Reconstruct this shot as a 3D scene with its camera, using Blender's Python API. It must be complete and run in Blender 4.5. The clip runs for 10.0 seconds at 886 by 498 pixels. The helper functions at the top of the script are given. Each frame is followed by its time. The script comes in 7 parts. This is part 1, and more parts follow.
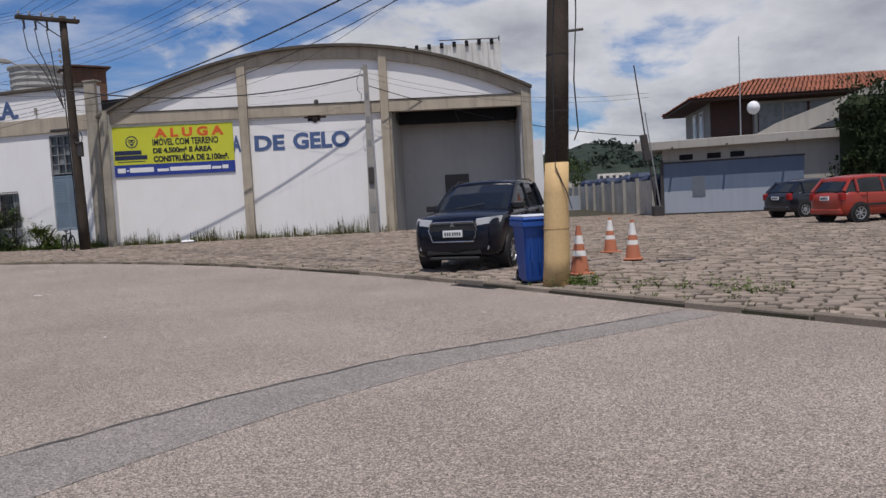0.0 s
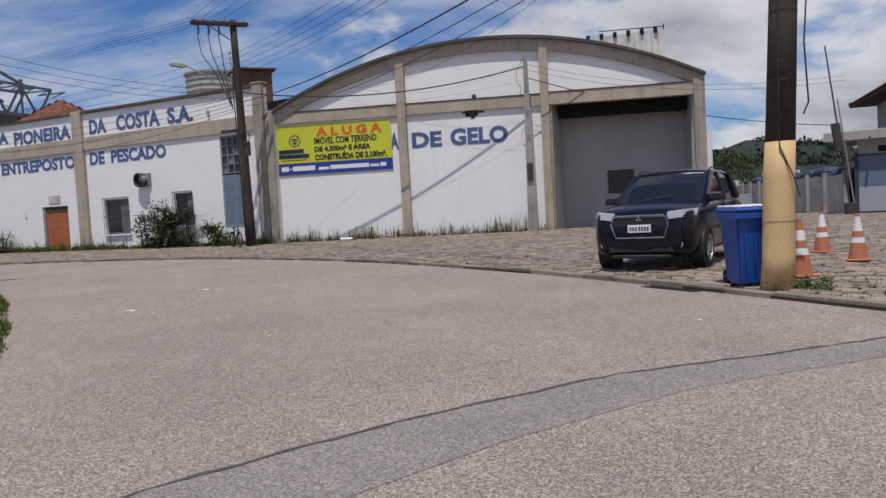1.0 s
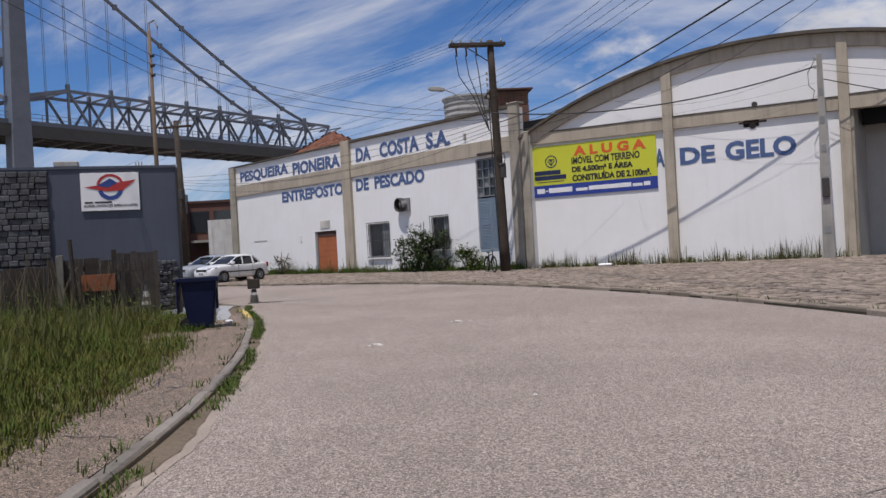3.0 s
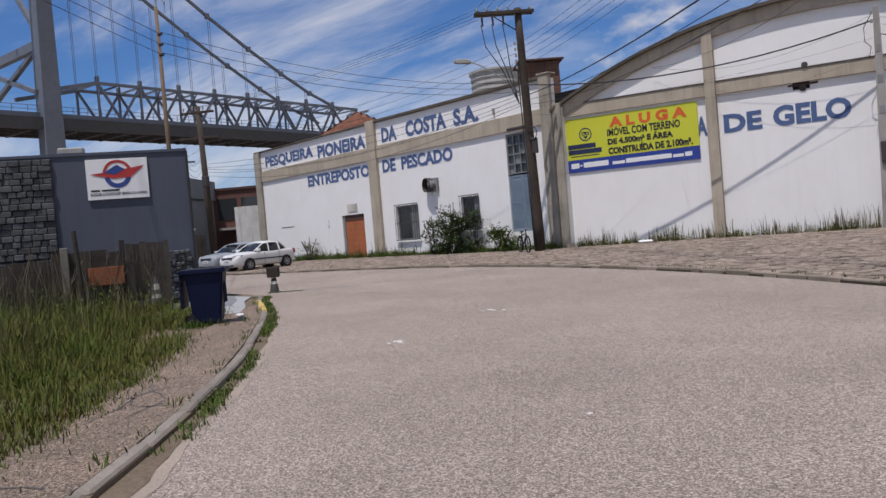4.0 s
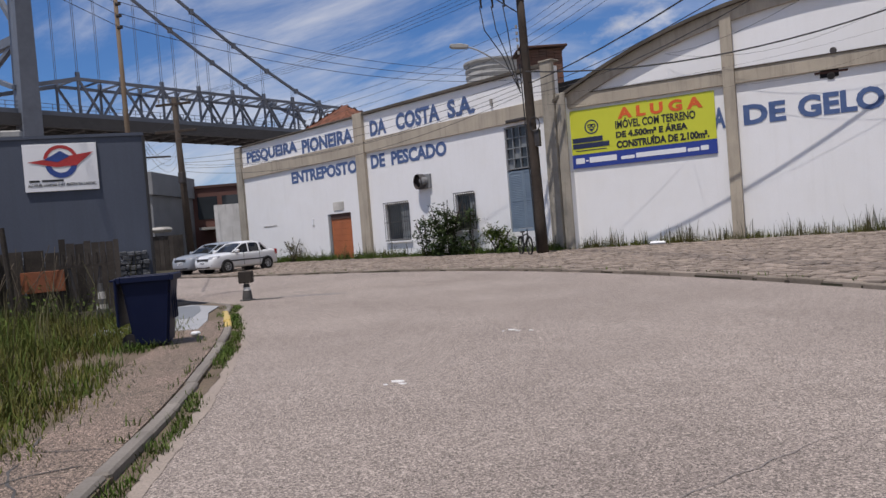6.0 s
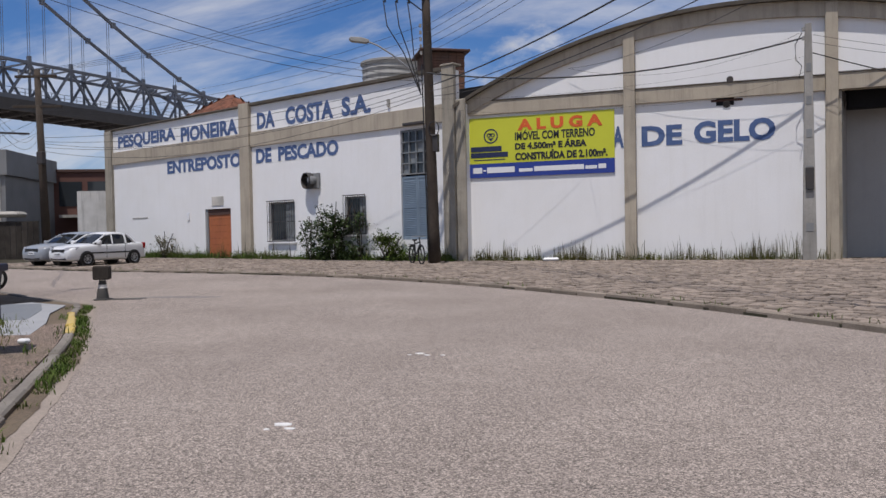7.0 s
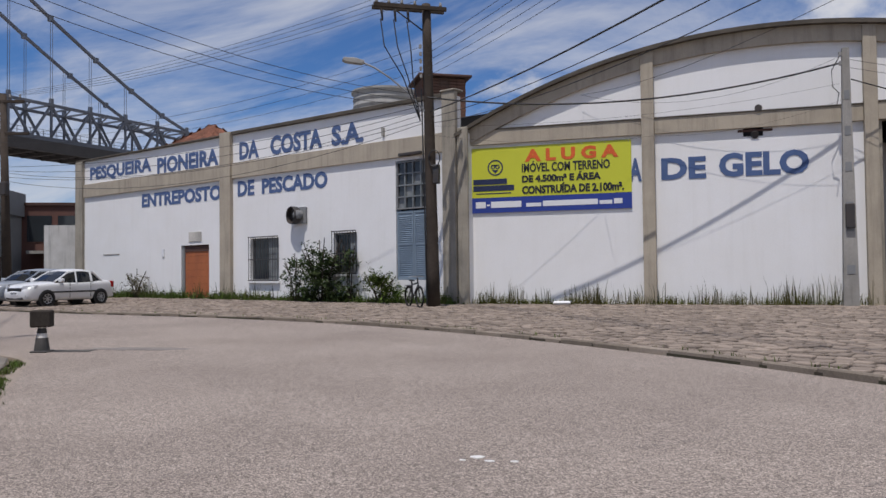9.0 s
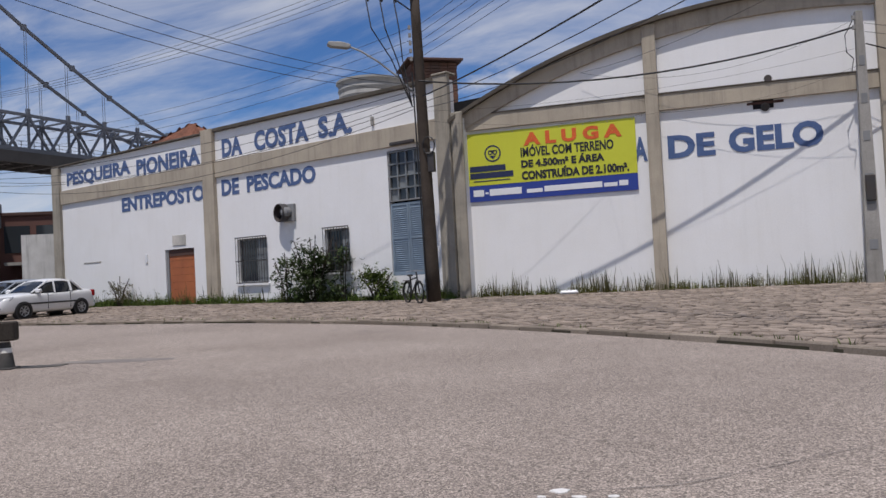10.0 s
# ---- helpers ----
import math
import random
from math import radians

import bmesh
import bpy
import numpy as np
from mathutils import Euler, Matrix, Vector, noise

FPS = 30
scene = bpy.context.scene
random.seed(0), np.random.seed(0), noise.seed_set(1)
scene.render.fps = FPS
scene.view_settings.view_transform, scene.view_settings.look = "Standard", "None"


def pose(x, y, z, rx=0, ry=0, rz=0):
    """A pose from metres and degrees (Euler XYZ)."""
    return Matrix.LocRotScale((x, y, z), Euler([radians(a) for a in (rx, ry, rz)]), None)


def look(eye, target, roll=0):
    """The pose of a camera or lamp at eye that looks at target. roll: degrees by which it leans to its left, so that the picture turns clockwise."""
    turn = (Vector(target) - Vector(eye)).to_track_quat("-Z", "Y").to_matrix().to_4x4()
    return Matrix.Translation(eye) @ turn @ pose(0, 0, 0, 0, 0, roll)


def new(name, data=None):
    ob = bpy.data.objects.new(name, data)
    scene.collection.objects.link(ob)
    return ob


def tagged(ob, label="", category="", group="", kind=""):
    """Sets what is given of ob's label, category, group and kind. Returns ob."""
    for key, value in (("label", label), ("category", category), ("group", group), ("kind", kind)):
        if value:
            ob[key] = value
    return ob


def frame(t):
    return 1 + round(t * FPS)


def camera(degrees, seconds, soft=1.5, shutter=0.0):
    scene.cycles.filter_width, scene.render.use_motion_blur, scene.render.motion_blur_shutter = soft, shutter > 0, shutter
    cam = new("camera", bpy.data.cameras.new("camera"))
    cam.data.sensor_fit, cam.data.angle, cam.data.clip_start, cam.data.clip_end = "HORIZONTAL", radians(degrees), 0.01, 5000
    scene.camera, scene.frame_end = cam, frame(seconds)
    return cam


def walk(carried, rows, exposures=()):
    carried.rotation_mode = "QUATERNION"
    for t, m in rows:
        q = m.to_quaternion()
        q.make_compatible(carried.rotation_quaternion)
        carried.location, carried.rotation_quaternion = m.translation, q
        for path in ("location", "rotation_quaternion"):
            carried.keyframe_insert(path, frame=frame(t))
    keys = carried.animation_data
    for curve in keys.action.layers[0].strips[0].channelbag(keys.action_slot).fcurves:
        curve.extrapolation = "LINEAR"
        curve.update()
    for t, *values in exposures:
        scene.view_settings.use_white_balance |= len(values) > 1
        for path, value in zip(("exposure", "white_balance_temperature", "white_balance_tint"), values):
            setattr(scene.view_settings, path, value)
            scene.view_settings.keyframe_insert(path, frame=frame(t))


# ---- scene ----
cam = camera(60.0, 10.0)
PATH = [
    (0, (-0.044, -0.010, 1.497), (0.045, 1.984, 1.368), -3.02),
    (0.5, (-0.262, 0.748, 1.422), (-0.446, 2.739, 1.427), -3.02),
    (1, (-0.591, 1.353, 1.354), (-0.884, 3.328, 1.248), -3.13),
    (1.5, (-0.878, 1.905, 1.322), (-1.166, 3.882, 1.222), -6.35),
    (2, (-0.991, 2.329, 1.331), (-1.549, 4.249, 1.294), -4.51),
    (2.5, (-1.274, 2.920, 1.335), (-1.920, 4.812, 1.303), -4.49),
    (3, (-1.515, 3.349, 1.346), (-2.419, 5.134, 1.339), -3.12),
    (4.5, (-2.500, 5.444, 1.331), (-3.484, 7.184, 1.266), -4.90),
    (5, (-2.872, 6.035, 1.324), (-3.849, 7.778, 1.261), -5.02),
    (6.5, (-4.159, 7.490, 1.306), (-5.055, 9.277, 1.260), -3.50),
    (7, (-4.597, 8.180, 1.288), (-5.268, 10.064, 1.241), -1.07),
    (7.5, (-4.885, 8.635, 1.367), (-5.537, 10.523, 1.469), -1.21),
    (8, (-5.347, 9.304, 1.331), (-5.988, 11.194, 1.455), -0.25),
    (8.5, (-5.709, 9.911, 1.345), (-6.346, 11.806, 1.414), -0.69),
    (9, (-6.094, 10.574, 1.283), (-6.720, 12.472, 1.340), -0.63),
    (9.5, (-6.423, 11.206, 1.255), (-7.040, 13.107, 1.294), -2.91),
    (10, (-6.883, 11.787, 1.165), (-7.479, 13.696, 1.213), -2.99),
]
EXPOSURES = [(0.0, -0.28, 6560, 13.0), (4.5, -0.18, 6530, 14.5), (6.5, -0.20, 6510, 14.0), (7.8, -0.32, 6430, 13.0), (10.0, -0.26, 6460, 13.5)]
walk(cam, [(t, look(eye, target, roll)) for t, eye, target, roll in PATH], EXPOSURES)

# ---------------- world, sun ----------------
SUN_AZ, SUN_EL = 6.0, 70.5   # degrees left of -y, and above the horizon
world = bpy.data.worlds.new("sky")
scene.world = world
world.use_nodes = True
wn, wl = world.node_tree.nodes, world.node_tree.links
wn.clear()
w_out = wn.new("ShaderNodeOutputWorld")
w_sky = wn.new("ShaderNodeTexSky")
w_sky.sky_type, w_sky.sun_disc = "NISHITA", False
w_sky.sun_elevation = radians(SUN_EL)
sun_dir = Vector((-math.sin(radians(SUN_AZ)) * math.cos(radians(SUN_EL)), -math.cos(radians(SUN_AZ)) * math.cos(radians(SUN_EL)), math.sin(radians(SUN_EL))))
w_sky.sun_rotation = math.atan2(sun_dir.x, sun_dir.y)
w_sky.air_density, w_sky.dust_density, w_sky.ozone_density = 1.0, 0.6, 2.5
w_tc = wn.new("ShaderNodeTexCoord")
w_sep = wn.new("ShaderNodeSeparateXYZ")
wl.new(w_tc.outputs["Generated"], w_sep.inputs[0])


def w_math(op, a, b=None, clamp=False):
    n = wn.new("ShaderNodeMath")
    n.operation, n.use_clamp = op, clamp
    for i, v in enumerate((a, b)):
        if v is None:
            continue
        if isinstance(v, (int, float)):
            n.inputs[i].default_value = v
        else:
            wl.new(v, n.inputs[i])
    return n.outputs[0]


# clouds on a flat layer: direction divided by its height
w_h = w_math("ADD", w_math("MAXIMUM", w_sep.outputs[2], 0.0), 0.34)
w_u = w_math("DIVIDE", w_sep.outputs[0], w_h)
w_v = w_math("DIVIDE", w_sep.outputs[1], w_h)
w_xyz = wn.new("ShaderNodeCombineXYZ")
wl.new(w_u, w_xyz.inputs[0])
wl.new(w_v, w_xyz.inputs[1])


def w_noise(scale, detail, rough, off, dist=0.0):
    m = wn.new("ShaderNodeMapping")
    m.inputs["Location"].default_value = off
    wl.new(w_xyz.outputs[0], m.inputs[0])
    n = wn.new("ShaderNodeTexNoise")
    n.inputs["Scale"].default_value, n.inputs["Detail"].default_value = scale, detail
    n.inputs["Roughness"].default_value, n.inputs["Distortion"].default_value = rough, dist
    wl.new(m.outputs[0], n.inputs["Vector"])
    return n.outputs["Fac"]


w_n = w_noise(1.55, 9.0, 0.56, (4.3, 1.1, 0.0), 0.25)
# heavier cloud to the east, heaped cloud low over the horizon
w_side = w_math("MULTIPLY", w_sep.outputs[0], 0.26)
w_low = w_math("MULTIPLY", w_math("SUBTRACT", 0.27, w_sep.outputs[2]), 0.30)
w_d = w_math("ADD", w_math("ADD", w_n, w_side), w_low)
w_ramp = wn.new("ShaderNodeMapRange")
w_ramp.interpolation_type = "SMOOTHSTEP"
w_ramp.inputs["From Min"].default_value, w_ramp.inputs["From Max"].default_value = 0.475, 0.575
wl.new(w_d, w_ramp.inputs["Value"])
# thin veils drawn out by the wind
w_sm = wn.new("ShaderNodeMapping")
w_sm.inputs["Location"].default_value, w_sm.inputs["Rotation"].default_value, w_sm.inputs["Scale"].default_value = (1.7, 5.2, 0.0), (0, 0, 0.5), (0.8, 2.2, 1.0)
wl.new(w_xyz.outputs[0], w_sm.inputs[0])
w_veil = wn.new("ShaderNodeTexNoise")
w_veil.inputs["Scale"].default_value, w_veil.inputs["Detail"].default_value, w_veil.inputs["Roughness"].default_value, w_veil.inputs["Distortion"].default_value = 1.3, 8.0, 0.62, 0.6
wl.new(w_sm.outputs[0], w_veil.inputs["Vector"])
w_vr = wn.new("ShaderNodeMapRange")
w_vr.interpolation_type = "SMOOTHSTEP"
w_vr.inputs["From Min"].default_value, w_vr.inputs["From Max"].default_value, w_vr.inputs["To Max"].default_value = 0.37, 0.72, 0.78
wl.new(w_veil.outputs["Fac"], w_vr.inputs["Value"])
w_n2 = w_noise(1.5, 6.0, 0.6, (8.0, 2.0, 4.0), 0.1)
w_shade = wn.new("ShaderNodeMapRange")
w_shade.inputs["From Min"].default_value, w_shade.inputs["From Max"].default_value = 0.42, 0.74
w_shade.inputs["To Min"].default_value, w_shade.inputs["To Max"].default_value = 1.0, 0.0
wl.new(w_math("ADD", w_n2, w_math("MULTIPLY", w_math("SUBTRACT", w_d, 0.585), 0.9)), w_shade.inputs["Value"])   # thick cloud is greyer
w_cc = wn.new("ShaderNodeMix")
w_cc.data_type = "RGBA"
w_cc.inputs["A"].default_value, w_cc.inputs["B"].default_value = (5.9, 6.3, 7.1, 1), (12.6, 12.9, 13.4, 1)
wl.new(w_shade.outputs[0], w_cc.inputs["Factor"])
w_mix = wn.new("ShaderNodeMix")
w_mix.data_type = "RGBA"
w_fac = w_math("MULTIPLY", w_math("MAXIMUM", w_ramp.outputs[0], w_vr.outputs[0]), 0.94)
wl.new(w_fac, w_mix.inputs["Factor"])
w_tint = wn.new("ShaderNodeMix")
w_tint.data_type, w_tint.blend_type = "RGBA", "MULTIPLY"
w_tint.inputs["Factor"].default_value = 1.0
w_tint.inputs["B"].default_value = (0.74, 1.19, 1.76, 1)
wl.new(w_sky.outputs[0], w_tint.inputs["A"])
wl.new(w_tint.outputs["Result"], w_mix.inputs["A"])
wl.new(w_cc.outputs["Result"], w_mix.inputs["B"])
w_bg = wn.new("ShaderNodeBackground")
w_bg.inputs["Strength"].default_value = 0.062
wl.new(w_mix.outputs["Result"], w_bg.inputs["Color"])
wl.new(w_bg.outputs[0], w_out.inputs["Surface"])

sun = new("sun", bpy.data.lights.new("sun", "SUN"))
sun.data.energy, sun.data.angle, sun.data.color = 4.35, radians(0.55), (1.0, 0.955, 0.89)
sun.matrix_world = look(sun_dir * 80, (0, 0, 0))

# ---------------- materials ----------------
MATS = {}


def mat(name, color, rough=0.8, color2=None, scale=1.2, fine=30.0, amount=0.35, fine_amount=0.25, bump=0.25, dist=0.006, metal=0.0, island=0.0, each=0.0,
        streak=None, streak_amount=0.0, coat=0.0):
    """Two-scale noise on world position: color drifts to color2 in patches, the fine grain lightens and darkens it and gives relief."""
    if name in MATS:
        return MATS[name]
    m = bpy.data.materials.new(name)
    m.use_nodes = True
    n, l = m.node_tree.nodes, m.node_tree.links
    b = n["Principled BSDF"]
    b.inputs["Roughness"].default_value, b.inputs["Metallic"].default_value = rough, metal
    b.inputs["Coat Weight"].default_value = coat
    geo = n.new("ShaderNodeNewGeometry")
    pos = geo.outputs["Position"]
    n1, n2 = n.new("ShaderNodeTexNoise"), n.new("ShaderNodeTexNoise")
    n1.inputs["Scale"].default_value, n1.inputs["Detail"].default_value, n1.inputs["Roughness"].default_value = scale, 6, 0.62
    n2.inputs["Scale"].default_value, n2.inputs["Detail"].default_value, n2.inputs["Roughness"].default_value = fine, 4, 0.7
    l.new(pos, n1.inputs["Vector"])
    l.new(pos, n2.inputs["Vector"])
    r1 = n.new("ShaderNodeMapRange")
    r1.inputs["From Min"].default_value, r1.inputs["From Max"].default_value, r1.inputs["To Max"].default_value = 0.38, 0.68, amount
    l.new(n1.outputs["Fac"], r1.inputs["Value"])
    mx = n.new("ShaderNodeMix")
    mx.data_type = "RGBA"
    c2 = color2 or tuple(c * 0.6 for c in color)
    mx.inputs["A"].default_value, mx.inputs["B"].default_value = (*color, 1), (*c2, 1)
    l.new(r1.outputs[0], mx.inputs["Factor"])
    out = mx.outputs["Result"]
    if streak:
        # stains that run down: noise stretched along z
        mp = n.new("ShaderNodeMapping")
        mp.inputs["Scale"].default_value = (2.6, 2.6, 0.16)
        l.new(pos, mp.inputs[0])
        n3 = n.new("ShaderNodeTexNoise")
        n3.inputs["Scale"].default_value, n3.inputs["Detail"].default_value, n3.inputs["Roughness"].default_value = 1.6, 7, 0.68
        l.new(mp.outputs[0], n3.inputs["Vector"])
        r3 = n.new("ShaderNodeMapRange")
        r3.inputs["From Min"].default_value, r3.inputs["From Max"].default_value, r3.inputs["To Max"].default_value = 0.50, 0.74, streak_amount
        l.new(n3.outputs["Fac"], r3.inputs["Value"])
        m3 = n.new("ShaderNodeMix")
        m3.data_type = "RGBA"
        m3.inputs["B"].default_value = (*streak, 1)
        l.new(r3.outputs[0], m3.inputs["Factor"])
        l.new(out, m3.inputs["A"])
        out = m3.outputs["Result"]
    hsv = n.new("ShaderNodeHueSaturation")
    l.new(out, hsv.inputs["Color"])
    r2 = n.new("ShaderNodeMapRange")
    r2.inputs["From Min"].default_value, r2.inputs["From Max"].default_value = 0.3, 0.7
    r2.inputs["To Min"].default_value, r2.inputs["To Max"].default_value = 1 - fine_amount, 1 + fine_amount
    l.new(n2.outputs["Fac"], r2.inputs["Value"])
    val = r2.outputs[0]
    if island or each:
        if island:
            rnd, amt = geo.outputs["Random Per Island"], island
        else:
            rnd, amt = n.new("ShaderNodeObjectInfo").outputs["Random"], each
        ri = n.new("ShaderNodeMapRange")
        ri.inputs["To Min"].default_value, ri.inputs["To Max"].default_value = 1 - amt, 1 + amt
        l.new(rnd, ri.inputs["Value"])
        mm = n.new("ShaderNodeMath")
        mm.operation = "MULTIPLY"
        l.new(val, mm.inputs[0])
        l.new(ri.outputs[0], mm.inputs[1])
        val = mm.outputs[0]
    l.new(val, hsv.inputs["Value"])
    l.new(hsv.outputs[0], b.inputs["Base Color"])
    if bump:
        bp = n.new("ShaderNodeBump")
        bp.inputs["Strength"].default_value, bp.inputs["Distance"].default_value = bump, dist
        l.new(n2.outputs["Fac"], bp.inputs["Height"])
        l.new(bp.outputs[0], b.inputs["Normal"])
    MATS[name] = m
    return m


def glass(name, color, rough=0.05, alpha=1.0):
    if name in MATS:
        return MATS[name]
    m = bpy.data.materials.new(name)
    m.use_nodes = True
    b = m.node_tree.nodes["Principled BSDF"]
    b.inputs["Base Color"].default_value, b.inputs["Roughness"].default_value = (*color, 1), rough
    b.inputs["Specular IOR Level"].default_value = 0.6
    MATS[name] = m
    return m


def asphalt(name, color, color2, patch, speck):
    """Exposed aggregate: every stone its own tone, over drifting patches."""
    m = mat(name, color, 0.94, color2, patch, 60, 0.8, 0.30, 0.9, 0.010)
    n, l = m.node_tree.nodes, m.node_tree.links
    hsv = next(x for x in n if x.type == "HUE_SAT")
    src = hsv.inputs["Color"].links[0].from_socket
    geo = next(x for x in n if x.type == "NEW_GEOMETRY")
    for scale, amt in ((125.0, speck), (64.0, speck * 0.5)):
        vo = n.new("ShaderNodeTexVoronoi")
        vo.inputs["Scale"].default_value = scale
        l.new(geo.outputs["Position"], vo.inputs["Vector"])
        bw = n.new("ShaderNodeSeparateColor")
        l.new(vo.outputs["Color"], bw.inputs[0])
        mr = n.new("ShaderNodeMapRange")
        mr.inputs["To Min"].default_value, mr.inputs["To Max"].default_value = 1 - amt, 1 + amt
        l.new(bw.outputs[0], mr.inputs["Value"])
        mu = n.new("ShaderNodeMix")
        mu.data_type, mu.blend_type = "RGBA", "MULTIPLY"
        mu.inputs["Factor"].default_value = 1.0
        l.new(src, mu.inputs["A"])
        l.new(mr.outputs[0], mu.inputs["B"])
        src = mu.outputs["Result"]
    l.new(src, hsv.inputs["Color"])
    return m


M_WALL = mat("white_limewash", (0.80, 0.80, 0.80), 0.9, (0.70, 0.69, 0.66), 0.5, 22, 0.35, 0.03, 0.3, 0.006, streak=(0.50, 0.48, 0.43), streak_amount=0.10)
M_BEIGE = mat("beige_paint", (0.43, 0.375, 0.295), 0.88, (0.28, 0.245, 0.195), 0.9, 26, 0.5, 0.07, 0.35, 0.008, streak=(0.13, 0.115, 0.095), streak_amount=0.5)
M_EAVE = mat("sooty_roof_edge", (0.115, 0.10, 0.082), 0.92, (0.06, 0.054, 0.046), 1.1, 26, 0.8, 0.12, 0.4)
M_BEIGE_OLD = mat("stained_beige_paint", (0.36, 0.325, 0.265), 0.92, (0.22, 0.20, 0.165), 1.1, 26, 0.7, 0.10, 0.45, 0.010, streak=(0.07, 0.065, 0.055), streak_amount=0.7)
M_LETTER = mat("blue_sign_paint", (0.060, 0.105, 0.235), 0.85, (0.095, 0.15, 0.30), 1.8, 40, 0.6, 0.08, 0.1)
M_ASPHALT = asphalt("worn_asphalt", (0.290, 0.244, 0.211), (0.208, 0.172, 0.148), 0.34, 0.66)
M_PATCH = asphalt("dark_asphalt_patch", (0.205, 0.187, 0.173), (0.255, 0.228, 0.208), 1.2, 0.50)
M_TAR = mat("tar_joint", (0.055, 0.052, 0.05), 0.9, (0.12, 0.11, 0.10), 3.0, 40, 0.7, 0.2, 0.4)
M_SETT = mat("sett_stone", (0.262, 0.212, 0.172), 0.9, (0.175, 0.140, 0.113), 0.7, 45, 0.7, 0.16, 0.5, 0.01, island=0.24)
M_SETT_ONE = mat("sett_stone_single", (0.262, 0.212, 0.172), 0.9, (0.175, 0.140, 0.113), 0.7, 45, 0.7, 0.16, 0.5, 0.01, each=0.24)
M_JOINT = mat("joint_dirt", (0.060, 0.051, 0.040), 0.97, (0.045, 0.050, 0.028), 0.9, 40, 0.8, 0.25, 0.5)
M_KERB = mat("kerb_stone", (0.225, 0.20, 0.172), 0.92, (0.125, 0.11, 0.092), 1.1, 40, 0.8, 0.18, 0.5, each=0.14)
M_KERB_FAR = mat("dirty_kerb_stone", (0.245, 0.208, 0.170), 0.94, (0.125, 0.104, 0.082), 1.1, 40, 0.8, 0.2, 0.5, each=0.2)
M_DUST = mat("gutter_dust", (0.300, 0.250, 0.208), 0.97, (0.245, 0.203, 0.170), 1.4, 60, 0.8, 0.25, 0.5)
M_CONC = mat("weathered_concrete", (0.34, 0.325, 0.30), 0.9, (0.22, 0.21, 0.19), 1.0, 35, 0.7, 0.14, 0.4, streak=(0.12, 0.115, 0.10), streak_amount=0.35)
M_PAVE = asphalt("footpath_concrete", (0.200, 0.148, 0.116), (0.125, 0.100, 0.074), 0.9, 0.95)
M_SLAB = mat("smooth_slab", (0.33, 0.335, 0.345), 0.9, (0.24, 0.25, 0.26), 0.9, 50, 0.7, 0.1, 0.3)
M_SLAB_GREY = mat("grey_painted_slab", (0.15, 0.165, 0.185), 0.9, (0.19, 0.20, 0.21), 0.9, 50, 0.7, 0.1, 0.3)
M_KERB_Y = mat("yellow_kerb_paint", (0.52, 0.36, 0.07), 0.85, (0.36, 0.31, 0.22), 3.0, 40, 0.8, 0.15, 0.4)
M_SOIL = mat("soil", (0.115, 0.085, 0.058), 0.97, (0.16, 0.125, 0.085), 0.9, 30, 0.8, 0.3, 0.6, 0.02)
M_GRASS = mat("tall_grass", (0.076, 0.098, 0.018), 0.8, (0.128, 0.092, 0.034), 1.3, 30, 0.7, 0.2, 0.0, island=0.4)
M_GRASS_G = mat("green_grass", (0.058, 0.098, 0.018), 0.8, (0.095, 0.10, 0.03), 1.3, 30, 0.6, 0.2, 0.0, island=0.4)
M_DRY = mat("dry_stalks", (0.105, 0.092, 0.050), 0.85, (0.058, 0.070, 0.028), 1.0, 30, 0.7, 0.2, 0.0, island=0.4)
M_LEAF = mat("shrub_leaf", (0.034, 0.056, 0.018), 0.6, (0.062, 0.078, 0.028), 1.2, 30, 0.6, 0.15, 0.0, island=0.4)
M_LEAF_D = mat("hedge_leaf", (0.016, 0.027, 0.010), 0.7, (0.030, 0.042, 0.015), 0.8, 30, 0.6, 0.15, 0.0, island=0.45)
# dark woodland green, with the bluish haze of distance mixed into the colour
M_HILL = mat("wooded_hill", (0.024, 0.036, 0.030), 0.95, (0.048, 0.062, 0.046), 0.05, 0.5, 0.8, 0.3, 0.0, island=0.3)
M_WOODPOLE = mat("weathered_pole_wood", (0.070, 0.056, 0.046), 0.9, (0.038, 0.031, 0.026), 1.5, 26, 0.7, 0.2, 0.5, streak=(0.045, 0.04, 0.034), streak_amount=0.6)
M_YPOLE = mat("yellow_painted_wood", (0.60, 0.415, 0.20), 0.8, (0.50, 0.34, 0.165), 1.6, 22, 0.6, 0.08, 0.4, streak=(0.30, 0.21, 0.12), streak_amount=0.25)
M_RUSTTUBE = mat("rusty_tube_paint", (0.150, 0.112, 0.074), 0.85, (0.12, 0.075, 0.045), 2.0, 30, 0.8, 0.15, 0.3)
M_WIRE = mat("black_cable", (0.022, 0.022, 0.024), 0.6, bump=0)
M_STEEL = mat("galvanised_steel", (0.38, 0.39, 0.40), 0.5, (0.27, 0.275, 0.28), 2.0, 40, 0.5, 0.08, 0.1, metal=0.6)
M_DARKSTEEL = mat("dark_iron", (0.05, 0.05, 0.052), 0.6, (0.09, 0.06, 0.045), 3.0, 40, 0.5, 0.1, 0.2, metal=0.3)
M_PORC = mat("porcelain", (0.30, 0.29, 0.27), 0.25, bump=0)
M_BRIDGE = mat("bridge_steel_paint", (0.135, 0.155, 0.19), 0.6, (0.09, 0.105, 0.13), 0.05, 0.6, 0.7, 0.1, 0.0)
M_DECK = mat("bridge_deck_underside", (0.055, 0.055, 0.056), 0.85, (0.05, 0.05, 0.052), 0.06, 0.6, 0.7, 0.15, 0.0)
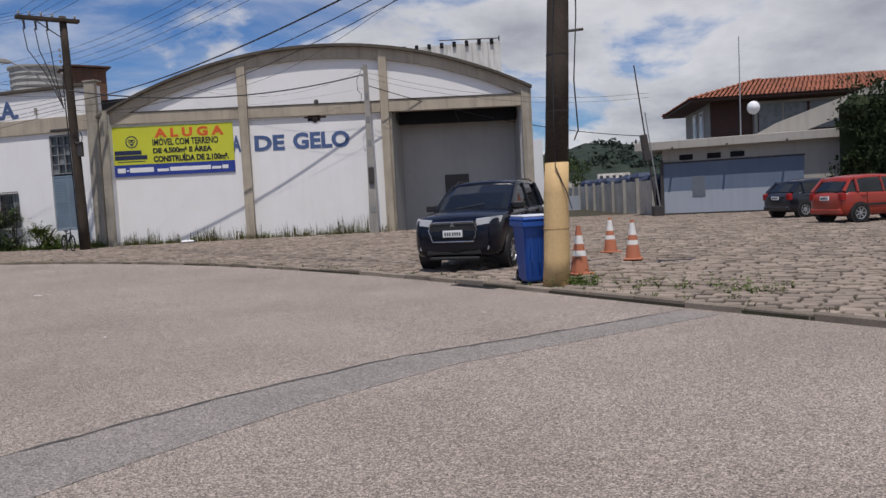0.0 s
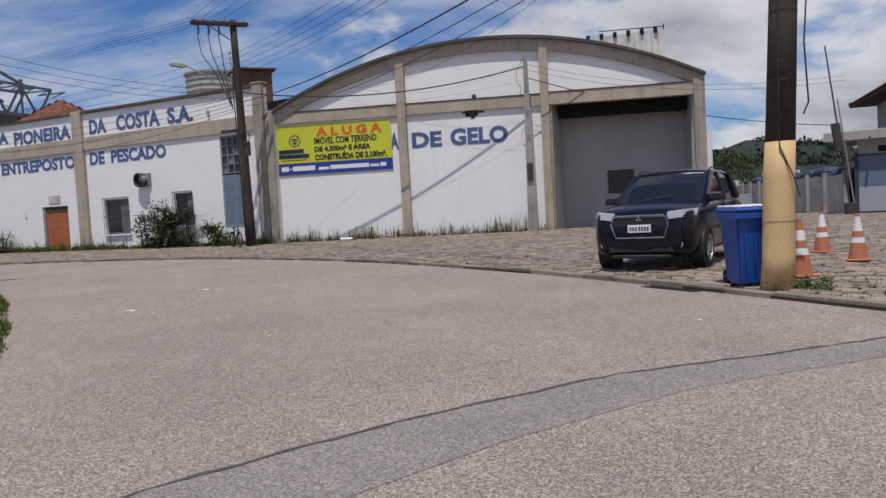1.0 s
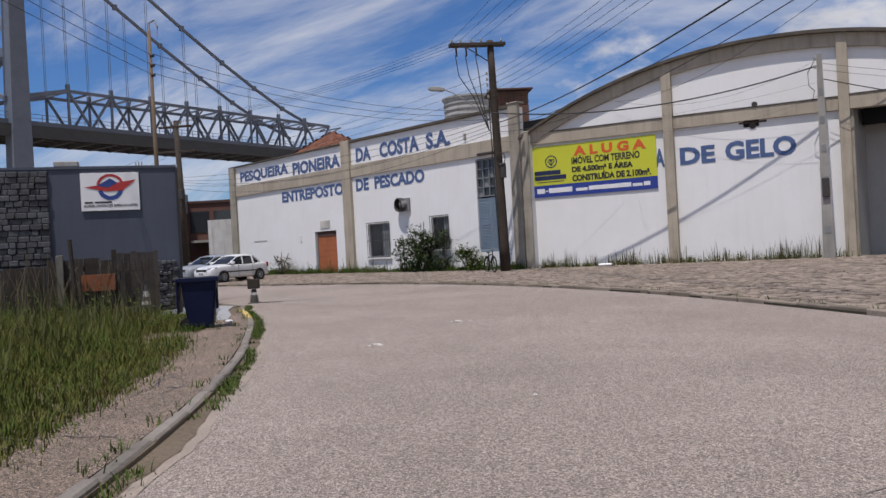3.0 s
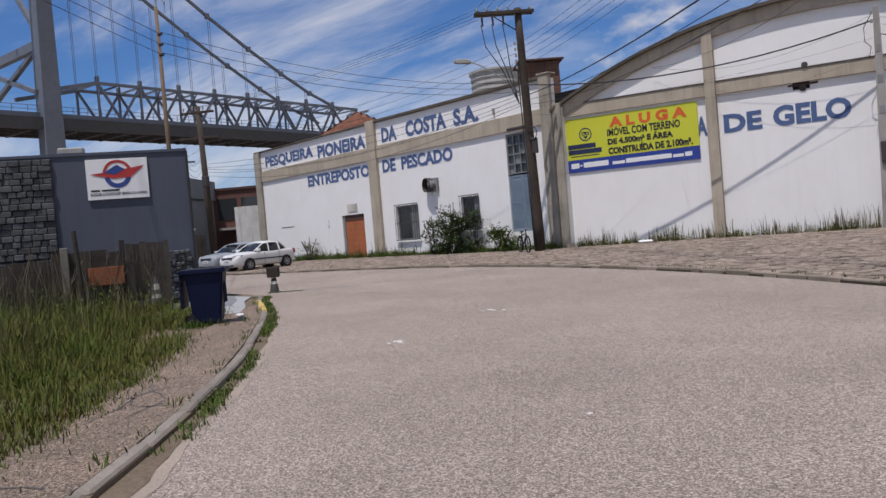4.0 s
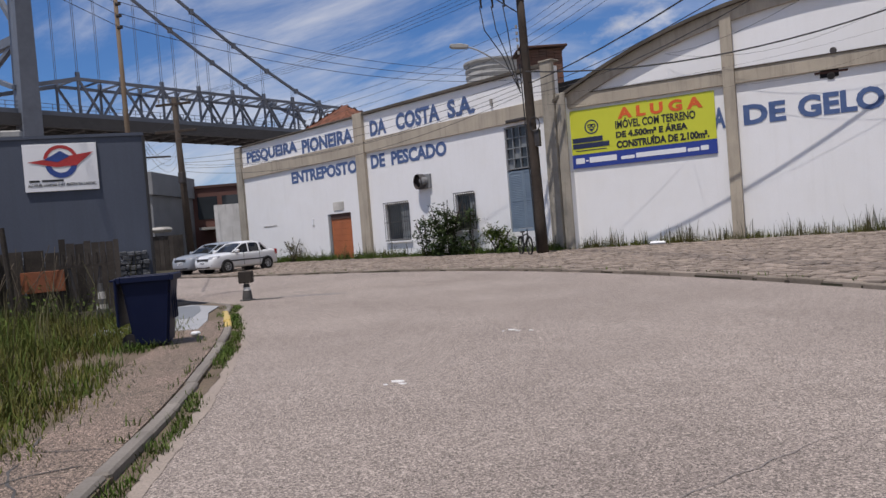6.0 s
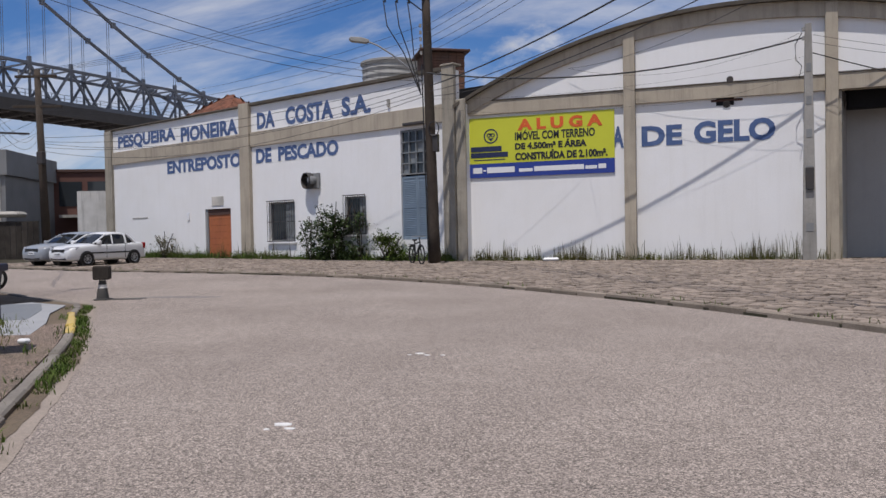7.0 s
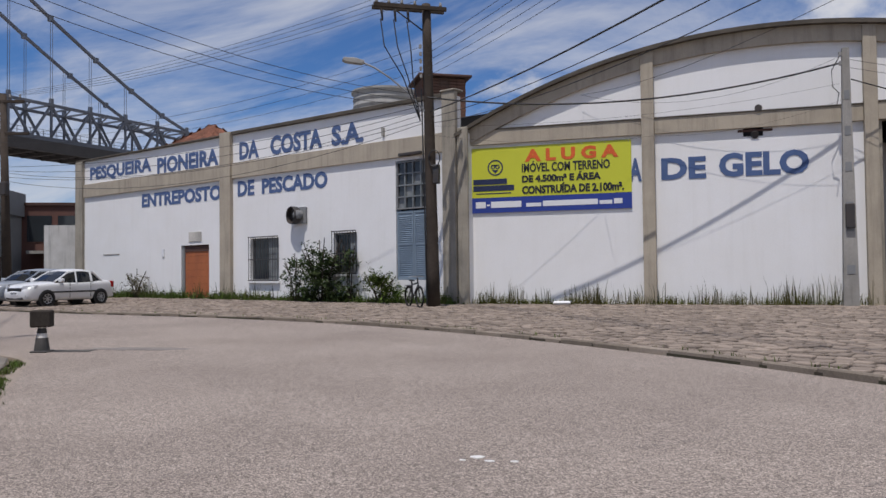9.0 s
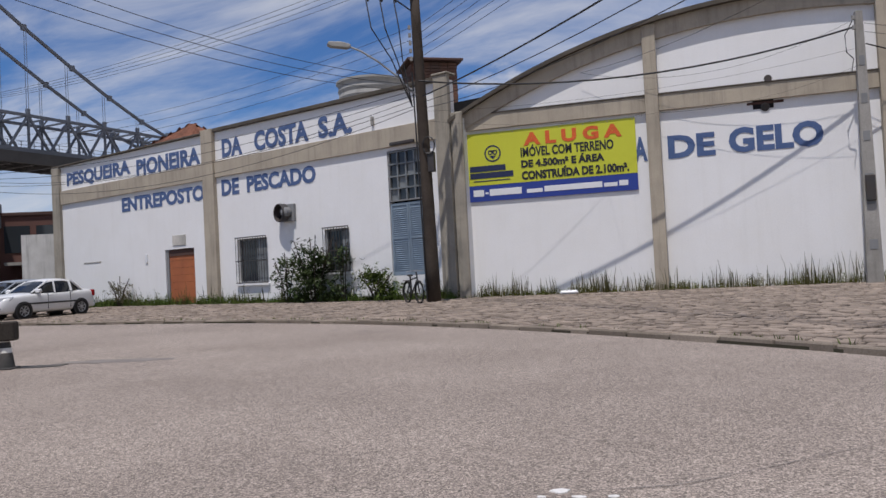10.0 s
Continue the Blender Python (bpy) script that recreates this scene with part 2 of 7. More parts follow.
M_TILE = mat("terracotta_tile", (0.30, 0.10, 0.052), 0.9, (0.17, 0.066, 0.04), 0.6, 30, 0.7, 0.15, 0.3, island=0.22)
M_TILE_OLD = mat("sooty_terracotta_tile", (0.19, 0.075, 0.045), 0.93, (0.09, 0.045, 0.032), 0.9, 30, 0.8, 0.2, 0.3, island=0.35)
M_BRICK = mat("old_brick", (0.15, 0.075, 0.05), 0.95, (0.085, 0.06, 0.05), 1.6, 30, 0.8, 0.2, 0.5, island=0.3)
M_FIBRE = mat("fibre_cement_tank", (0.34, 0.335, 0.32), 0.85, (0.235, 0.23, 0.22), 0.8, 30, 0.7, 0.08, 0.2, streak=(0.13, 0.125, 0.115), streak_amount=0.5)
M_DOOR = mat("orange_painted_boards", (0.40, 0.125, 0.045), 0.7, (0.29, 0.088, 0.036), 1.5, 30, 0.7, 0.12, 0.2, streak=(0.20, 0.075, 0.04), streak_amount=0.4)
M_SHUT = mat("blue_grey_shutter_paint", (0.20, 0.265, 0.33), 0.75, (0.15, 0.20, 0.26), 1.5, 30, 0.6, 0.08, 0.15)
# near-black: the missing light inside openings and depths, put into the colour
M_DARK = mat("unlit_depth_black", (0.018, 0.018, 0.02), 0.9, bump=0)
M_PANE = glass("window_pane", (0.03, 0.035, 0.04), 0.08)
M_FROST = mat("dusty_pane", (0.22, 0.235, 0.24), 0.35, (0.12, 0.13, 0.135), 3.0, 20, 0.8, 0.1, 0.0)
M_GREYWALL = mat("dark_grey_paint", (0.078, 0.090, 0.120), 0.85, (0.092, 0.106, 0.138), 0.5, 26, 0.6, 0.05, 0.2, streak=(0.065, 0.072, 0.088), streak_amount=0.4)
M_STONE = mat("rough_grey_stone", (0.085, 0.09, 0.10), 0.95, (0.045, 0.048, 0.052), 2.0, 20, 0.8, 0.25, 0.6, 0.03, each=0.3)
M_BOARD = mat("old_grey_board", (0.066, 0.057, 0.050), 0.95, (0.030, 0.026, 0.023), 1.8, 30, 0.8, 0.2, 0.4, each=0.25, streak=(0.04, 0.035, 0.03), streak_amount=0.5)
M_RUST = mat("rust_red_panel", (0.26, 0.085, 0.035), 0.85, (0.16, 0.06, 0.035), 2.0, 30, 0.7, 0.15, 0.3)
M_BIN_N = mat("navy_plastic", (0.005, 0.009, 0.034), 0.5, (0.009, 0.014, 0.042), 2.0, 40, 0.6, 0.08, 0.1)
M_BIN_B = mat("blue_plastic", (0.006, 0.060, 0.29), 0.45, (0.010, 0.052, 0.23), 2.0, 40, 0.6, 0.06, 0.1)
M_BAG = mat("pale_bin_liner", (0.62, 0.66, 0.74), 0.4, bump=0.3)
M_RUBBER = mat("black_rubber", (0.022, 0.022, 0.023), 0.85, (0.035, 0.033, 0.031), 3.0, 40, 0.5, 0.1, 0.2)
M_ORANGE = mat("cone_orange", (0.45, 0.155, 0.078), 0.7, (0.34, 0.12, 0.07), 5.0, 40, 0.7, 0.1, 0.1)
M_CONEW = mat("cone_white", (0.74, 0.73, 0.71), 0.5, (0.55, 0.53, 0.50), 6.0, 40, 0.6, 0.06, 0.0)
M_CONEB = mat("sooty_cone_rubber", (0.045, 0.045, 0.045), 0.8, (0.09, 0.085, 0.08), 6.0, 40, 0.7, 0.1, 0.1)
M_WHITE = mat("white_board", (0.74, 0.75, 0.77), 0.6, (0.68, 0.69, 0.71), 1.0, 30, 0.4, 0.02, 0.0)
M_YELLOW = mat("banner_yellow", (0.56, 0.58, 0.035), 0.55, (0.50, 0.52, 0.03), 0.8, 30, 0.5, 0.02, 0.05)
M_BANBLUE = mat("banner_blue", (0.018, 0.045, 0.27), 0.55, (0.016, 0.04, 0.24), 0.8, 30, 0.5, 0.02, 0.05)
M_BANRED = mat("banner_red", (0.68, 0.115, 0.02), 0.55, bump=0)
M_INK = mat("black_ink", (0.016, 0.018, 0.022), 0.6, bump=0)
M_INKNAVY = mat("navy_ink", (0.012, 0.022, 0.075), 0.6, bump=0)
M_CREAM = mat("gate_building_render", (0.38, 0.36, 0.325), 0.9, (0.36, 0.34, 0.30), 0.6, 26, 0.6, 0.06, 0.25, streak=(0.20, 0.185, 0.16), streak_amount=0.4)
M_GATEB = mat("slate_blue_paint", (0.115, 0.155, 0.225), 0.8, (0.145, 0.185, 0.25), 0.6, 26, 0.6, 0.05, 0.2, streak=(0.09, 0.115, 0.16), streak_amount=0.4)
M_GATEW = mat("pale_blue_paint", (0.33, 0.365, 0.425), 0.85, (0.34, 0.37, 0.42), 0.6, 26, 0.6, 0.05, 0.2, streak=(0.25, 0.26, 0.28), streak_amount=0.4)
M_BROWN = mat("brown_cladding", (0.085, 0.042, 0.032), 0.85, (0.06, 0.034, 0.028), 0.9, 26, 0.6, 0.1, 0.2)
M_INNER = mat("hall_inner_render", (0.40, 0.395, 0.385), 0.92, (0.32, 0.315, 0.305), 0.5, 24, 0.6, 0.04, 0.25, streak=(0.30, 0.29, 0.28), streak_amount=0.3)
M_BLUETARP = mat("blue_tarpaulin", (0.022, 0.038, 0.085), 0.7, (0.016, 0.026, 0.055), 0.9, 20, 0.7, 0.1, 0.2)
M_FENCEP = mat("grey_fence_panel", (0.66, 0.63, 0.57), 0.9, (0.30, 0.29, 0.27), 0.8, 26, 0.7, 0.08, 0.2, each=0.1, streak=(0.17, 0.16, 0.15), streak_amount=0.5)
M_REDBROWN = mat("red_brown_render", (0.135, 0.062, 0.048), 0.9, (0.095, 0.05, 0.042), 0.7, 26, 0.6, 0.08, 0.2)
M_GREYR = mat("mid_grey_render", (0.22, 0.225, 0.23), 0.9, (0.16, 0.165, 0.17), 0.6, 26, 0.6, 0.06, 0.2)

# ---------------- mesh tools ----------------


def link(name, bm, material, smooth=False):
    me = bpy.data.meshes.new(name)
    bm.to_mesh(me)
    bm.free()
    for m in material if isinstance(material, (list, tuple)) else [material]:
        me.materials.append(m)
    if smooth:
        for p in me.polygons:
            p.use_smooth = True
    return new(name, me)


def part(name, bm, material, parent, label="", smooth=False):
    ob = link(name, bm, material, smooth)
    ob.parent = parent
    if label:
        ob["label"] = label
    return ob


def solo(name, bm, material, label, category, kind="", group="", smooth=False, m=None):
    ob = link(name, bm, material, smooth)
    if m is not None:
        ob.matrix_world = m
    return tagged(ob, label, category, group, kind)


def thing(name, label, category, m=None, group="", kind=""):
    ob = new(name)
    ob.empty_display_size = 0.2
    if m is not None:
        ob.matrix_world = m
    return tagged(ob, label, category, group, kind)


def box(bm, x0, x1, y0, y1, z0, z1, bevel=0.0, m=None):
    vs = [bm.verts.new((x, y, z)) for x in (x0, x1) for y in (y0, y1) for z in (z0, z1)]
    fs = [bm.faces.new([vs[i] for i in q]) for q in ((0, 1, 3, 2), (4, 6, 7, 5), (0, 4, 5, 1), (2, 3, 7, 6), (0, 2, 6, 4), (1, 5, 7, 3))]
    if bevel:
        r = bmesh.ops.bevel(bm, geom=list({e for f in fs for e in f.edges}), offset=bevel, segments=1, affect="EDGES")
        vs = list({v for f in r["faces"] for v in f.verts} | {v for v in vs if v.is_valid})
    if m is not None:
        bmesh.ops.transform(bm, matrix=m, verts=[v for v in vs if v.is_valid])
    return bm


def bx(*a, **k):
    return box(bmesh.new(), *a, **k)


def rod(bm, p0, p1, r0, r1=None, n=8, cap=True):
    """A tapered round bar from p0 to p1."""
    p0, p1 = Vector(p0), Vector(p1)
    r1 = r0 if r1 is None else r1
    q = (p1 - p0).to_track_quat("Z", "Y")
    rings = []
    for p, r in ((p0, r0), (p1, r1)):
        rings.append([bm.verts.new(p + q @ Vector((r * math.cos(2 * math.pi * i / n), r * math.sin(2 * math.pi * i / n), 0))) for i in range(n)])
    for i in range(n):
        bm.faces.new((rings[0][i], rings[0][(i + 1) % n], rings[1][(i + 1) % n], rings[1][i]))
    if cap:
        bm.faces.new(rings[0][::-1])
        bm.faces.new(rings[1])
    return bm


def rd(*a, **k):
    return rod(bmesh.new(), *a, **k)


def lathe(bm, profile, n=24, m=None, cap=True):
    """Turns (radius, height) pairs round z."""
    rings = [[bm.verts.new((r * math.cos(2 * math.pi * i / n), r * math.sin(2 * math.pi * i / n), z)) for i in range(n)] for r, z in profile]
    for a, b in zip(rings, rings[1:]):
        for i in range(n):
            bm.faces.new((a[i], a[(i + 1) % n], b[(i + 1) % n], b[i]))
    if cap:
        bm.faces.new(rings[0][::-1])
        bm.faces.new(rings[-1])
    if m is not None:
        bmesh.ops.transform(bm, matrix=m, verts=[v for r in rings for v in r])
    return bm


def prism(bm, pts, d0, d1, axis="y"):
    """Extrudes a polygon given in (x, z) along y, in (y, z) along x, or in (x, y) along z."""
    def at(p, d):
        return {"y": (p[0], d, p[1]), "x": (d, p[0], p[1]), "z": (p[0], p[1], d)}[axis]
    a, b = [bm.verts.new(at(p, d0)) for p in pts], [bm.verts.new(at(p, d1)) for p in pts]
    bm.faces.new(a)
    bm.faces.new(b[::-1])
    k = len(pts)
    for i in range(k):
        bm.faces.new((a[i], b[i], b[(i + 1) % k], a[(i + 1) % k]))
    bmesh.ops.recalc_face_normals(bm, faces=bm.faces)
    return bm


def tube(bm, pts, r, n=6):
    """A round tube along a polyline."""
    pts = [Vector(p) for p in pts]
    rings = []
    for i, p in enumerate(pts):
        d = (pts[min(i + 1, len(pts) - 1)] - pts[max(i - 1, 0)]).normalized()
        q = d.to_track_quat("Z", "Y")
        rings.append([bm.verts.new(p + q @ Vector((r * math.cos(2 * math.pi * k / n), r * math.sin(2 * math.pi * k / n), 0))) for k in range(n)])
    for a, b in zip(rings, rings[1:]):
        for k in range(n):
            bm.faces.new((a[k], a[(k + 1) % n], b[(k + 1) % n], b[k]))
    return bm


def limb_of(pts, radii, n=14):
    """One tapered round trunk along a line of points, closed at both ends."""
    b = bmesh.new()
    rings = []
    pts = [Vector(p) for p in pts]
    for i, (p, r) in enumerate(zip(pts, radii)):
        rings.append([b.verts.new(p + Vector((r * math.cos(2 * math.pi * k / n), r * math.sin(2 * math.pi * k / n), 0))) for k in range(n)])
    for a, c in zip(rings, rings[1:]):
        for k in range(n):
            b.faces.new((a[k], a[(k + 1) % n], c[(k + 1) % n], c[k]))
    b.faces.new(rings[0][::-1])
    b.faces.new(rings[-1])
    return b


def sag(p0, p1, drop, n=14):
    p0, p1 = Vector(p0), Vector(p1)
    return [p0.lerp(p1, i / n) - Vector((0, 0, drop * 4 * (i / n) * (1 - i / n))) for i in range(n + 1)]


def wire(p0, p1, drop, r=0.014, label="thin black overhead cable between poles"):
    return solo("overhead_cable", tube(bmesh.new(), sag(p0, p1, drop), r if r > 0.019 else r * 0.62, 5), M_WIRE, label, "cable", group="overhead cables", smooth=True)


def words(text, width, height, depth, material, name, parent, m, label="", squeeze_to=None, bold=0.0):
    """Solid lettering with the built-in font, scaled to width x height, lower left corner at the pose m, facing local -y."""
    cu = bpy.data.curves.new(name, "FONT")
    cu.body, cu.extrude, cu.resolution_u, cu.offset = text, 0.01, 3, bold
    ob = bpy.data.objects.new(name, cu)
    scene.collection.objects.link(ob)
    dg = bpy.context.evaluated_depsgraph_get()
    me = bpy.data.meshes.new_from_object(ob.evaluated_get(dg))
    bpy.data.objects.remove(ob)
    co = np.zeros(len(me.vertices) * 3)
    me.vertices.foreach_get("co", co)
    co = co.reshape(-1, 3)
    lo, hi = co.min(0), co.max(0)
    co = (co - lo) / (hi - lo)
    out = np.stack([co[:, 0] * width, -co[:, 2] * depth, co[:, 1] * height], 1)
    me.vertices.foreach_set("co", out.ravel())
    me.materials.clear()
    me.materials.append(material)
    me.name = name
    res = new(name, me)
    res.parent = parent
    res.matrix_local = m
    if label:
        res["label"] = label
    return res


def resample(pts, step):
    pts = [Vector((p[0], p[1])) for p in pts]
    out, carry = [pts[0].copy()], 0.0
    for a, b in zip(pts, pts[1:]):
        d = (b - a).length
        s = step - carry
        while s <= d:
            out.append(a.lerp(b, s / d))
            s += step
        carry = d - (s - step)
    return out


def smooth_line(pts, rounds=2):
    pts = [Vector((p[0], p[1])) for p in pts]
    for _ in range(rounds):
        new_pts = [pts[0]]
        for a, b in zip(pts, pts[1:]):
            new_pts += [a.lerp(b, 0.25), a.lerp(b, 0.75)]
        pts = new_pts + [pts[-1]]
    return pts


def inside(p, poly):
    x, y, hit = p[0], p[1], False
    for (x0, y0), (x1, y1) in zip(poly, poly[1:] + poly[:1]):
        if (y0 > y) != (y1 > y) and x < (x1 - x0) * (y - y0) / (y1 - y0) + x0:
            hit = not hit
    return hit

# matt surfaces with little sheen
for dull in (M_GRASS, M_GRASS_G, M_DRY, M_LEAF, M_LEAF_D, M_HILL, M_WOODPOLE, M_BOARD, M_GREYWALL, M_BIN_N, M_RUBBER, M_EAVE, M_KERB_FAR, M_JOINT, M_DARK):
    dull.node_tree.nodes["Principled BSDF"].inputs["Specular IOR Level"].default_value = 0.15

# ---------------- ground, road edges ----------------
FAR_EDGE = smooth_line([(16, -20), (9, -2), (6.2, 4.6), (4.55, 7.40), (3.60, 8.85), (2.75, 10.2), (1.38, 12.5), (-0.3, 15.13), (-2.2, 17.6), (-4.1, 19.9), (-6.4, 22.3), (-10, 25.3),
                        (-14.2, 27.8), (-18.8, 29.5), (-24, 30.6), (-30, 31.8), (-42, 36.5), (-60, 46)], 2)
NEAR_EDGE = smooth_line([(3.5, -12), (-0.5, -2.5), (-4.35, 4.43), (-5.6, 6.77), (-6.96, 9.0), (-8.55, 11.22), (-10.15, 13.22), (-12.05, 15.52), (-13.55, 17.02), (-14.75, 18.22), (-15.75, 19.52), (-17.6, 20.2),
                         (-20, 21.4), (-28, 26.5), (-60, 44)], 2)
PAVE_Z, FOOT_Z = 0.085, 0.06
bm = bmesh.new()
gv = {}
span = [-2500, -900, -300, -110] + [-60 + 5 * i for i in range(25)] + [110, 300, 900, 2500]
for i, x in enumerate(span):
    for j, y in enumerate(span):
        gv[i, j] = bm.verts.new((x, y + 15, 0))
for i in range(len(span) - 1):
    for j in range(len(span) - 1):
        bm.faces.new((gv[i, j], gv[i + 1, j], gv[i + 1, j + 1], gv[i, j + 1]))
ground = solo("ground", bm, M_ASPHALT, "worn pale asphalt road with exposed aggregate", "road", "structure")

# patches and joints of the road
road_patch = [(-4.6, 2.13), (-2.7, 4.93), (-1.6, 6.17), (-0.2, 7.32), (1.6, 8.2), (3.25, 9.12), (3.55, 8.68), (2.0, 7.8), (0.3, 6.85), (-0.95, 5.67), (-2.0, 4.38), (-3.7, 1.75)]
ob = solo("road_patch", prism(bmesh.new(), road_patch, -0.05, 0.005, "z"), M_PATCH, "darker trench patch across the asphalt road", "road patch", "structure")


def crack(name, pts, w, label, material=M_TAR, z=0.009):
    line = resample(pts, 0.16)
    b = bmesh.new()
    rr = random.Random(len(pts) * 7 + int(w * 1000))
    prev = None
    for i, p in enumerate(line):
        d = (line[min(i + 1, len(line) - 1)] - line[max(i - 1, 0)]).normalized()
        nrm = Vector((-d.y, d.x))
        off, ww = rr.uniform(-0.02, 0.02), w * rr.uniform(0.35, 1.2)
        a, c = p + nrm * (off + ww), p + nrm * (off - ww)
        cur = (b.verts.new((a.x, a.y, z)), b.verts.new((c.x, c.y, z)))
        if prev:
            b.faces.new((prev[0], prev[1], cur[1], cur[0]))
        prev = cur
    bmesh.ops.recalc_face_normals(b, faces=b.faces)
    return solo(name, b, material, label, "road crack", "structure")


crack("road_joint", road_patch[:6], 0.022, "dark tar joint along the trench patch")

# raised paving of stone setts in front of the halls
far_poly = [tuple(p) for p in FAR_EDGE] + [(-60, 75), (45, 75), (45, -20)]
solo("pavement", prism(bmesh.new(), far_poly, -0.1, PAVE_Z - 0.045, "z"), M_JOINT, "earth bed between the stone setts", "pavement bed", "structure")
near_poly = [tuple(p) for p in NEAR_EDGE] + [(-60, -12)]
solo("pavement", prism(bmesh.new(), near_poly, -0.1, FOOT_Z - 0.02, "z"), M_SOIL, "bare soil verge beside the footpath", "verge", "structure")


def offset_line(line, d):
    out = []
    for i, p in enumerate(line):
        t = (line[min(i + 1, len(line) - 1)] - line[max(i - 1, 0)]).normalized()
        out.append(p + Vector((-t.y, t.x)) * d)
    return out


def kerb(name, line, side, width, top, step, parent_label, material, lo, hi, painted=()):
    """Kerb stones laid end to end along a line; one object a stone."""
    base = thing(name, parent_label, "kerb", kind="structure")
    pts = resample(line, step)
    rr = random.Random(5)
    for i, (a, b2) in enumerate(zip(pts, pts[1:])):
        if not (lo <= a.y <= hi):
            continue
        d = (b2 - a)
        ang = math.degrees(math.atan2(d.y, d.x))
        q = bx(0.006, d.length - 0.006, *(sorted((0, side * width))), -0.1, top + rr.uniform(-0.012, 0.012), bevel=0.018)
        bmesh.ops.transform(q, matrix=pose(a.x, a.y, 0, 0, 0, ang + rr.uniform(-1.2, 1.2)), verts=q.verts)
        part("kerb_stone", q, M_KERB_Y if i in painted else material, base, "worn yellow painted kerb stone" if i in painted else "")
    return base


kerb("kerb", FAR_EDGE, -1, 0.11, PAVE_Z + 0.004, 0.82, "weathered stone kerb between road and setts", M_KERB_FAR, 2, 48)

# ---------------- gable hall ----------------
WY = 37.5                         # face of the wall
HX0, HX1 = -14.3, 6.25


def arch_z(x):
    """Upper edge of the arched gable."""
    t = (x + 3.55) / 9.95
    return 9.12 - 2.42 * abs(t) ** 2.05


XS = [HX0 + (HX1 - HX0) * i / 40 for i in range(41)]
OX0, OX1, OZ = -0.62, 5.78, 5.85
hall = thing("gable_hall", "white rendered hall with an arched gable, beige pilasters and a large open bay", "warehouse", kind="structure")
bm = bmesh.new()
prism(bm, [(HX0, -0.1), (OX0, -0.1), (OX0, arch_z(OX0) - 0.1)] + [(x, arch_z(x) - 0.1) for x in reversed(XS) if x < OX0], WY, WY + 0.3)
prism(bm, [(OX0, OZ), (OX1, OZ), (OX1, arch_z(OX1) - 0.1)] + [(x, arch_z(x) - 0.1) for x in reversed(XS) if OX0 < x < OX1] + [(OX0, arch_z(OX0) - 0.1)], WY, WY + 0.3)
prism(bm, [(OX1, -0.1), (HX1, -0.1), (HX1, arch_z(HX1) - 0.1), (OX1, arch_z(OX1) - 0.1)], WY, WY + 0.3)
part("wall", bm, M_WALL, hall, "white limewashed wall with faint stains")


def strip(f_hi, f_lo, x0, x1, y0, y1, n=40):
    b = bmesh.new()
    xs = [x0 + (x1 - x0) * i / n for i in range(n + 1)]
    rows = [[b.verts.new((x, y, f(x))) for f in (f_lo, f_hi) for y in (y0, y1)] for x in xs]
    for p, q in zip(rows, rows[1:]):
        for i, j in ((0, 1), (1, 3), (3, 2), (2, 0)):
            b.faces.new((p[i], p[j], q[j], q[i]))
    b.faces.new(rows[0][:2] + rows[0][:1:-1])
    b.faces.new(rows[-1][:2] + rows[-1][:1:-1])
    bmesh.ops.recalc_face_normals(b, faces=b.faces)
    return b


part("arch_rib", strip(lambda x: arch_z(x) - 0.09, lambda x: arch_z(x) - 0.62, HX0 + 0.1, HX1, WY - 0.16, WY - 0.004), M_BEIGE, hall, "beige painted arch rib under the eave")
part("eave", strip(lambda x: arch_z(x) + 0.04, lambda x: arch_z(x) - 0.095, HX0 - 0.1, HX1 + 0.06, WY - 0.36, WY + 0.6), M_EAVE, hall, "sooty projecting eave edge")
part("roof", strip(lambda x: arch_z(x) - 0.0, lambda x: arch_z(x) - 0.12, HX0, HX1, WY + 0.61, WY + 26), M_CONC, hall, "grey barrel roof behind the gable")
part("side_wall", bx(HX1 - 0.25, HX1 - 0.005, WY + 0.305, WY + 26, -0.1, arch_z(HX1) - 0.14), M_WALL, hall)
part("side_wall", bx(HX0, HX0 + 0.25, WY + 0.305, WY + 26, -0.1, arch_z(HX0) - 0.14), M_WALL, hall)
part("rear_wall", bx(HX0 + 0.26, HX1 - 0.26, WY + 25.7, WY + 26, -0.1, 6.3), M_WALL, hall)
for x0, x1 in ((-7.78, -7.36), (-1.03, -0.64)):
    xm = (x0 + x1) / 2
    part("pilaster", bx(x0, x1, WY - 0.22, WY - 0.003, -0.05, arch_z(xm) - 0.10, bevel=0.012), M_BEIGE, hall, "beige painted pilaster")
part("pilaster", bx(OX1 + 0.003, HX1 + 0.02, WY - 0.24, WY - 0.003, -0.05, arch_z(HX1) - 0.14, bevel=0.012), M_BEIGE_OLD, hall, "chipped beige corner pilaster")
for x0, x1 in ((-13.85, -7.785), (-7.355, -1.035)):
    part("beam", bx(x0, x1, WY - 0.12, WY - 0.003, 5.84, 6.36, bevel=0.01), M_BEIGE, hall, "beige horizontal beam")
part("beam_ledge", bx(-13.85, -7.785, WY - 0.15, WY - 0.003, 6.363, 6.40), M_EAVE, hall, "sooty ledge on the beam")
part("beam_ledge", bx(-7.355, -1.035, WY - 0.15, WY - 0.003, 6.363, 6.40), M_EAVE, hall, "sooty ledge on the beam")
part("beam_ledge", bx(-0.635, OX1, WY - 0.19, WY - 0.003, 6.403, 6.44), M_EAVE, hall, "sooty ledge on the lintel")
part("lintel", bx(-0.635, OX1, WY - 0.16, WY + 0.28, OZ - 0.004, 6.40, bevel=0.01), M_BEIGE, hall, "beige lintel over the open bay")
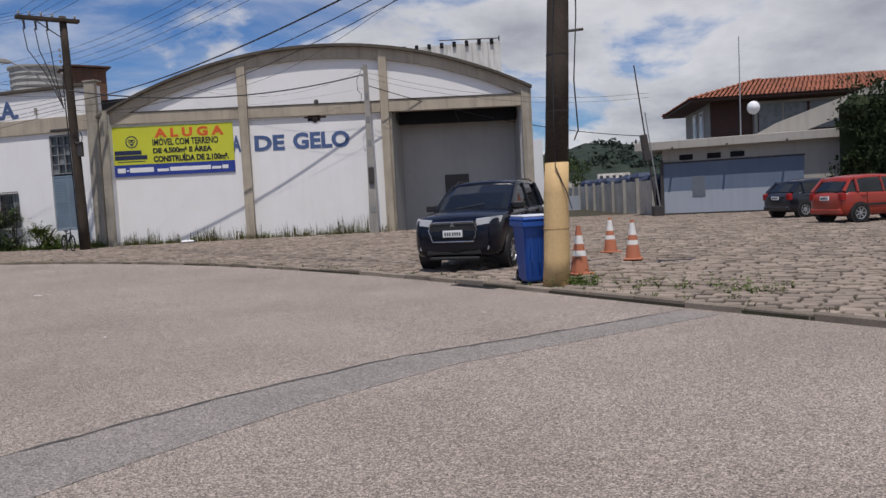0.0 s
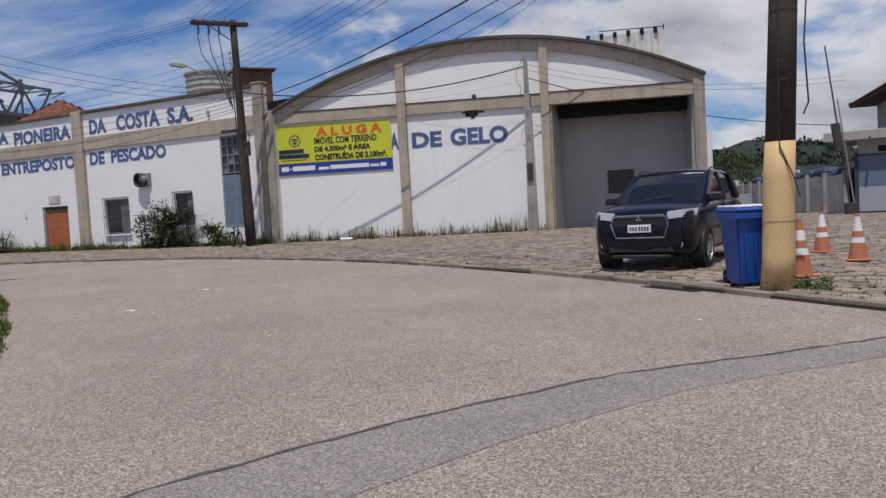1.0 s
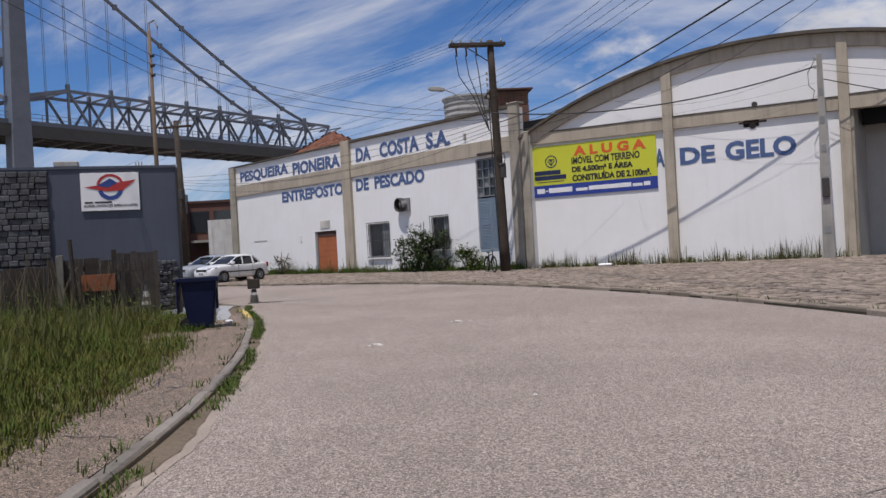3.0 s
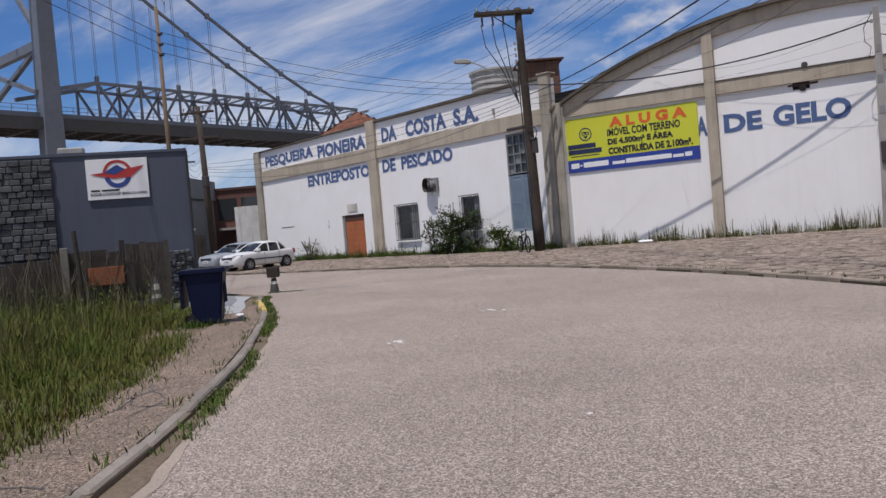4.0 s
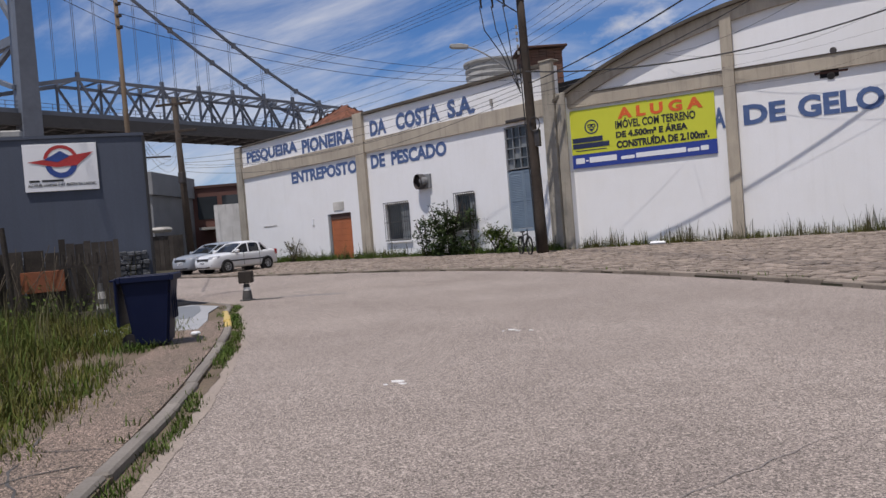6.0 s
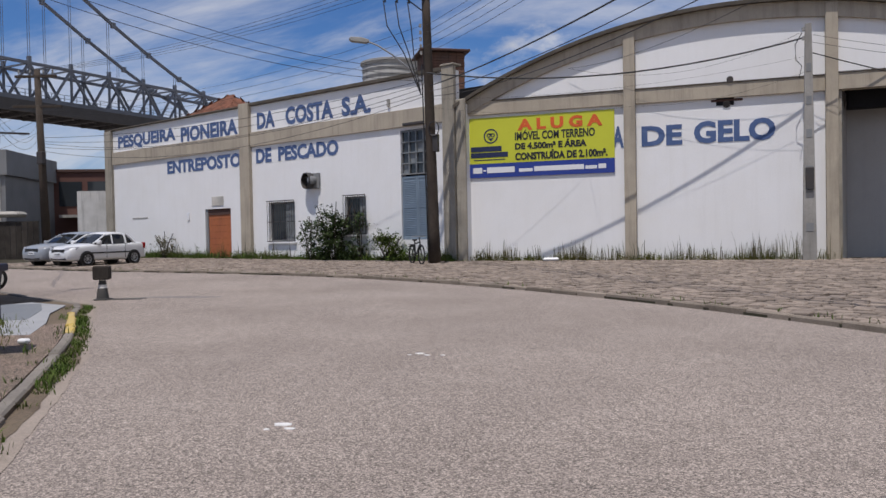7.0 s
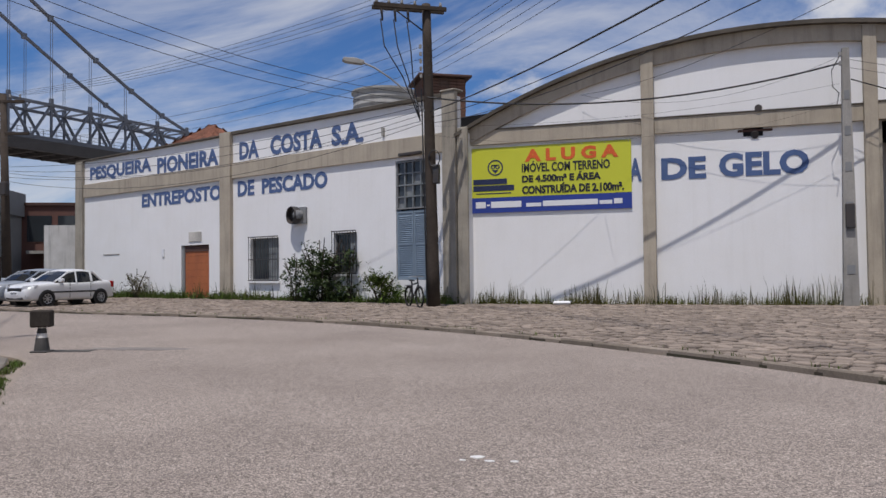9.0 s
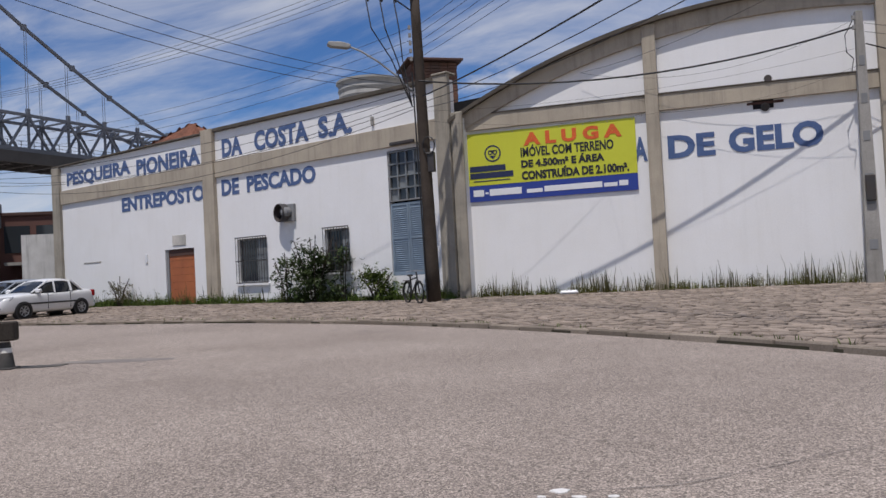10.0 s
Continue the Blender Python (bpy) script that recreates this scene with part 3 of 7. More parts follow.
part("jamb", bx(OX0 - 0.015, OX0 + 0.10, WY - 0.05, WY + 0.32, -0.05, OZ - 0.006, bevel=0.008), M_BEIGE_OLD, hall)
# recess behind the open bay
q = bmesh.new()
prism(q, [(OX0 + 0.11, WY + 0.32), (OX0 + 0.55, 39.6), (OX0 + 0.30, 39.62), (OX0 - 0.1, WY + 0.32)], -0.05, 6.0, "z")
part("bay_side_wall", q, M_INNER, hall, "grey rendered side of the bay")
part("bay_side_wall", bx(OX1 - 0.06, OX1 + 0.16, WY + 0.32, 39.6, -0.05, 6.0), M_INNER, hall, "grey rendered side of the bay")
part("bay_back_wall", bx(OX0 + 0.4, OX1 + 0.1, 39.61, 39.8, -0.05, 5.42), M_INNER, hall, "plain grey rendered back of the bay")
# ceiling and housing carry the shade of the bay in their near-black colour
part("bay_ceiling", bx(OX0 - 0.1, OX1 + 0.1, WY + 0.32, 42.5, 6.02, 6.15), M_DARK, hall, "ceiling of the bay coloured near-black for its shade")
part("shutter_box", bx(OX0 + 0.42, OX1 - 0.1, WY + 0.9, WY + 1.3, 5.30, 5.95, bevel=0.03), M_DARK, hall, "roller shutter housing coloured near-black for the shade under the lintel")
part("hatch", bx(2.02, 3.26, 39.56, 39.606, 1.62, 2.75, bevel=0.01), M_DARKSTEEL, hall, "dark grey square hatch")
part("hanging_cord", tube(bmesh.new(), [(2.6, WY + 0.2, 5.84), (2.62, WY + 0.2, 5.6), (2.72, WY + 0.2, 5.35), (2.92, WY + 0.2, 5.15)], 0.018), M_WIRE, hall, "black cord hanging from the lintel")
# broken stub and hole in the wall
part("wall_hole", bx(-4.55, -3.95, WY - 0.02, WY - 0.002, 5.58, 5.84), M_DARK, hall, "dark broken hole under the beam")
q = bmesh.new()
rod(q, (-4.20, WY + 0.02, 5.63), (-4.20, WY - 0.06, 5.60), 0.14, 0.12, 12)
part("pipe_stub", q, M_DARKSTEEL, hall, "rusty pipe stub sticking out of the wall")
part("broken_bracket", bx(-4.72, -3.66, WY - 0.035, WY - 0.004, 5.72, 5.80, bevel=0.01), M_BROWN, hall, "ragged dark strip above the pipe stub")
part("vent_cowl", rd((-4.08, WY - 0.125, 6.47), (-4.08, WY - 0.17, 6.47), 0.12, 0.11, 10), M_DARKSTEEL, hall, "small dark vent on the beam")
for s, x0, x1 in (("A", -8.22, -7.80), ("DE", -7.16, -5.72), ("GELO", -5.32, -2.60)):
    words(s, x1 - x0, 0.80 if s != "DE" else 0.74, 0.012, M_LETTER, "wall_lettering", hall, Matrix.Translation((x0, WY - 0.003, 4.27)), "faded blue painted letters on the wall", bold=0.042)

# ---------------- long fish-store front ----------------
LM = pose(-13.9, 37.2, 0, 0, 0, -18.5)     # local x runs along the front, -y faces the street
store = thing("store_front", "white rendered fish store with beige bands and blue painted lettering", "warehouse", LM, kind="structure")
LEN, TOP = 27.3, 7.72
DOOR, W1, W2, TALL = (-17.4, -15.17, 0.1, 2.68), (-12.1, -10.2, 0.92, 2.84), (-6.8, -5.5, 1.2, 2.9), (-3.42, -1.75, 0.95, 5.56)


def wall_with_holes(x0, x1, z0, z1, holes, y0, y1):
    """A slab cut into bands round rectangular holes, so that they go right through."""
    b = bmesh.new()
    xs = sorted({x0, x1, *(h[0] for h in holes), *(h[1] for h in holes)})
    for a, c in zip(xs, xs[1:]):
        col = sorted(h[2:] for h in holes if h[0] <= a and h[1] >= c)
        z = z0
        for lo, hi in col:
            if lo > z:
                box(b, a, c, y0, y1, z, lo)
            z = hi
        box(b, a, c, y0, y1, z, z1)
    bmesh.ops.remove_doubles(b, verts=b.verts, dist=0.0005)
    return b


part("wall", wall_with_holes(-LEN, -0.5, -0.1, TOP, [DOOR, W1, W2, TALL], 0, 0.3), M_WALL, store, "white limewashed wall with faint stains")
part("wall", bx(-0.497, 0, 0.0, 0.3, -0.1, 6.3), M_WALL, store)
part("coping", bx(-LEN - 0.08, -14.12, -0.14, 0.42, TOP + 0.003, TOP + 0.09, bevel=0.015), M_EAVE, store, "sooty grey coping")
part("coping", bx(-13.33, -1.03, -0.14, 0.42, TOP + 0.003, TOP + 0.16, bevel=0.015), M_EAVE, store, "sooty grey coping")
part("beam", bx(-26.6, -14.115, -0.10, -0.003, 5.66, 6.40, bevel=0.01), M_BEIGE, store, "beige horizontal band")
part("beam", bx(-13.335, -1.025, -0.10, -0.003, 5.69, 6.41, bevel=0.01), M_BEIGE, store, "beige horizontal band")
part("pilaster", bx(-27.38, -26.62, -0.16, -0.003, -0.05, TOP + 0.0, bevel=0.012), M_BEIGE_OLD, store, "stained beige end pilaster")
part("pilaster", bx(-14.11, -13.34, -0.2, -0.003, -0.05, TOP + 0.16, bevel=0.012), M_BEIGE, store, "beige pilaster")
part("pilaster", bx(-1.02, -0.42, -0.2, -0.004, -0.05, TOP + 0.16, bevel=0.015), M_BEIGE_OLD, store, "heavily stained corner pilaster")
part("pilaster_cap", bx(-1.06, -0.38, -0.24, 0.3, TOP + 0.163, TOP + 0.23, bevel=0.015), M_BEIGE_OLD, store)
part("corner_pier", bx(-0.40, 0.06, -0.12, -0.004, -0.05, 6.5, bevel=0.03), M_BEIGE_OLD, store, "rough stained pier at the joint of the two halls")
part("end_wall", bx(-LEN, -LEN + 0.25, 0.305, 9, -0.1, TOP), M_WALL, store)
part("rear_wall", bx(-LEN + 0.26, -4.2, 8.8, 9.05, -0.1, TOP - 0.5), M_WALL, store)
part("roof", bx(-LEN + 0.1, -4.2, 0.43, 9, TOP - 0.4, TOP - 0.28), M_CONC, store, "flat grey roof behind the parapet")
# upright black sheet, painted darkness seen through door and windows
part("inner_floor_dark", bx(-LEN + 0.26, -0.1, 1.6, 1.7, -0.1, TOP - 0.45), M_DARK, store, "black sheet standing for the unlit interior behind the openings")
for s, x0, x1, z, h in (("PESQUEIRA", -26.02, -19.98, 6.50, 0.84), ("PIONEIRA", -19.45, -14.42, 6.43, 0.82), ("DA", -12.86, -11.5, 6.52, 0.82), ("COSTA", -10.71, -7.44, 6.52, 0.86), ("S.A.", -6.88, -5.08, 6.51, 0.87),
                        ("ENTREPOSTO", -20.85, -14.22, 4.77, 0.71), ("DE", -13.0, -11.82, 4.83, 0.71), ("PESCADO", -11.3, -7.14, 4.82, 0.71)):
    words(s, x1 - x0, h, 0.012, M_LETTER, "wall_lettering", store, Matrix.Translation((x0, -0.003, z)), "faded blue painted letters on the wall", bold=0.042)

# ---------------- openings and fittings of the fish store ----------------


def on_store(m):
    return LM @ m


# boarded orange door
x0, x1, z0, z1 = DOOR
door = thing("door_1", "closed orange painted board door in a deep reveal", "door", LM, kind="structure")
rr = random.Random(3)
zz = z0
while zz < z1 - 0.05:
    h = min(0.34, z1 - zz)
    part("door_board", bx(x0 + 0.2, x1 - 0.02, 0.10 + rr.uniform(0, 0.006), 0.15, zz + 0.004, zz + h - 0.004, bevel=0.004), M_DOOR, door)
    zz += h
part("door_frame", bx(x0 + 0.002, x0 + 0.19, 0.05, 0.2, z0, z1 - 0.005, bevel=0.006), M_GREYR, door, "grey exposed side of the reveal")
# shade under the top of the reveal, put in as a darker brown strip
part("door_top_shade_board", bx(x0 + 0.2, x1 - 0.02, 0.07, 0.098, z1 - 0.32, z1 - 0.01, bevel=0.004), M_BROWN, door, "dark brown strip painting the shade at the top of the door")
solo("wall_plate", bx(-16.75, -15.75, -0.035, -0.003, 2.85, 3.32, bevel=0.006), M_FENCEP, "pale blank sign plate over the door", "sign", m=LM)
solo("utility_box", bx(-19.0, -18.82, -0.05, -0.003, 2.15, 2.55, bevel=0.008), M_WHITE, "small white meter box on the wall", "box", m=LM)
solo("utility_box", bx(-24.6, -23.0, -0.018, -0.003, 2.34, 2.40), M_CONC, "thin rendered ledge on the white wall", "ledge", m=LM)


def barred_window(name, spec, bars, label):
    x0, x1, z0, z1 = spec
    w = thing(name, label, "window", LM, kind="structure")
    q = bmesh.new()
    for a in ((x0 + 0.003, x0 + 0.07, z0 + 0.003, z1 - 0.003), (x1 - 0.07, x1 - 0.003, z0 + 0.003, z1 - 0.003), (x0 + 0.07, x1 - 0.07, z1 - 0.08, z1 - 0.003), (x0 + 0.07, x1 - 0.07, z0 + 0.003, z0 + 0.08)):
        box(q, a[0], a[1], 0.12, 0.2, a[2], a[3])
    part("window_frame", q, M_GREYR, w, "grey painted frame")
    part("pane", bx(x0 + 0.07, (x0 + x1) / 2 + 0.1, 0.16, 0.168, z0 + 0.08, z1 - 0.08), M_PANE, w, "dark dusty pane")
    part("pane", bx((x0 + x1) / 2 + 0.13, x1 - 0.07, 0.15, 0.158, z0 + 0.08, z1 - 0.08), M_FROST, w, "pale dusty pane")
    part("window_sill", bx(x0 - 0.1, x1 + 0.1, -0.12, 0.1, z0 - 0.1, z0 - 0.003, bevel=0.01), M_WALL, w)
    for i in range(bars):
        xx = x0 - 0.03 + (x1 - x0 + 0.06) * i / (bars - 1)
        part("bar", rd((xx, -0.10, z0 - 0.02), (xx, -0.10, z1 + 0.08), 0.013, n=5), M_DARKSTEEL, w)
    for zz in (z0 + 0.02, (z0 + z1) / 2, z1 + 0.06):
        part("cross_bar", bx(x0 - 0.05, x1 + 0.05, -0.125, -0.115, zz - 0.02, zz + 0.02), M_DARKSTEEL, w)
    return w


barred_window("window_1", W1, 13, "dark window behind rusty iron bars")
barred_window("window_2", W2, 10, "dark barred window half hidden by a shrub")
# tall glazed light over a louvred shutter door
x0, x1, z0, z1 = TALL
tall = thing("window_3", "tall opening with small panes above blue-grey louvred shutters", "window", LM, kind="structure")
zm = 3.62
for i in range(5):
    xx = x0 + 0.02 + (x1 - x0 - 0.1) * i / 4
    part("mullion", bx(xx, xx + 0.06, 0.02, 0.12, zm + 0.11, z1 - 0.06), M_FROST if i in (1, 2, 3) else M_GREYR, tall)
for j in range(5):
    zc = zm + 0.06 + (z1 - zm - 0.14) * j / 4
    part("glazing_bar", bx(x0 + 0.003, x1 - 0.003, 0.013, 0.127, zc, zc + 0.05), M_FROST if j else M_GREYR, tall)
for i in range(4):
    for j in range(4):
        xa, xb = x0 + 0.08 + (x1 - x0 - 0.1) * i / 4, x0 + 0.02 + (x1 - x0 - 0.1) * (i + 1) / 4
        za, zb = zm + 0.11 + (z1 - zm - 0.14) * j / 4, zm + 0.06 + (z1 - zm - 0.14) * (j + 1) / 4
        part("pane", bx(xa, xb, 0.09, 0.096, za, zb), M_FROST if (i * 3 + j * 5) % 4 == 0 else M_PANE, tall)
for a, b2 in ((x0 + 0.02, (x0 + x1) / 2 - 0.01), ((x0 + x1) / 2 + 0.01, x1 - 0.02)):
    leaf = part("shutter", bx(a, b2, 0.07, 0.10, z0, zm), M_SHUT, tall, "blue-grey louvred shutter leaf")
    for u0, u1 in ((a, a + 0.07), (b2 - 0.07, b2)):
        part("stile", bx(u0, u1, 0.045, 0.068, z0, zm, bevel=0.004), M_SHUT, leaf)
    for zc in (z0 + 0.02, (z0 + zm) / 2, zm - 0.1):
        part("rail", bx(a + 0.075, b2 - 0.075, 0.046, 0.068, zc, zc + 0.09, bevel=0.004), M_SHUT, leaf)
    zc = z0 + 0.13
    while zc < zm - 0.14:
        if abs(zc - (z0 + zm) / 2 - 0.04) > 0.08:
            q = bmesh.new()
            prism(q, [(0.066, zc), (0.05, zc - 0.012), (0.05, zc - 0.002), (0.066, zc + 0.012)], a + 0.075, b2 - 0.075, "x")
            part("louvre", q, M_SHUT, leaf)
        zc += 0.075
solo("wall_bracket", bx(-3.1, -2.0, -0.25, -0.11, 5.70, 5.82, bevel=0.02), M_DARKSTEEL, "dark iron bracket over the tall window", "bracket", m=LM)
solo("wall_stub", bx(-4.05, -3.95, -0.12, -0.003, 6.62, 6.95, bevel=0.01), M_CONC, "short grey pipe stub on the parapet", "pipe", m=LM)

# extractor fan
fan = thing("extractor_fan", "round grey extractor fan housing on the white wall", "fan", LM @ pose(-8.78, 0, 3.74) @ Matrix.Scale(0.86, 4))
part("mounting_box", bx(-0.30, 0.48, -0.14, -0.003, -0.42, 0.40, bevel=0.01), M_GREYR, fan, "grey mounting box")
q = bmesh.new()
lathe(q, [(0.44, 0.0), (0.45, 0.24), (0.43, 0.34), (0.40, 0.34), (0.39, 0.06), (0.2, 0.06)], 24, pose(-0.18, -0.143, 0, 90, 0, -12))
part("cowl", q, M_DARKSTEEL, fan, "round dark sheet metal cowl", smooth=False)
q = bmesh.new()
for k in range(5):
    a = 2 * math.pi * k / 5
    box(q, 0.05, 0.36, -0.07, 0.07, 0.10, 0.115, m=pose(-0.18, -0.143, 0, 90, 0, -12) @ Matrix.Rotation(a, 4, "Z") @ Matrix.Rotation(0.5, 4, "X"))
part("blade", q, M_DARKSTEEL, fan, "dark fan blades at rest")
q = bmesh.new()
lathe(q, [(0.22, 0.0), (0.23, 0.30), (0.10, 0.36)], 16, pose(0.12, -0.143, 0.02, 90, 0, 0))
part("motor", q, M_GREYR, fan, "grey motor drum")

# roof tank, chimney block, small tiled roof
tank = thing("water_tank", "large round ribbed fibre-cement water tank on the roof", "water tank", LM @ pose(-9.35, 6.2, -0.22))
q = bmesh.new()
prof = []
for i in range(9):
    zc = 7.5 + 2.7 * i / 8
    prof += [(1.46 + 0.08 * i / 8, zc), (1.52 + 0.08 * i / 8, zc + 0.16)]
prof += [(1.66, 10.36), (1.66, 10.46), (1.5, 10.48), (0.4, 10.6)]
lathe(q, [(1.45, 7.3)] + prof, 40)
part("barrel", q, M_FIBRE, tank, "grey stained ribbed barrel")
part("plinth", bx(-1.6, 1.6, -1.5, 1.5, 7.45, 7.5), M_CONC, tank)
chim = thing("brick_stack", "short square brick stack with a projecting cap on the roof", "chimney", pose(-15.80, 39.75, 0, 0, 0, 32) @ Matrix.Diagonal((1.17, 1.17, 1, 1)))
cz = 5.9
rr = random.Random(9)
row = 0
core = part("core", bx(-0.70, 0.70, -0.70, 0.70, 0.0, 8.86), M_JOINT, chim, "dark mortar core")
while cz < 8.85:
    for side in range(4):
        ln, ax = ((1.44, 0), (1.44, 1), (1.44, 0), (1.44, 1))[side]
        nb = int(ln / 0.26)
        for i in range(nb):
            u = -ln / 2 + (i + 0.5) * ln / nb
            hw = ln / nb / 2 - 0.008
            d = 0.004 + rr.uniform(0, 0.014)
            if side == 0:
                q = bx(u - hw, u + hw, -0.73 - d, -0.702, cz, cz + 0.10)
            elif side == 1:
                q = bx(0.702, 0.73 + d, u - hw, u + hw, cz, cz + 0.10)
            elif side == 3:
                q = bx(-0.73 - d, -0.702, u - hw, u + hw, cz, cz + 0.10)
            else:
                q = None
            if q:
                part("brick", q, M_BRICK, chim)
    cz += 0.118
    row += 1
q = bx(-0.92, 0.92, -0.92, 0.92, 8.87, 8.97, bevel=0.02)
part("cap", q, M_BROWN, chim, "dark stained projecting cap")
q = bmesh.new()
lv = [q.verts.new(v) for v in ((-0.86, -0.86, 8.973), (0.86, -0.86, 8.973), (0.86, 0.86, 8.973), (-0.86, 0.86, 8.973), (0, 0, 9.14))]
for i in range(4):
    q.faces.new((lv[i], lv[(i + 1) % 4], lv[4]))
part("cap_top", q, M_BROWN, chim)


def hip_roof(name, parent, x0, x1, y0, y1, z, rise, ridge, step=0.34, label="", material=M_TILE, over=0.0):
    """A hipped roof laid with rows of curved tiles as one mesh of many islands."""
    q = bmesh.new()
    cx0, cx1, cy = x0 + ridge, x1 - ridge, (y0 + y1) / 2
    corners = {"s": ((x0, y0), (x1, y0), (cx1, cy), (cx0, cy)), "n": ((x1, y1), (x0, y1), (cx0, cy), (cx1, cy)),
               "w": ((x0, y1), (x0, y0), (cx0, cy), (cx0, cy)), "e": ((x1, y0), (x1, y1), (cx1, cy), (cx1, cy))}
    base = bmesh.new()
    bv = [base.verts.new(v) for v in ((x0, y0, z - 0.03), (x1, y0, z - 0.03), (x1, y1, z - 0.03), (x0, y1, z - 0.03), (cx0, cy, z + rise - 0.03), (cx1, cy, z + rise - 0.03))]
    for f in ((0, 1, 5, 4), (2, 3, 4, 5), (3, 0, 4), (1, 2, 5), (3, 2, 1, 0)):
        base.faces.new([bv[i] for i in f])
    part("roof_deck", base, M_BROWN, parent)
    for key, (a, b, c, d) in corners.items():
        a, b, c, d = [Vector(v) for v in (a, b, c, d)]
        ln = (b - a).length
        depth = ((d + c) / 2 - (a + b) / 2).length
        nrow, u = max(3, int(depth / step)), (b - a).normalized()
        for r in range(nrow):
            f0, f1 = r / nrow, (r + 1.15) / nrow
            la, lb = a.lerp(d, f0), b.lerp(c, f0)
            ncol = max(1, int((lb - la).length / (step * 0.62)))
            for k in range(ncol):
                p0, p1 = la.lerp(lb, (k + 0.06) / ncol), la.lerp(lb, (k + 0.94) / ncol)
                up = ((d + c) / 2 - (a + b) / 2) * (f1 - f0)
                z0, z1 = z + rise * f0 + 0.045, z + rise * min(f1, 1.0) + 0.02
                mid0, mid1 = (p0 + p1) / 2, (p0 + p1) / 2 + up
                vs = [q.verts.new((p0.x, p0.y, z0 - 0.04)), q.verts.new((mid0.x, mid0.y, z0 + 0.03)), q.verts.new((p1.x, p1.y, z0 - 0.04)),
                      q.verts.new((p1.x + up.x, p1.y + up.y, z1 - 0.04)), q.verts.new((mid1.x, mid1.y, z1 + 0.03)), q.verts.new((p0.x + up.x, p0.y + up.y, z1 - 0.04))]
                q.faces.new((vs[0], vs[1], vs[4], vs[5]))
                q.faces.new((vs[1], vs[2], vs[3], vs[4]))
    ob = part(name, q, material, parent, label)
    ob["kind"] = "stuff"
    return ob


lant = thing("tiled_roof_lantern", "small hipped terracotta tile roof behind the parapet", "roof", LM @ pose(-20.6, 4.2, 0.28))
part("wall", bx(-1.6, 1.6, -1.5, 1.5, 7.0, 8.05), M_CREAM, lant)
hip_roof("tiles", lant, -2.0, 2.0, -1.9, 1.9, 8.06, 1.35, 1.9, 0.30, "terracotta roof tiles", M_TILE_OLD)

# ---------------- banner ----------------
BX, BZ, BW, BH = -13.88, 3.36, 5.74, 2.36
banner = thing("banner", "yellow and blue plastic letting banner on the white wall", "banner", pose(BX, WY - 0.03, BZ))
part("sheet", bx(0, BW, -0.02, 0.02, 0.235 * BH, BH), M_YELLOW, banner, "yellow sheet with black lettering")
part("strip", bx(0, BW, -0.021, 0.02, 0, 0.232 * BH), M_BANBLUE, banner, "blue strip along the foot")
for k in range(8):
    part("eyelet", rd((0.08 + k * (BW - 0.16) / 7, -0.024, BH - 0.05), (0.08 + k * (BW - 0.16) / 7, -0.03, BH - 0.05), 0.018, n=6), M_STEEL, banner)


def line(text, x0, x1, z0, z1, m, bold=0.03):
    words(text, (x1 - x0) * BW, (z1 - z0) * BH, 0.006, m, "lettering", banner, Matrix.Translation((x0 * BW, -0.024, z0 * BH)), bold=bold)


line("A L U G A", 0.355, 0.925, 0.755, 0.945, M_BANRED, 0.05)
line("IMÓVEL COM TERRENO", 0.335, 0.875, 0.595, 0.765, M_INK, 0.03)
line("DE 4.500m² E ÁREA", 0.335, 0.82, 0.44, 0.575, M_INK, 0.05)
line("CONSTRUÍDA DE 2.100m².", 0.335, 0.955, 0.265, 0.42, M_INK, 0.05)


def bars(spec, m, name="printed_bar", parent=None, y=-0.024, w=BW, h=BH):
    for x0, x1, z0, z1 in spec:
        part(name, bx(x0 * w, x1 * w, y - 0.005, y, z0 * h, z1 * h, bevel=0.003), m, parent)


bars([(0.035, 0.10, 0.075, 0.17), (0.108, 0.128, 0.105, 0.13), (0.135, 0.215, 0.075, 0.17), (0.215, 0.33, 0.075, 0.17)], M_WHITE, parent=banner)
bars([(0.36, 0.455, 0.075, 0.13), (0.465, 0.80, 0.075, 0.155), (0.81, 0.885, 0.075, 0.13), (0.895, 0.945, 0.075, 0.15)], M_WHITE, parent=banner)
bars([(0.02, 0.24, 0.435, 0.52), (0.02, 0.285, 0.335, 0.42), (0.04, 0.265, 0.29, 0.305)], M_INKNAVY, parent=banner)
q = bmesh.new()
cx, cz2, ro = 0.165 * BW, 0.69 * BH, 0.29
for k in range(28):
    a0, a1 = 2 * math.pi * k / 28, 2 * math.pi * (k + 1) / 28
    pts = [(cx + r * math.cos(a), cz2 + r * math.sin(a)) for r, a in ((ro, a0), (ro, a1), (ro - 0.05, a1), (ro - 0.05, a0))]
    q.faces.new([q.verts.new((p[0], -0.027, p[1])) for p in pts])
for sx in (-1, 1):
    for k in range(14):
        a0, a1 = 2 * math.pi * k / 14, 2 * math.pi * (k + 1) / 14
        pts = [(cx + sx * 0.085 + r * math.cos(a), cz2 + 0.03 + r * math.sin(a)) for r, a in ((0.085, a0), (0.085, a1), (0.045, a1), (0.045, a0))]
        q.faces.new([q.verts.new((p[0], -0.027, p[1])) for p in pts])
q.faces.new([q.verts.new((cx + a, -0.027, cz2 + b)) for a, b in ((-0.17, 0.11), (0.17, 0.11), (0.0, 0.06))])
q.faces.new([q.verts.new((cx + a, -0.027, cz2 + b)) for a, b in ((-0.12, -0.08), (0.12, -0.08), (0.0, -0.2))])
bmesh.ops.recalc_face_normals(q, faces=q.faces)
part("round_mark", q, M_INKNAVY, banner, "round navy mark")

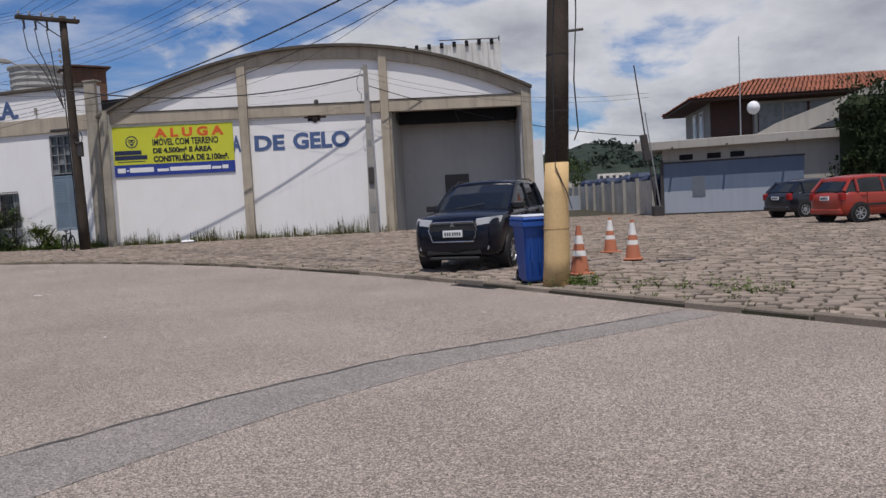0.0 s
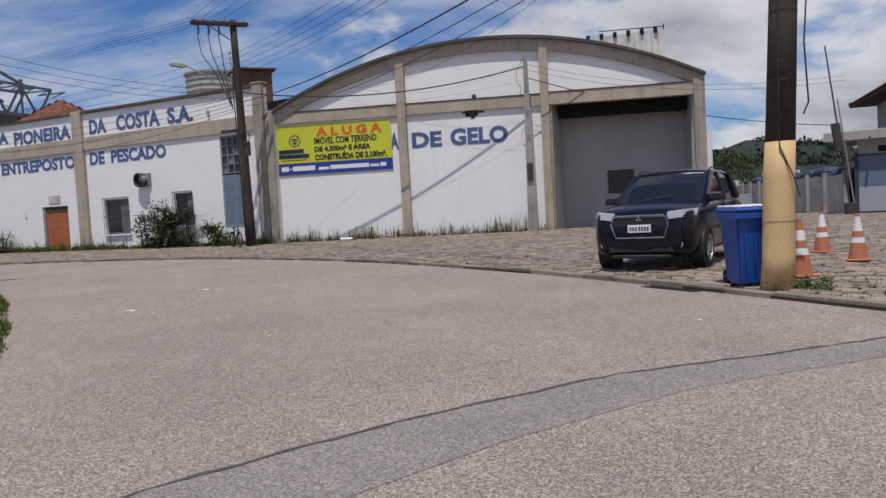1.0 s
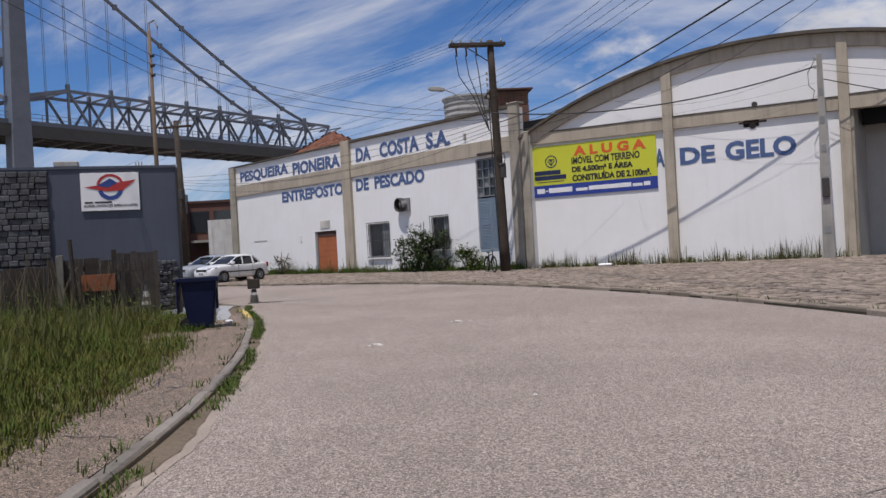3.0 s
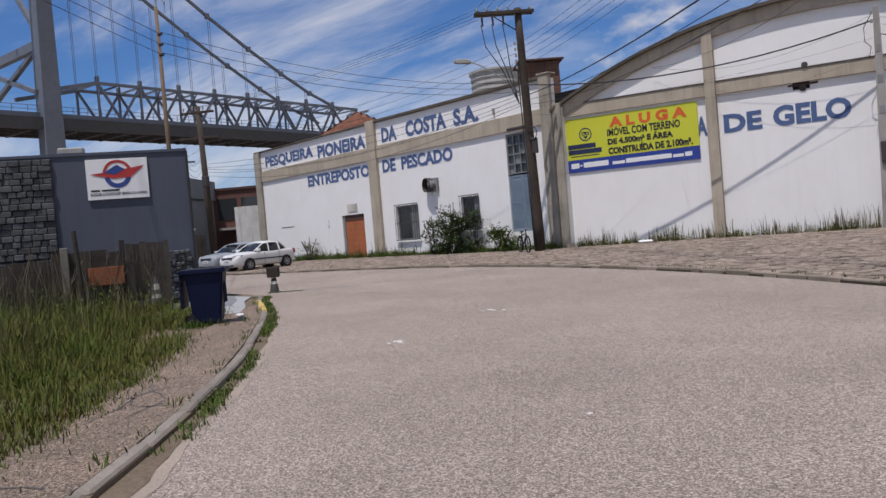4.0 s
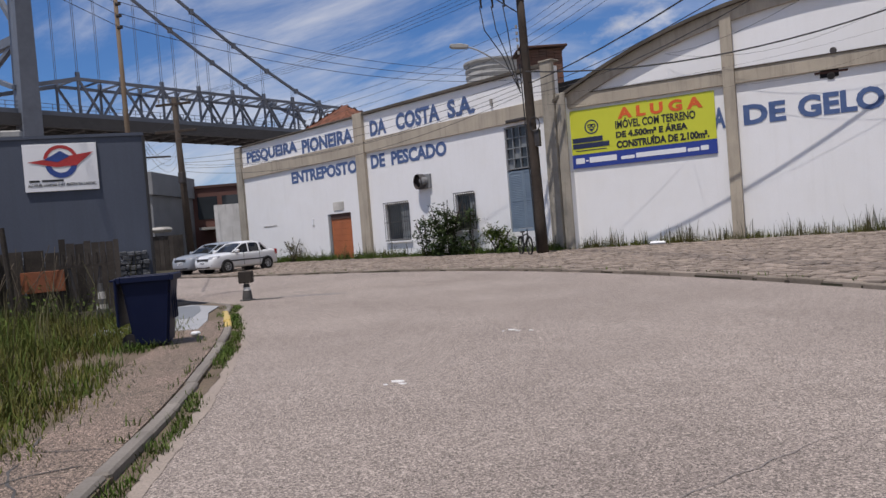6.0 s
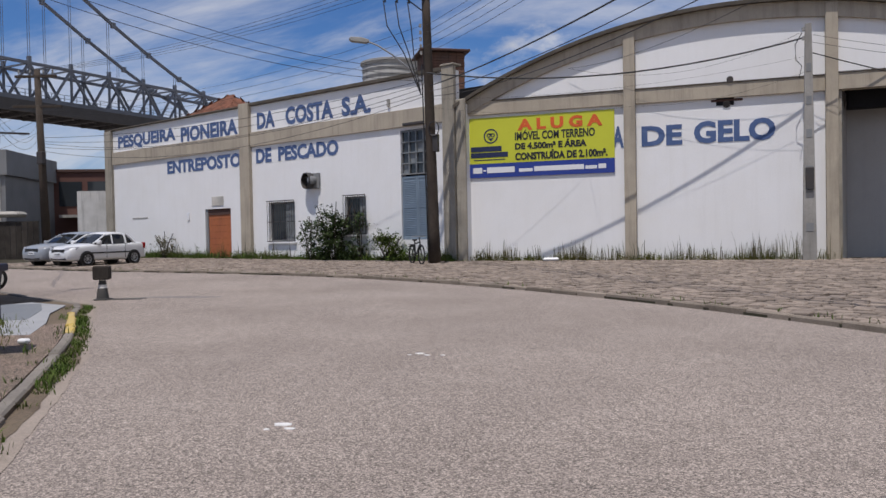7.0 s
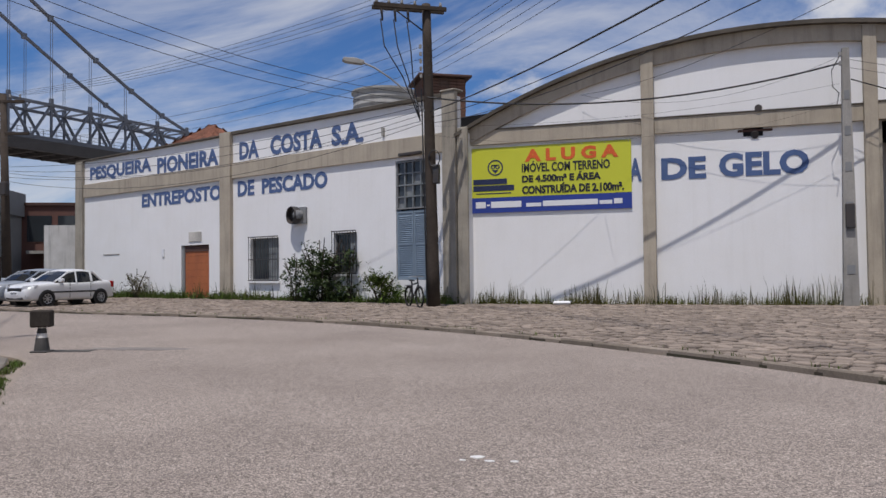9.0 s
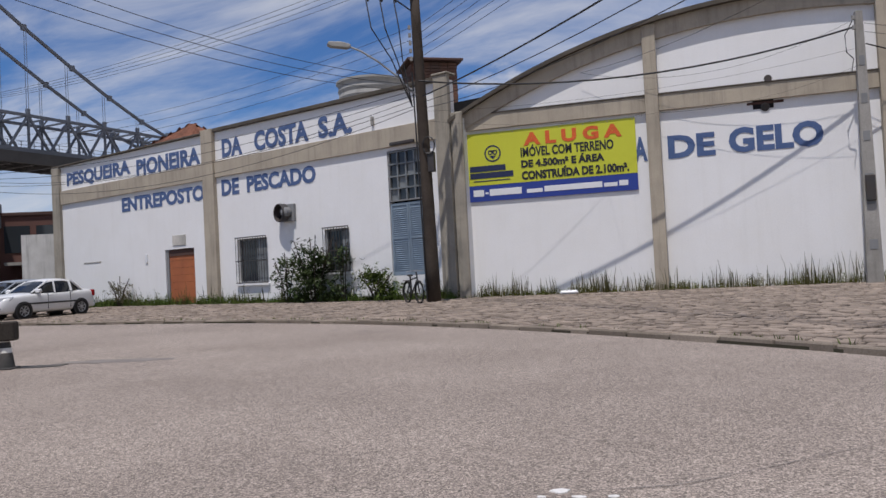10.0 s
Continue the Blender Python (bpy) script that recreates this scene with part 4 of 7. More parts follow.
# ---------------- poles ----------------


def insulator(parent, x, y, z, h=0.22):
    q = bmesh.new()
    lathe(q, [(0.018, 0), (0.018, h * 0.35), (0.055, h * 0.4), (0.06, h * 0.55), (0.035, h * 0.65), (0.05, h * 0.8), (0.02, h)], 10, Matrix.Translation((x, y, z)))
    return part("insulator", q, M_PORC, parent, smooth=True)


WPB, WPT = Vector((-14.66, 35.5, 0.0)), Vector((-14.70, 35.12, 10.40))


def on_pole(z):
    return WPB.lerp(WPT, z / 10.40)


wpole = thing("utility_pole", "weathered dark wooden utility pole with a crossarm and street lamp", "utility pole")
q = limb_of([WPB.lerp(WPT, i / 8) + Vector((0.03 * noise.noise((i, 0, 1)), 0, 0)) for i in range(9)], [0.225 - 0.0095 * i for i in range(9)])
part("pole", q, M_WOODPOLE, wpole, smooth=True)
ARM = Vector((0.84, 0.54, 0)).normalized()
ac = on_pole(10.22)
for off in (-0.17, 0.17):
    q = bmesh.new()
    side = Vector((-ARM.y, ARM.x, 0)) * off
    box(q, -1.85, 0.66, -0.05, 0.05, -0.07, 0.07, bevel=0.008)
    bmesh.ops.transform(q, matrix=Matrix.Translation(ac + side + Vector((0, 0, 0.02 if off > 0 else 0))) @ Matrix.Rotation(math.atan2(ARM.y, ARM.x), 4, "Z"), verts=q.verts)
    part("crossarm", q, M_WOODPOLE, wpole)
ins = []
for u in (-1.72, -1.3, -0.85, -0.4, 0.5):
    p = ac + ARM * u
    insulator(wpole, p.x, p.y, p.z + 0.06)
    ins.append(p + Vector((0, 0, 0.26)))
q = rd(ac + ARM * -1.2, on_pole(9.4), 0.025, n=6)
part("brace", q, M_DARKSTEEL, wpole)
for u in (-1.55, -1.1, -0.65):
    p = ac + ARM * u
    part("fuse_cutout", rd(p + Vector((0, 0, -0.1)), p + Vector((0.05, -0.05, -0.5)), 0.05, 0.035, 8), M_DARKSTEEL, wpole, "dark fuse cutout hanging from the crossarm")
    part("jumper", tube(bmesh.new(), [p + Vector((0, -0.1, -0.45)), p + Vector((0.15, -0.15, -1.4)), p.lerp(on_pole(7), 0.6) + Vector((-0.2, -0.2, -0.4)), on_pole(6.4) + Vector((-0.25, -0.2, 0))], 0.02), M_WIRE, wpole)
for zz in (8.9, 8.65, 8.4, 8.15, 7.9):
    p = on_pole(zz)
    part("rack_spool", rd(p + Vector((-0.16, -0.26, -0.05)), p + Vector((-0.16, -0.26, 0.07)), 0.05, n=8), M_PORC, wpole)
lb = on_pole(6.75)
part("lamp_arm", tube(bmesh.new(), [lb + Vector((-0.12, -0.12, 0)), lb + Vector((-0.55, -0.4, 0.55)), lb + Vector((-1.15, -0.75, 1.1)), lb + Vector((-1.6, -1.0, 1.42)), lb + Vector((-1.95, -1.15, 1.58))], 0.032), M_STEEL, wpole, "grey tubular lamp arm", smooth=True)
q = bmesh.new()
prism(q, [(0.0, -0.05), (0.12, -0.09), (0.62, -0.10), (0.74, -0.04), (0.70, 0.05), (0.30, 0.09), (0.0, 0.04)], -0.13, 0.13)
bmesh.ops.bevel(q, geom=list(q.edges), offset=0.02, segments=1, affect="EDGES")
bmesh.ops.transform(q, matrix=Matrix.Translation(lb + Vector((-1.9, -1.13, 1.58))) @ Matrix.Rotation(math.atan2(-1.15, -1.95), 4, "Z") @ Matrix.Rotation(radians(-6), 4, "Y"), verts=q.verts)
part("lamp_head", q, M_FIBRE, wpole, "grey flat lamp head")
part("meter_box", bx(-0.11, 0.11, -0.1, 0.1, -0.35, 0.3, bevel=0.02, m=Matrix.Translation(on_pole(4.6) + Vector((0.25, -0.12, 0)))), M_DARKSTEEL, wpole, "small dark box on the pole")
part("cable_coil", tube(bmesh.new(), [on_pole(5.1) + Vector((0.22 + 0.2 * math.cos(a * 0.5), -0.22, 0.28 * math.sin(a * 0.5))) for a in range(14)], 0.02), M_WIRE, wpole, "small black cable coil")
part("riser_cable", tube(bmesh.new(), [on_pole(z) + Vector((-0.2, -0.14, 0)) for z in (0.1, 2, 4, 5.5, 7.5)], 0.028), M_WIRE, wpole)

cpole = thing("service_pole", "slender grey concrete service pole with square recesses against the wall", "pole", pose(-1.62, 36.75, 0))
q = bmesh.new()
prism(q, [(-0.22, -0.05), (0.22, -0.05), (0.095, 8.0), (-0.095, 8.0)], -0.11, 0.11)
part("shaft", q, M_CONC, cpole)
# recesses are raised plates; a darker grey paints their shade
for zz in (1.05, 2.35, 4.2, 5.3, 6.4):
    w = 0.12 - 0.007 * zz
    part("recess", bx(-w, w, -0.122, -0.112, zz, zz + (0.28 if zz != 2.35 else 0.9), bevel=0.003), M_GREYR, cpole)
part("meter", bx(-0.13, 0.13, -0.22, -0.125, 2.45, 3.2, bevel=0.02), M_DARKSTEEL, cpole, "dark electricity meter box")
for zz in (7.75, 7.45):
    part("insulator", rd((-0.16, -0.14, zz), (-0.16, -0.14, zz + 0.12), 0.05, n=8), M_PORC, cpole)
part("cable_loop", tube(bmesh.new(), [(-0.2, -0.16, 7.7), (-0.42, -0.2, 7.3), (-0.4, -0.2, 6.8), (-0.22, -0.16, 6.6), (-0.3, -0.2, 6.2)], 0.016), M_WIRE, cpole)

YP, YT = Vector((2.21, 11.78, 0.0)), Vector((2.72, 11.86, 10.2))
ypole = thing("street_pole", "thick wooden street pole painted yellow at the base and dark above", "utility pole")


def on_y(z):
    return YP.lerp(YT, z / 10.2)


q = limb_of([on_y(z) + Vector((dx, 0, 0)) for z, dx in ((PAVE_Z - 0.04, 0), (0.5, 0.01), (1.0, 0.0), (1.5, -0.008), (1.97, 0))], [0.208, 0.203, 0.197, 0.192, 0.184], 20)
part("painted_base", q, M_YPOLE, ypole, "yellow painted base with scuffs", smooth=True)
q = limb_of([on_y(z) for z in (1.972, 3.5, 5.2, 7.5, 10.2)], [0.183, 0.172, 0.16, 0.14, 0.118], 20)
part("shaft", q, M_WOODPOLE, ypole, "dark weathered wooden shaft", smooth=True)
part("step_bolt", rd(on_y(3.95) + Vector((0.1, -0.05, 0)), on_y(3.95) + Vector((0.36, -0.16, 0)), 0.022, n=6), M_DARKSTEEL, ypole)
for zz, rad in ((0.95, 0.199), (2.75, 0.178), (3.6, 0.172)):
    q = bmesh.new()
    lathe(q, [(rad, -0.012), (rad + 0.006, 0.012)], 20, Matrix.Translation(on_y(zz)))
    part("band", q, M_DARKSTEEL if zz > 2 else M_YPOLE, ypole)
part("loose_cable", tube(bmesh.new(), [on_y(z) + Vector((dx, -0.2, 0)) for z, dx in ((6, -0.05), (4, -0.12), (2.6, -0.09), (1.9, -0.06), (1.5, 0.12), (1.25, 0.2))], 0.009), M_WIRE, ypole, "loose black cable down the pole")
part("loose_cable", tube(bmesh.new(), [on_y(6) + Vector((0.2, -0.1, 0)), on_y(4.2) + Vector((0.26, -0.1, 0)), on_y(3.2) + Vector((0.24, -0.08, 0)), on_y(2.45) + Vector((0.32, -0.05, 0)), on_y(2.3) + Vector((0.26, -0.05, 0))], 0.011), M_WIRE, ypole)
part("crossarm", bx(-1.1, 1.1, -0.06, 0.06, -0.07, 0.07, bevel=0.01, m=Matrix.Translation(on_y(9.8)) @ pose(0, 0, 0, 0, 0, 35)), M_WOODPOLE, ypole)

# arm and head out of view, added only for their shadow on the setts
part("lamp_arm", tube(bmesh.new(), [on_y(8.0), on_y(8.15) + Vector((0.9, -0.02, 0.1)), on_y(8.3) + Vector((2.2, -0.05, 0.15))], 0.03), M_STEEL, ypole, "unseen steel arm added to cast a shadow on the setts")
part("lamp_head", bx(2.1, 3.0, -0.2, 0.1, 8.33, 8.5, bevel=0.06, m=Matrix.Translation((YP.x + 0.1, YP.y + 0.08, 0))), M_STEEL, ypole, "unseen grey box added to cast a shadow on the setts")

# wires from the wooden pole to the street pole and beyond
for i, p in enumerate(ins[:4]):
    e = on_y(9.95) + Vector((-0.85 + 0.55 * i, -0.6 + 0.38 * i, 0))
    wire(p, e, 0.35, 0.012)
for i, zz in enumerate((8.9, 8.65, 8.4, 8.15, 7.9)):
    wire(on_pole(zz) + Vector((0.1, -0.26, 0)), on_y(7.9 - 0.22 * i) + Vector((-0.15, 0.1, 0)), 0.5, 0.011)
for i, (zz, ze, d, r) in enumerate(((6.7, 6.1, 0.55, 0.021), (6.5, 5.9, 0.75, 0.018), (6.3, 5.75, 0.95, 0.016))):
    wire(on_pole(zz) + Vector((0.15, -0.2, 0)), on_y(ze) + Vector((-0.2, 0.1, 0)), d, r, "thick black telephone cable between poles")
wire(on_y(6.4) + Vector((-0.1, 0.1, 0)), (-9.8, WY - 0.2, 7.35), 1.1, 0.009, "slack black service cable to the hall")
wire((-9.8, WY - 0.2, 7.35), (-1.75, 36.6, 7.75), 0.75, 0.008, "slack black service cable along the gable")
wire(on_pole(7.1) + Vector((0.15, -0.55, 0)), (-1.75, 36.7, 7.55), 0.65, 0.03, "thick black twisted supply cable to the service pole")
wire(on_pole(6.2) + Vector((0.15, -0.2, 0)), (-1.75, 36.6, 6.9), 0.35, 0.006)
wire(on_pole(5.9) + Vector((0.15, -0.2, 0)), (-7.4, WY - 0.25, 5.75), 0.25, 0.006)
wire((-7.4, WY - 0.25, 5.75), (-1.7, 36.6, 6.4), 0.3, 0.006)
for i, zz in enumerate((7.6, 7.35)):
    wire((-1.5, 36.6, zz), (11.4, 35.3, 5.9 - 0.2 * i), 0.6, 0.012)
wire((-1.5, 36.6, 7.0), (13.2, 41.0, 4.3), 0.5, 0.02)

# poles of the side street
TP = Vector((-20.1, 20.7, 0))
tpole = thing("thin_street_pole", "thin rusty metal pole with insulators beside the grey club", "pole")
part("shaft", rd(TP, TP + Vector((0.1, -0.12, 8.5)), 0.08, 0.05, 10), M_RUSTTUBE, tpole, "rusty tube", smooth=True)
part("gooseneck", tube(bmesh.new(), [TP + Vector((0.1, -0.12, 8.45)), TP + Vector((0.12, -0.12, 8.72)), TP + Vector((0.3, -0.07, 8.8)), TP + Vector((0.38, -0.04, 8.6)), TP + Vector((0.36, -0.04, 8.3))], 0.03), M_STEEL, tpole)
for zz in (7.7, 7.4, 7.1):
    part("insulator", rd(TP + Vector((0.12, -0.12, zz)), TP + Vector((0.24, -0.12, zz)), 0.05, n=8), M_DARKSTEEL, tpole)
P2 = Vector((-38.15, 39.6, 0))
pole2 = thing("utility_pole", "dark wooden utility pole with a small transformer at the street corner", "utility pole")
part("pole", rd(P2, P2 + Vector((-0.45, 0.1, 10.3)), 0.23, 0.15, 12), M_WOODPOLE, pole2, smooth=True)
part("crossarm", bx(-1.1, 1.1, -0.06, 0.06, -0.07, 0.07, bevel=0.01, m=Matrix.Translation(P2 + Vector((-0.43, 0.0, 9.9))) @ pose(0, 0, 0, 0, 0, 20)), M_WOODPOLE, pole2)
part("crossarm", bx(-1.3, 1.3, -0.06, 0.06, -0.07, 0.07, bevel=0.01, m=Matrix.Translation(P2 + Vector((-0.38, 0.0, 8.3))) @ pose(0, 0, 0, 0, 0, 20)), M_WOODPOLE, pole2)
for u in (-0.9, -0.3, 0.4, 0.9):
    insulator(pole2, P2.x - 0.43 + u * 0.94, P2.y + u * 0.34, 9.97, 0.3)
part("junction_box", bx(-0.2, 0.2, -0.3, 0.0, -0.3, 0.35, bevel=0.03, m=Matrix.Translation(P2 + Vector((0.1, -0.15, 5.5)))), M_DARKSTEEL, pole2, "dark junction box")
trafo = thing("pole_transformer", "grey finned pole transformer hung beside the street corner", "transformer", Matrix.Translation((-40.2, 38.0, 6.3)))
part("tank", bx(-0.45, 0.45, -0.35, 0.35, 0, 1.0, bevel=0.04), M_FIBRE, trafo)
for i in range(7):
    part("fin", bx(-0.42 + 0.13 * i, -0.38 + 0.13 * i, -0.5, -0.353, 0.08, 0.92), M_FIBRE, trafo)
for i in (-1, 0, 1):
    part("bushing", rd((i * 0.26, 0, 1.003), (i * 0.26, 0, 1.4), 0.05, 0.03, 8), M_PORC, trafo)
part("bracket", bx(0.45, 1.9, -0.04, 0.04, 0.5, 0.6, m=pose(0, 0, 0, 0, 0, 45)), M_DARKSTEEL, trafo)
for i, p in enumerate(ins[:4]):
    wire(p, P2 + Vector((-0.43 - 0.8 + 0.5 * i, -0.3 + 0.2 * i, 10.2)), 0.5, 0.012)
for i, zz in enumerate((8.9, 8.5, 8.1)):
    wire(on_pole(zz) + Vector((-0.15, -0.25, 0)), P2 + Vector((-0.3, -0.15, 8.35 - 0.25 * i)), 0.8, 0.011)
for i, (za, zb, d) in enumerate(((6.9, 6.6, 0.5), (6.75, 6.4, 0.7), (6.6, 6.3, 0.95), (6.4, 6.1, 0.8), (6.3, 5.9, 1.1))):
    wire(on_pole(za) + Vector((-0.2, -0.2, 0)), P2 + Vector((0.1, -0.2, zb)), d, 0.016)
for i, (za, zb) in enumerate(((7.3, 7.75), (7.1, 7.45), (6.9, 7.15))):
    wire(on_pole(za) + Vector((-0.2, -0.2, 0)), TP + Vector((0.22, -0.12, zb)), 0.55, 0.014)
for i in range(3):
    wire(TP + Vector((0.1, -0.1, 7.75 - 0.3 * i)), (-8.0, -6.0, 8.6 - 0.3 * i), 0.4, 0.013)
for i in range(4):
    wire(P2 + Vector((-0.4, 0, 9.0 - 0.7 * i)), (-64, 49.5, 9.2 - 0.7 * i), 0.7, 0.014)
for i in range(3):
    wire(P2 + Vector((-0.3, -0.1, 7.4 - 0.4 * i)), TP + Vector((-1.2, 1.5, 4.6 - 0.15 * i)), 0.7, 0.012)

# ---------------- grey club and verge ----------------
GM = pose(-17.2, 18.6, 0, 0, 0, 45)      # local -x runs along the gable seen from the road, -y faces it
club = thing("grey_club", "dark grey painted club house with a rough stone base", "building", GM, kind="structure")
part("wall", bx(-9.0, 0, 0, 0.25, -0.05, 3.86), M_GREYWALL, club, "dark grey painted gable wall")
part("side_wall", bx(-1.15, -0.9, 0.255, 2.6, -0.05, 3.86), M_GREYWALL, club)
part("rear_wall", bx(-9.0, -1.16, 2.35, 2.6, -0.05, 3.86), M_GREYWALL, club)
part("roof", prism(bmesh.new(), [(-9.0, -0.03), (0.03, -0.03), (0.03, 0.27), (-0.88, 2.63), (-9.0, 2.63)], 3.863, 3.93, "z"), M_GREYWALL, club, "flat roof edge with metal flashing")
part("roof_lamp", bx(-3.0, -2.4, 0.3, 0.55, 3.96, 4.12, bevel=0.03), M_FIBRE, club, "small white roof fitting")
part("downpipe", rd((0.03, -0.05, 0.1), (0.03, -0.05, 3.85), 0.03, n=8), M_WIRE, club, "dark corner downpipe")
rr = random.Random(21)
for r in range(13):
    z = 0.06 + r * 0.102
    x = -0.02 - rr.uniform(0, 0.08)
    while x > -2.9:
        w = rr.uniform(0.08, 0.22)
        dz = rr.uniform(-0.02, 0.02)
        q = bx(x - w + 0.003, x - 0.003, -0.05 - rr.uniform(0, 0.07), -0.003, max(0.05, z + dz), z + dz + rr.uniform(0.085, 0.12), bevel=0.02)
        part("stone", q, M_STONE, club)
        x -= w
part("stone_base", bx(-9.0, -2.9, -0.08, -0.003, 0.0, 1.38, bevel=0.02), M_STONE, club)
for r in range(16):
    z = 1.42 + r * 0.15
    x = -3.1
    while x > -5.0:
        w = rr.uniform(0.14, 0.3)
        part("stone", bx(x - w + 0.006, x - 0.006, -0.06 - rr.uniform(0, 0.06), -0.003, z + 0.005, z + 0.145, bevel=0.016), M_STONE, club)
        x -= w
signb = thing("club_sign", "white club sign with a red and blue boat emblem", "sign", GM @ pose(-2.34, -0.03, 2.76))
SW, SH = 1.42, 0.99
part("panel", bx(0, SW, -0.02, 0.02, 0, SH, bevel=0.004), M_WHITE, signb)


def disc_ring(cx, cz, r0, r1, a0, a1, n=24, y=-0.026):
    q = bmesh.new()
    for k in range(n):
        b0, b1 = radians(a0 + (a1 - a0) * k / n), radians(a0 + (a1 - a0) * (k + 1) / n)
        q.faces.new([q.verts.new((cx + r * math.cos(b), y, cz + r * math.sin(b))) for r, b in ((r0, b0), (r1, b0), (r1, b1), (r0, b1))])
    bmesh.ops.recalc_face_normals(q, faces=q.faces)
    for f in q.faces:
        if f.normal.y > 0:
            f.normal_flip()
    return q


M_SRED = mat("sign_red", (0.42, 0.03, 0.03), 0.5, bump=0)
M_SBLUE = mat("sign_blue", (0.02, 0.055, 0.24), 0.5, bump=0)
part("emblem_ring", disc_ring(0.72, 0.62, 0.27, 0.34, 10, 170), M_SRED, signb, "red arc of the emblem")
part("emblem_ring", disc_ring(0.72, 0.58, 0.20, 0.31, 190, 350), M_SBLUE, signb, "blue arc of the emblem")
q = bmesh.new()
q.faces.new([q.verts.new((x, -0.030, z)) for x, z in ((0.08, 0.62), (0.62, 0.50), (1.02, 0.52), (1.36, 0.80), (0.82, 0.72))])
part("emblem_boat", q, M_SRED, signb, "red boat hull shape")
q = bmesh.new()
q.faces.new([q.verts.new((x, -0.033, z)) for x, z in ((0.40, 0.66), (0.66, 0.60), (0.90, 0.72), (0.72, 0.84))])
part("emblem_sail", q, M_SBLUE, signb, "blue cabin shape")
bars([(0.06, 0.20, 0.20, 0.245), (0.23, 0.52, 0.20, 0.245)], M_INK, "printed_bar", signb, -0.022, SW, SH)
words("ALUGUEL LANCHA E JET (BARRA DA LAGOA)", 1.30, 0.085, 0.004, M_INK, "lettering", signb, Matrix.Translation((0.06, -0.022, 0.08)), bold=0.02)

# board fence, posts, road-work things in front of the club
FM = pose(-16.52, 17.22, 0, 0, 0, 50)
fence = thing("board_fence", "dilapidated dark board fence with concrete posts along the verge", "fence", FM, kind="structure")
rr = random.Random(31)
x = 0.0
while x > -0.95:
    w = rr.uniform(0.10, 0.16)
    part("board", bx(x - w + 0.008, x, -0.02 + rr.uniform(-0.01, 0.01), 0.01, 0.05, 1.66 + rr.uniform(-0.07, 0.05)), M_BOARD, fence)
    x -= w
while x > -11:
    w = rr.uniform(0.2, 0.5)
    part("board", bx(x - w + 0.02, x, -0.02 + rr.uniform(-0.02, 0.02), 0.01, 0.05, 1.46 + rr.uniform(-0.14, 0.10)), M_BOARD, fence)
    x -= w
for x in (-2.2, -4.0, -5.9, -7.9, -9.8):
    part("post", bx(x - 0.08, x + 0.08, -0.14, -0.03, -0.05, 1.62, bevel=0.012), mat("mossy_post_concrete", (0.165, 0.158, 0.140), 0.95, (0.08, 0.078, 0.062), 2.0, 30, 0.8, 0.15, 0.4), fence, "mossy grey concrete post")
part("panel", bx(-1.75, -1.0, -0.07, -0.035, 0.72, 1.12, bevel=0.005), M_RUST, fence, "rust red sheet panel")
q = bmesh.new()
for i in range(110):
    x = -1.0 - i * 0.08
    tube(q, [(x, -0.16, 0.1), (x + rr.uniform(-0.2, 0.2), -0.17, 0.7), (x + rr.uniform(-0.35, 0.35), -0.16, 1.35 + rr.uniform(-0.3, 0.45))], 0.006, 4)
ob = part("dry_vine", q, mat("dead_vine", (0.150, 0.122, 0.088), 0.9, (0.075, 0.062, 0.045), 1.5, 30, 0.7, 0.2, 0.0, island=0.4), fence, "tangle of dry vines on the fence")
ob["kind"] = "stuff"
part("leaning_stake", rd((-1.85, -0.3, 0), (-1.95, -0.33, 1.98), 0.05, n=8), M_BOARD, fence, "upright dark stake")
solo("sandbag", bx(-0.45, 0.45, -0.3, 0.3, 0, 0.3, bevel=0.12, m=FM @ pose(-0.5, -0.55, 0.0, 0, 0, 15)), M_BOARD, "dark slumped sandbag by the fence", "sandbag")
stand = thing("barrier_stand", "rickety rusty metal barrier stand among the weeds", "barrier", FM @ pose(-0.62, -0.35, 0.08) @ Matrix.Scale(1.12, 4))
for sx in (-0.25, 0.25):
    part("leg", rd((sx * 0.4, 0, 0), (sx, 0.05, 1.0), 0.022, n=6), M_DARKSTEEL, stand)
part("rail", bx(-0.40, 0.42, -0.02, 0.02, 0.95, 0.998), M_BOARD, stand)
for i in range(6):
    part("spike", rd((-0.32 + i * 0.13, 0, 1.0), (-0.32 + i * 0.13, 0, 1.18), 0.03, 0.018, n=8), M_BOARD, stand)


def traffic_cone(m, h, body, band, label, group, tip=True, topper=False):
    c = thing("traffic_cone", label, "traffic cone", m, group=group)
    s = h / 0.75
    part("base", bx(-0.168 * s, 0.168 * s, -0.168 * s, 0.168 * s, 0, 0.035 * s, bevel=0.012), body, c)
    prof = [(0.146, 0.036), (0.122, 0.20), (0.108, 0.285), (0.093, 0.37), (0.076, 0.47), (0.055, 0.60), (0.038, 0.70), (0.032, 0.75)]
    for (r0, z0), (r1, z1), mm in zip(prof, prof[1:], (body, body, band, body, band, body if not tip else band, body)):
        q = bmesh.new()
        lathe(q, [(r0 * s, z0 * s + 0.001), (r1 * s, z1 * s)], 20)
        part("band" if mm is band else "sleeve", q, mm, c, "white reflective band" if mm is band else "", smooth=False)
    return c


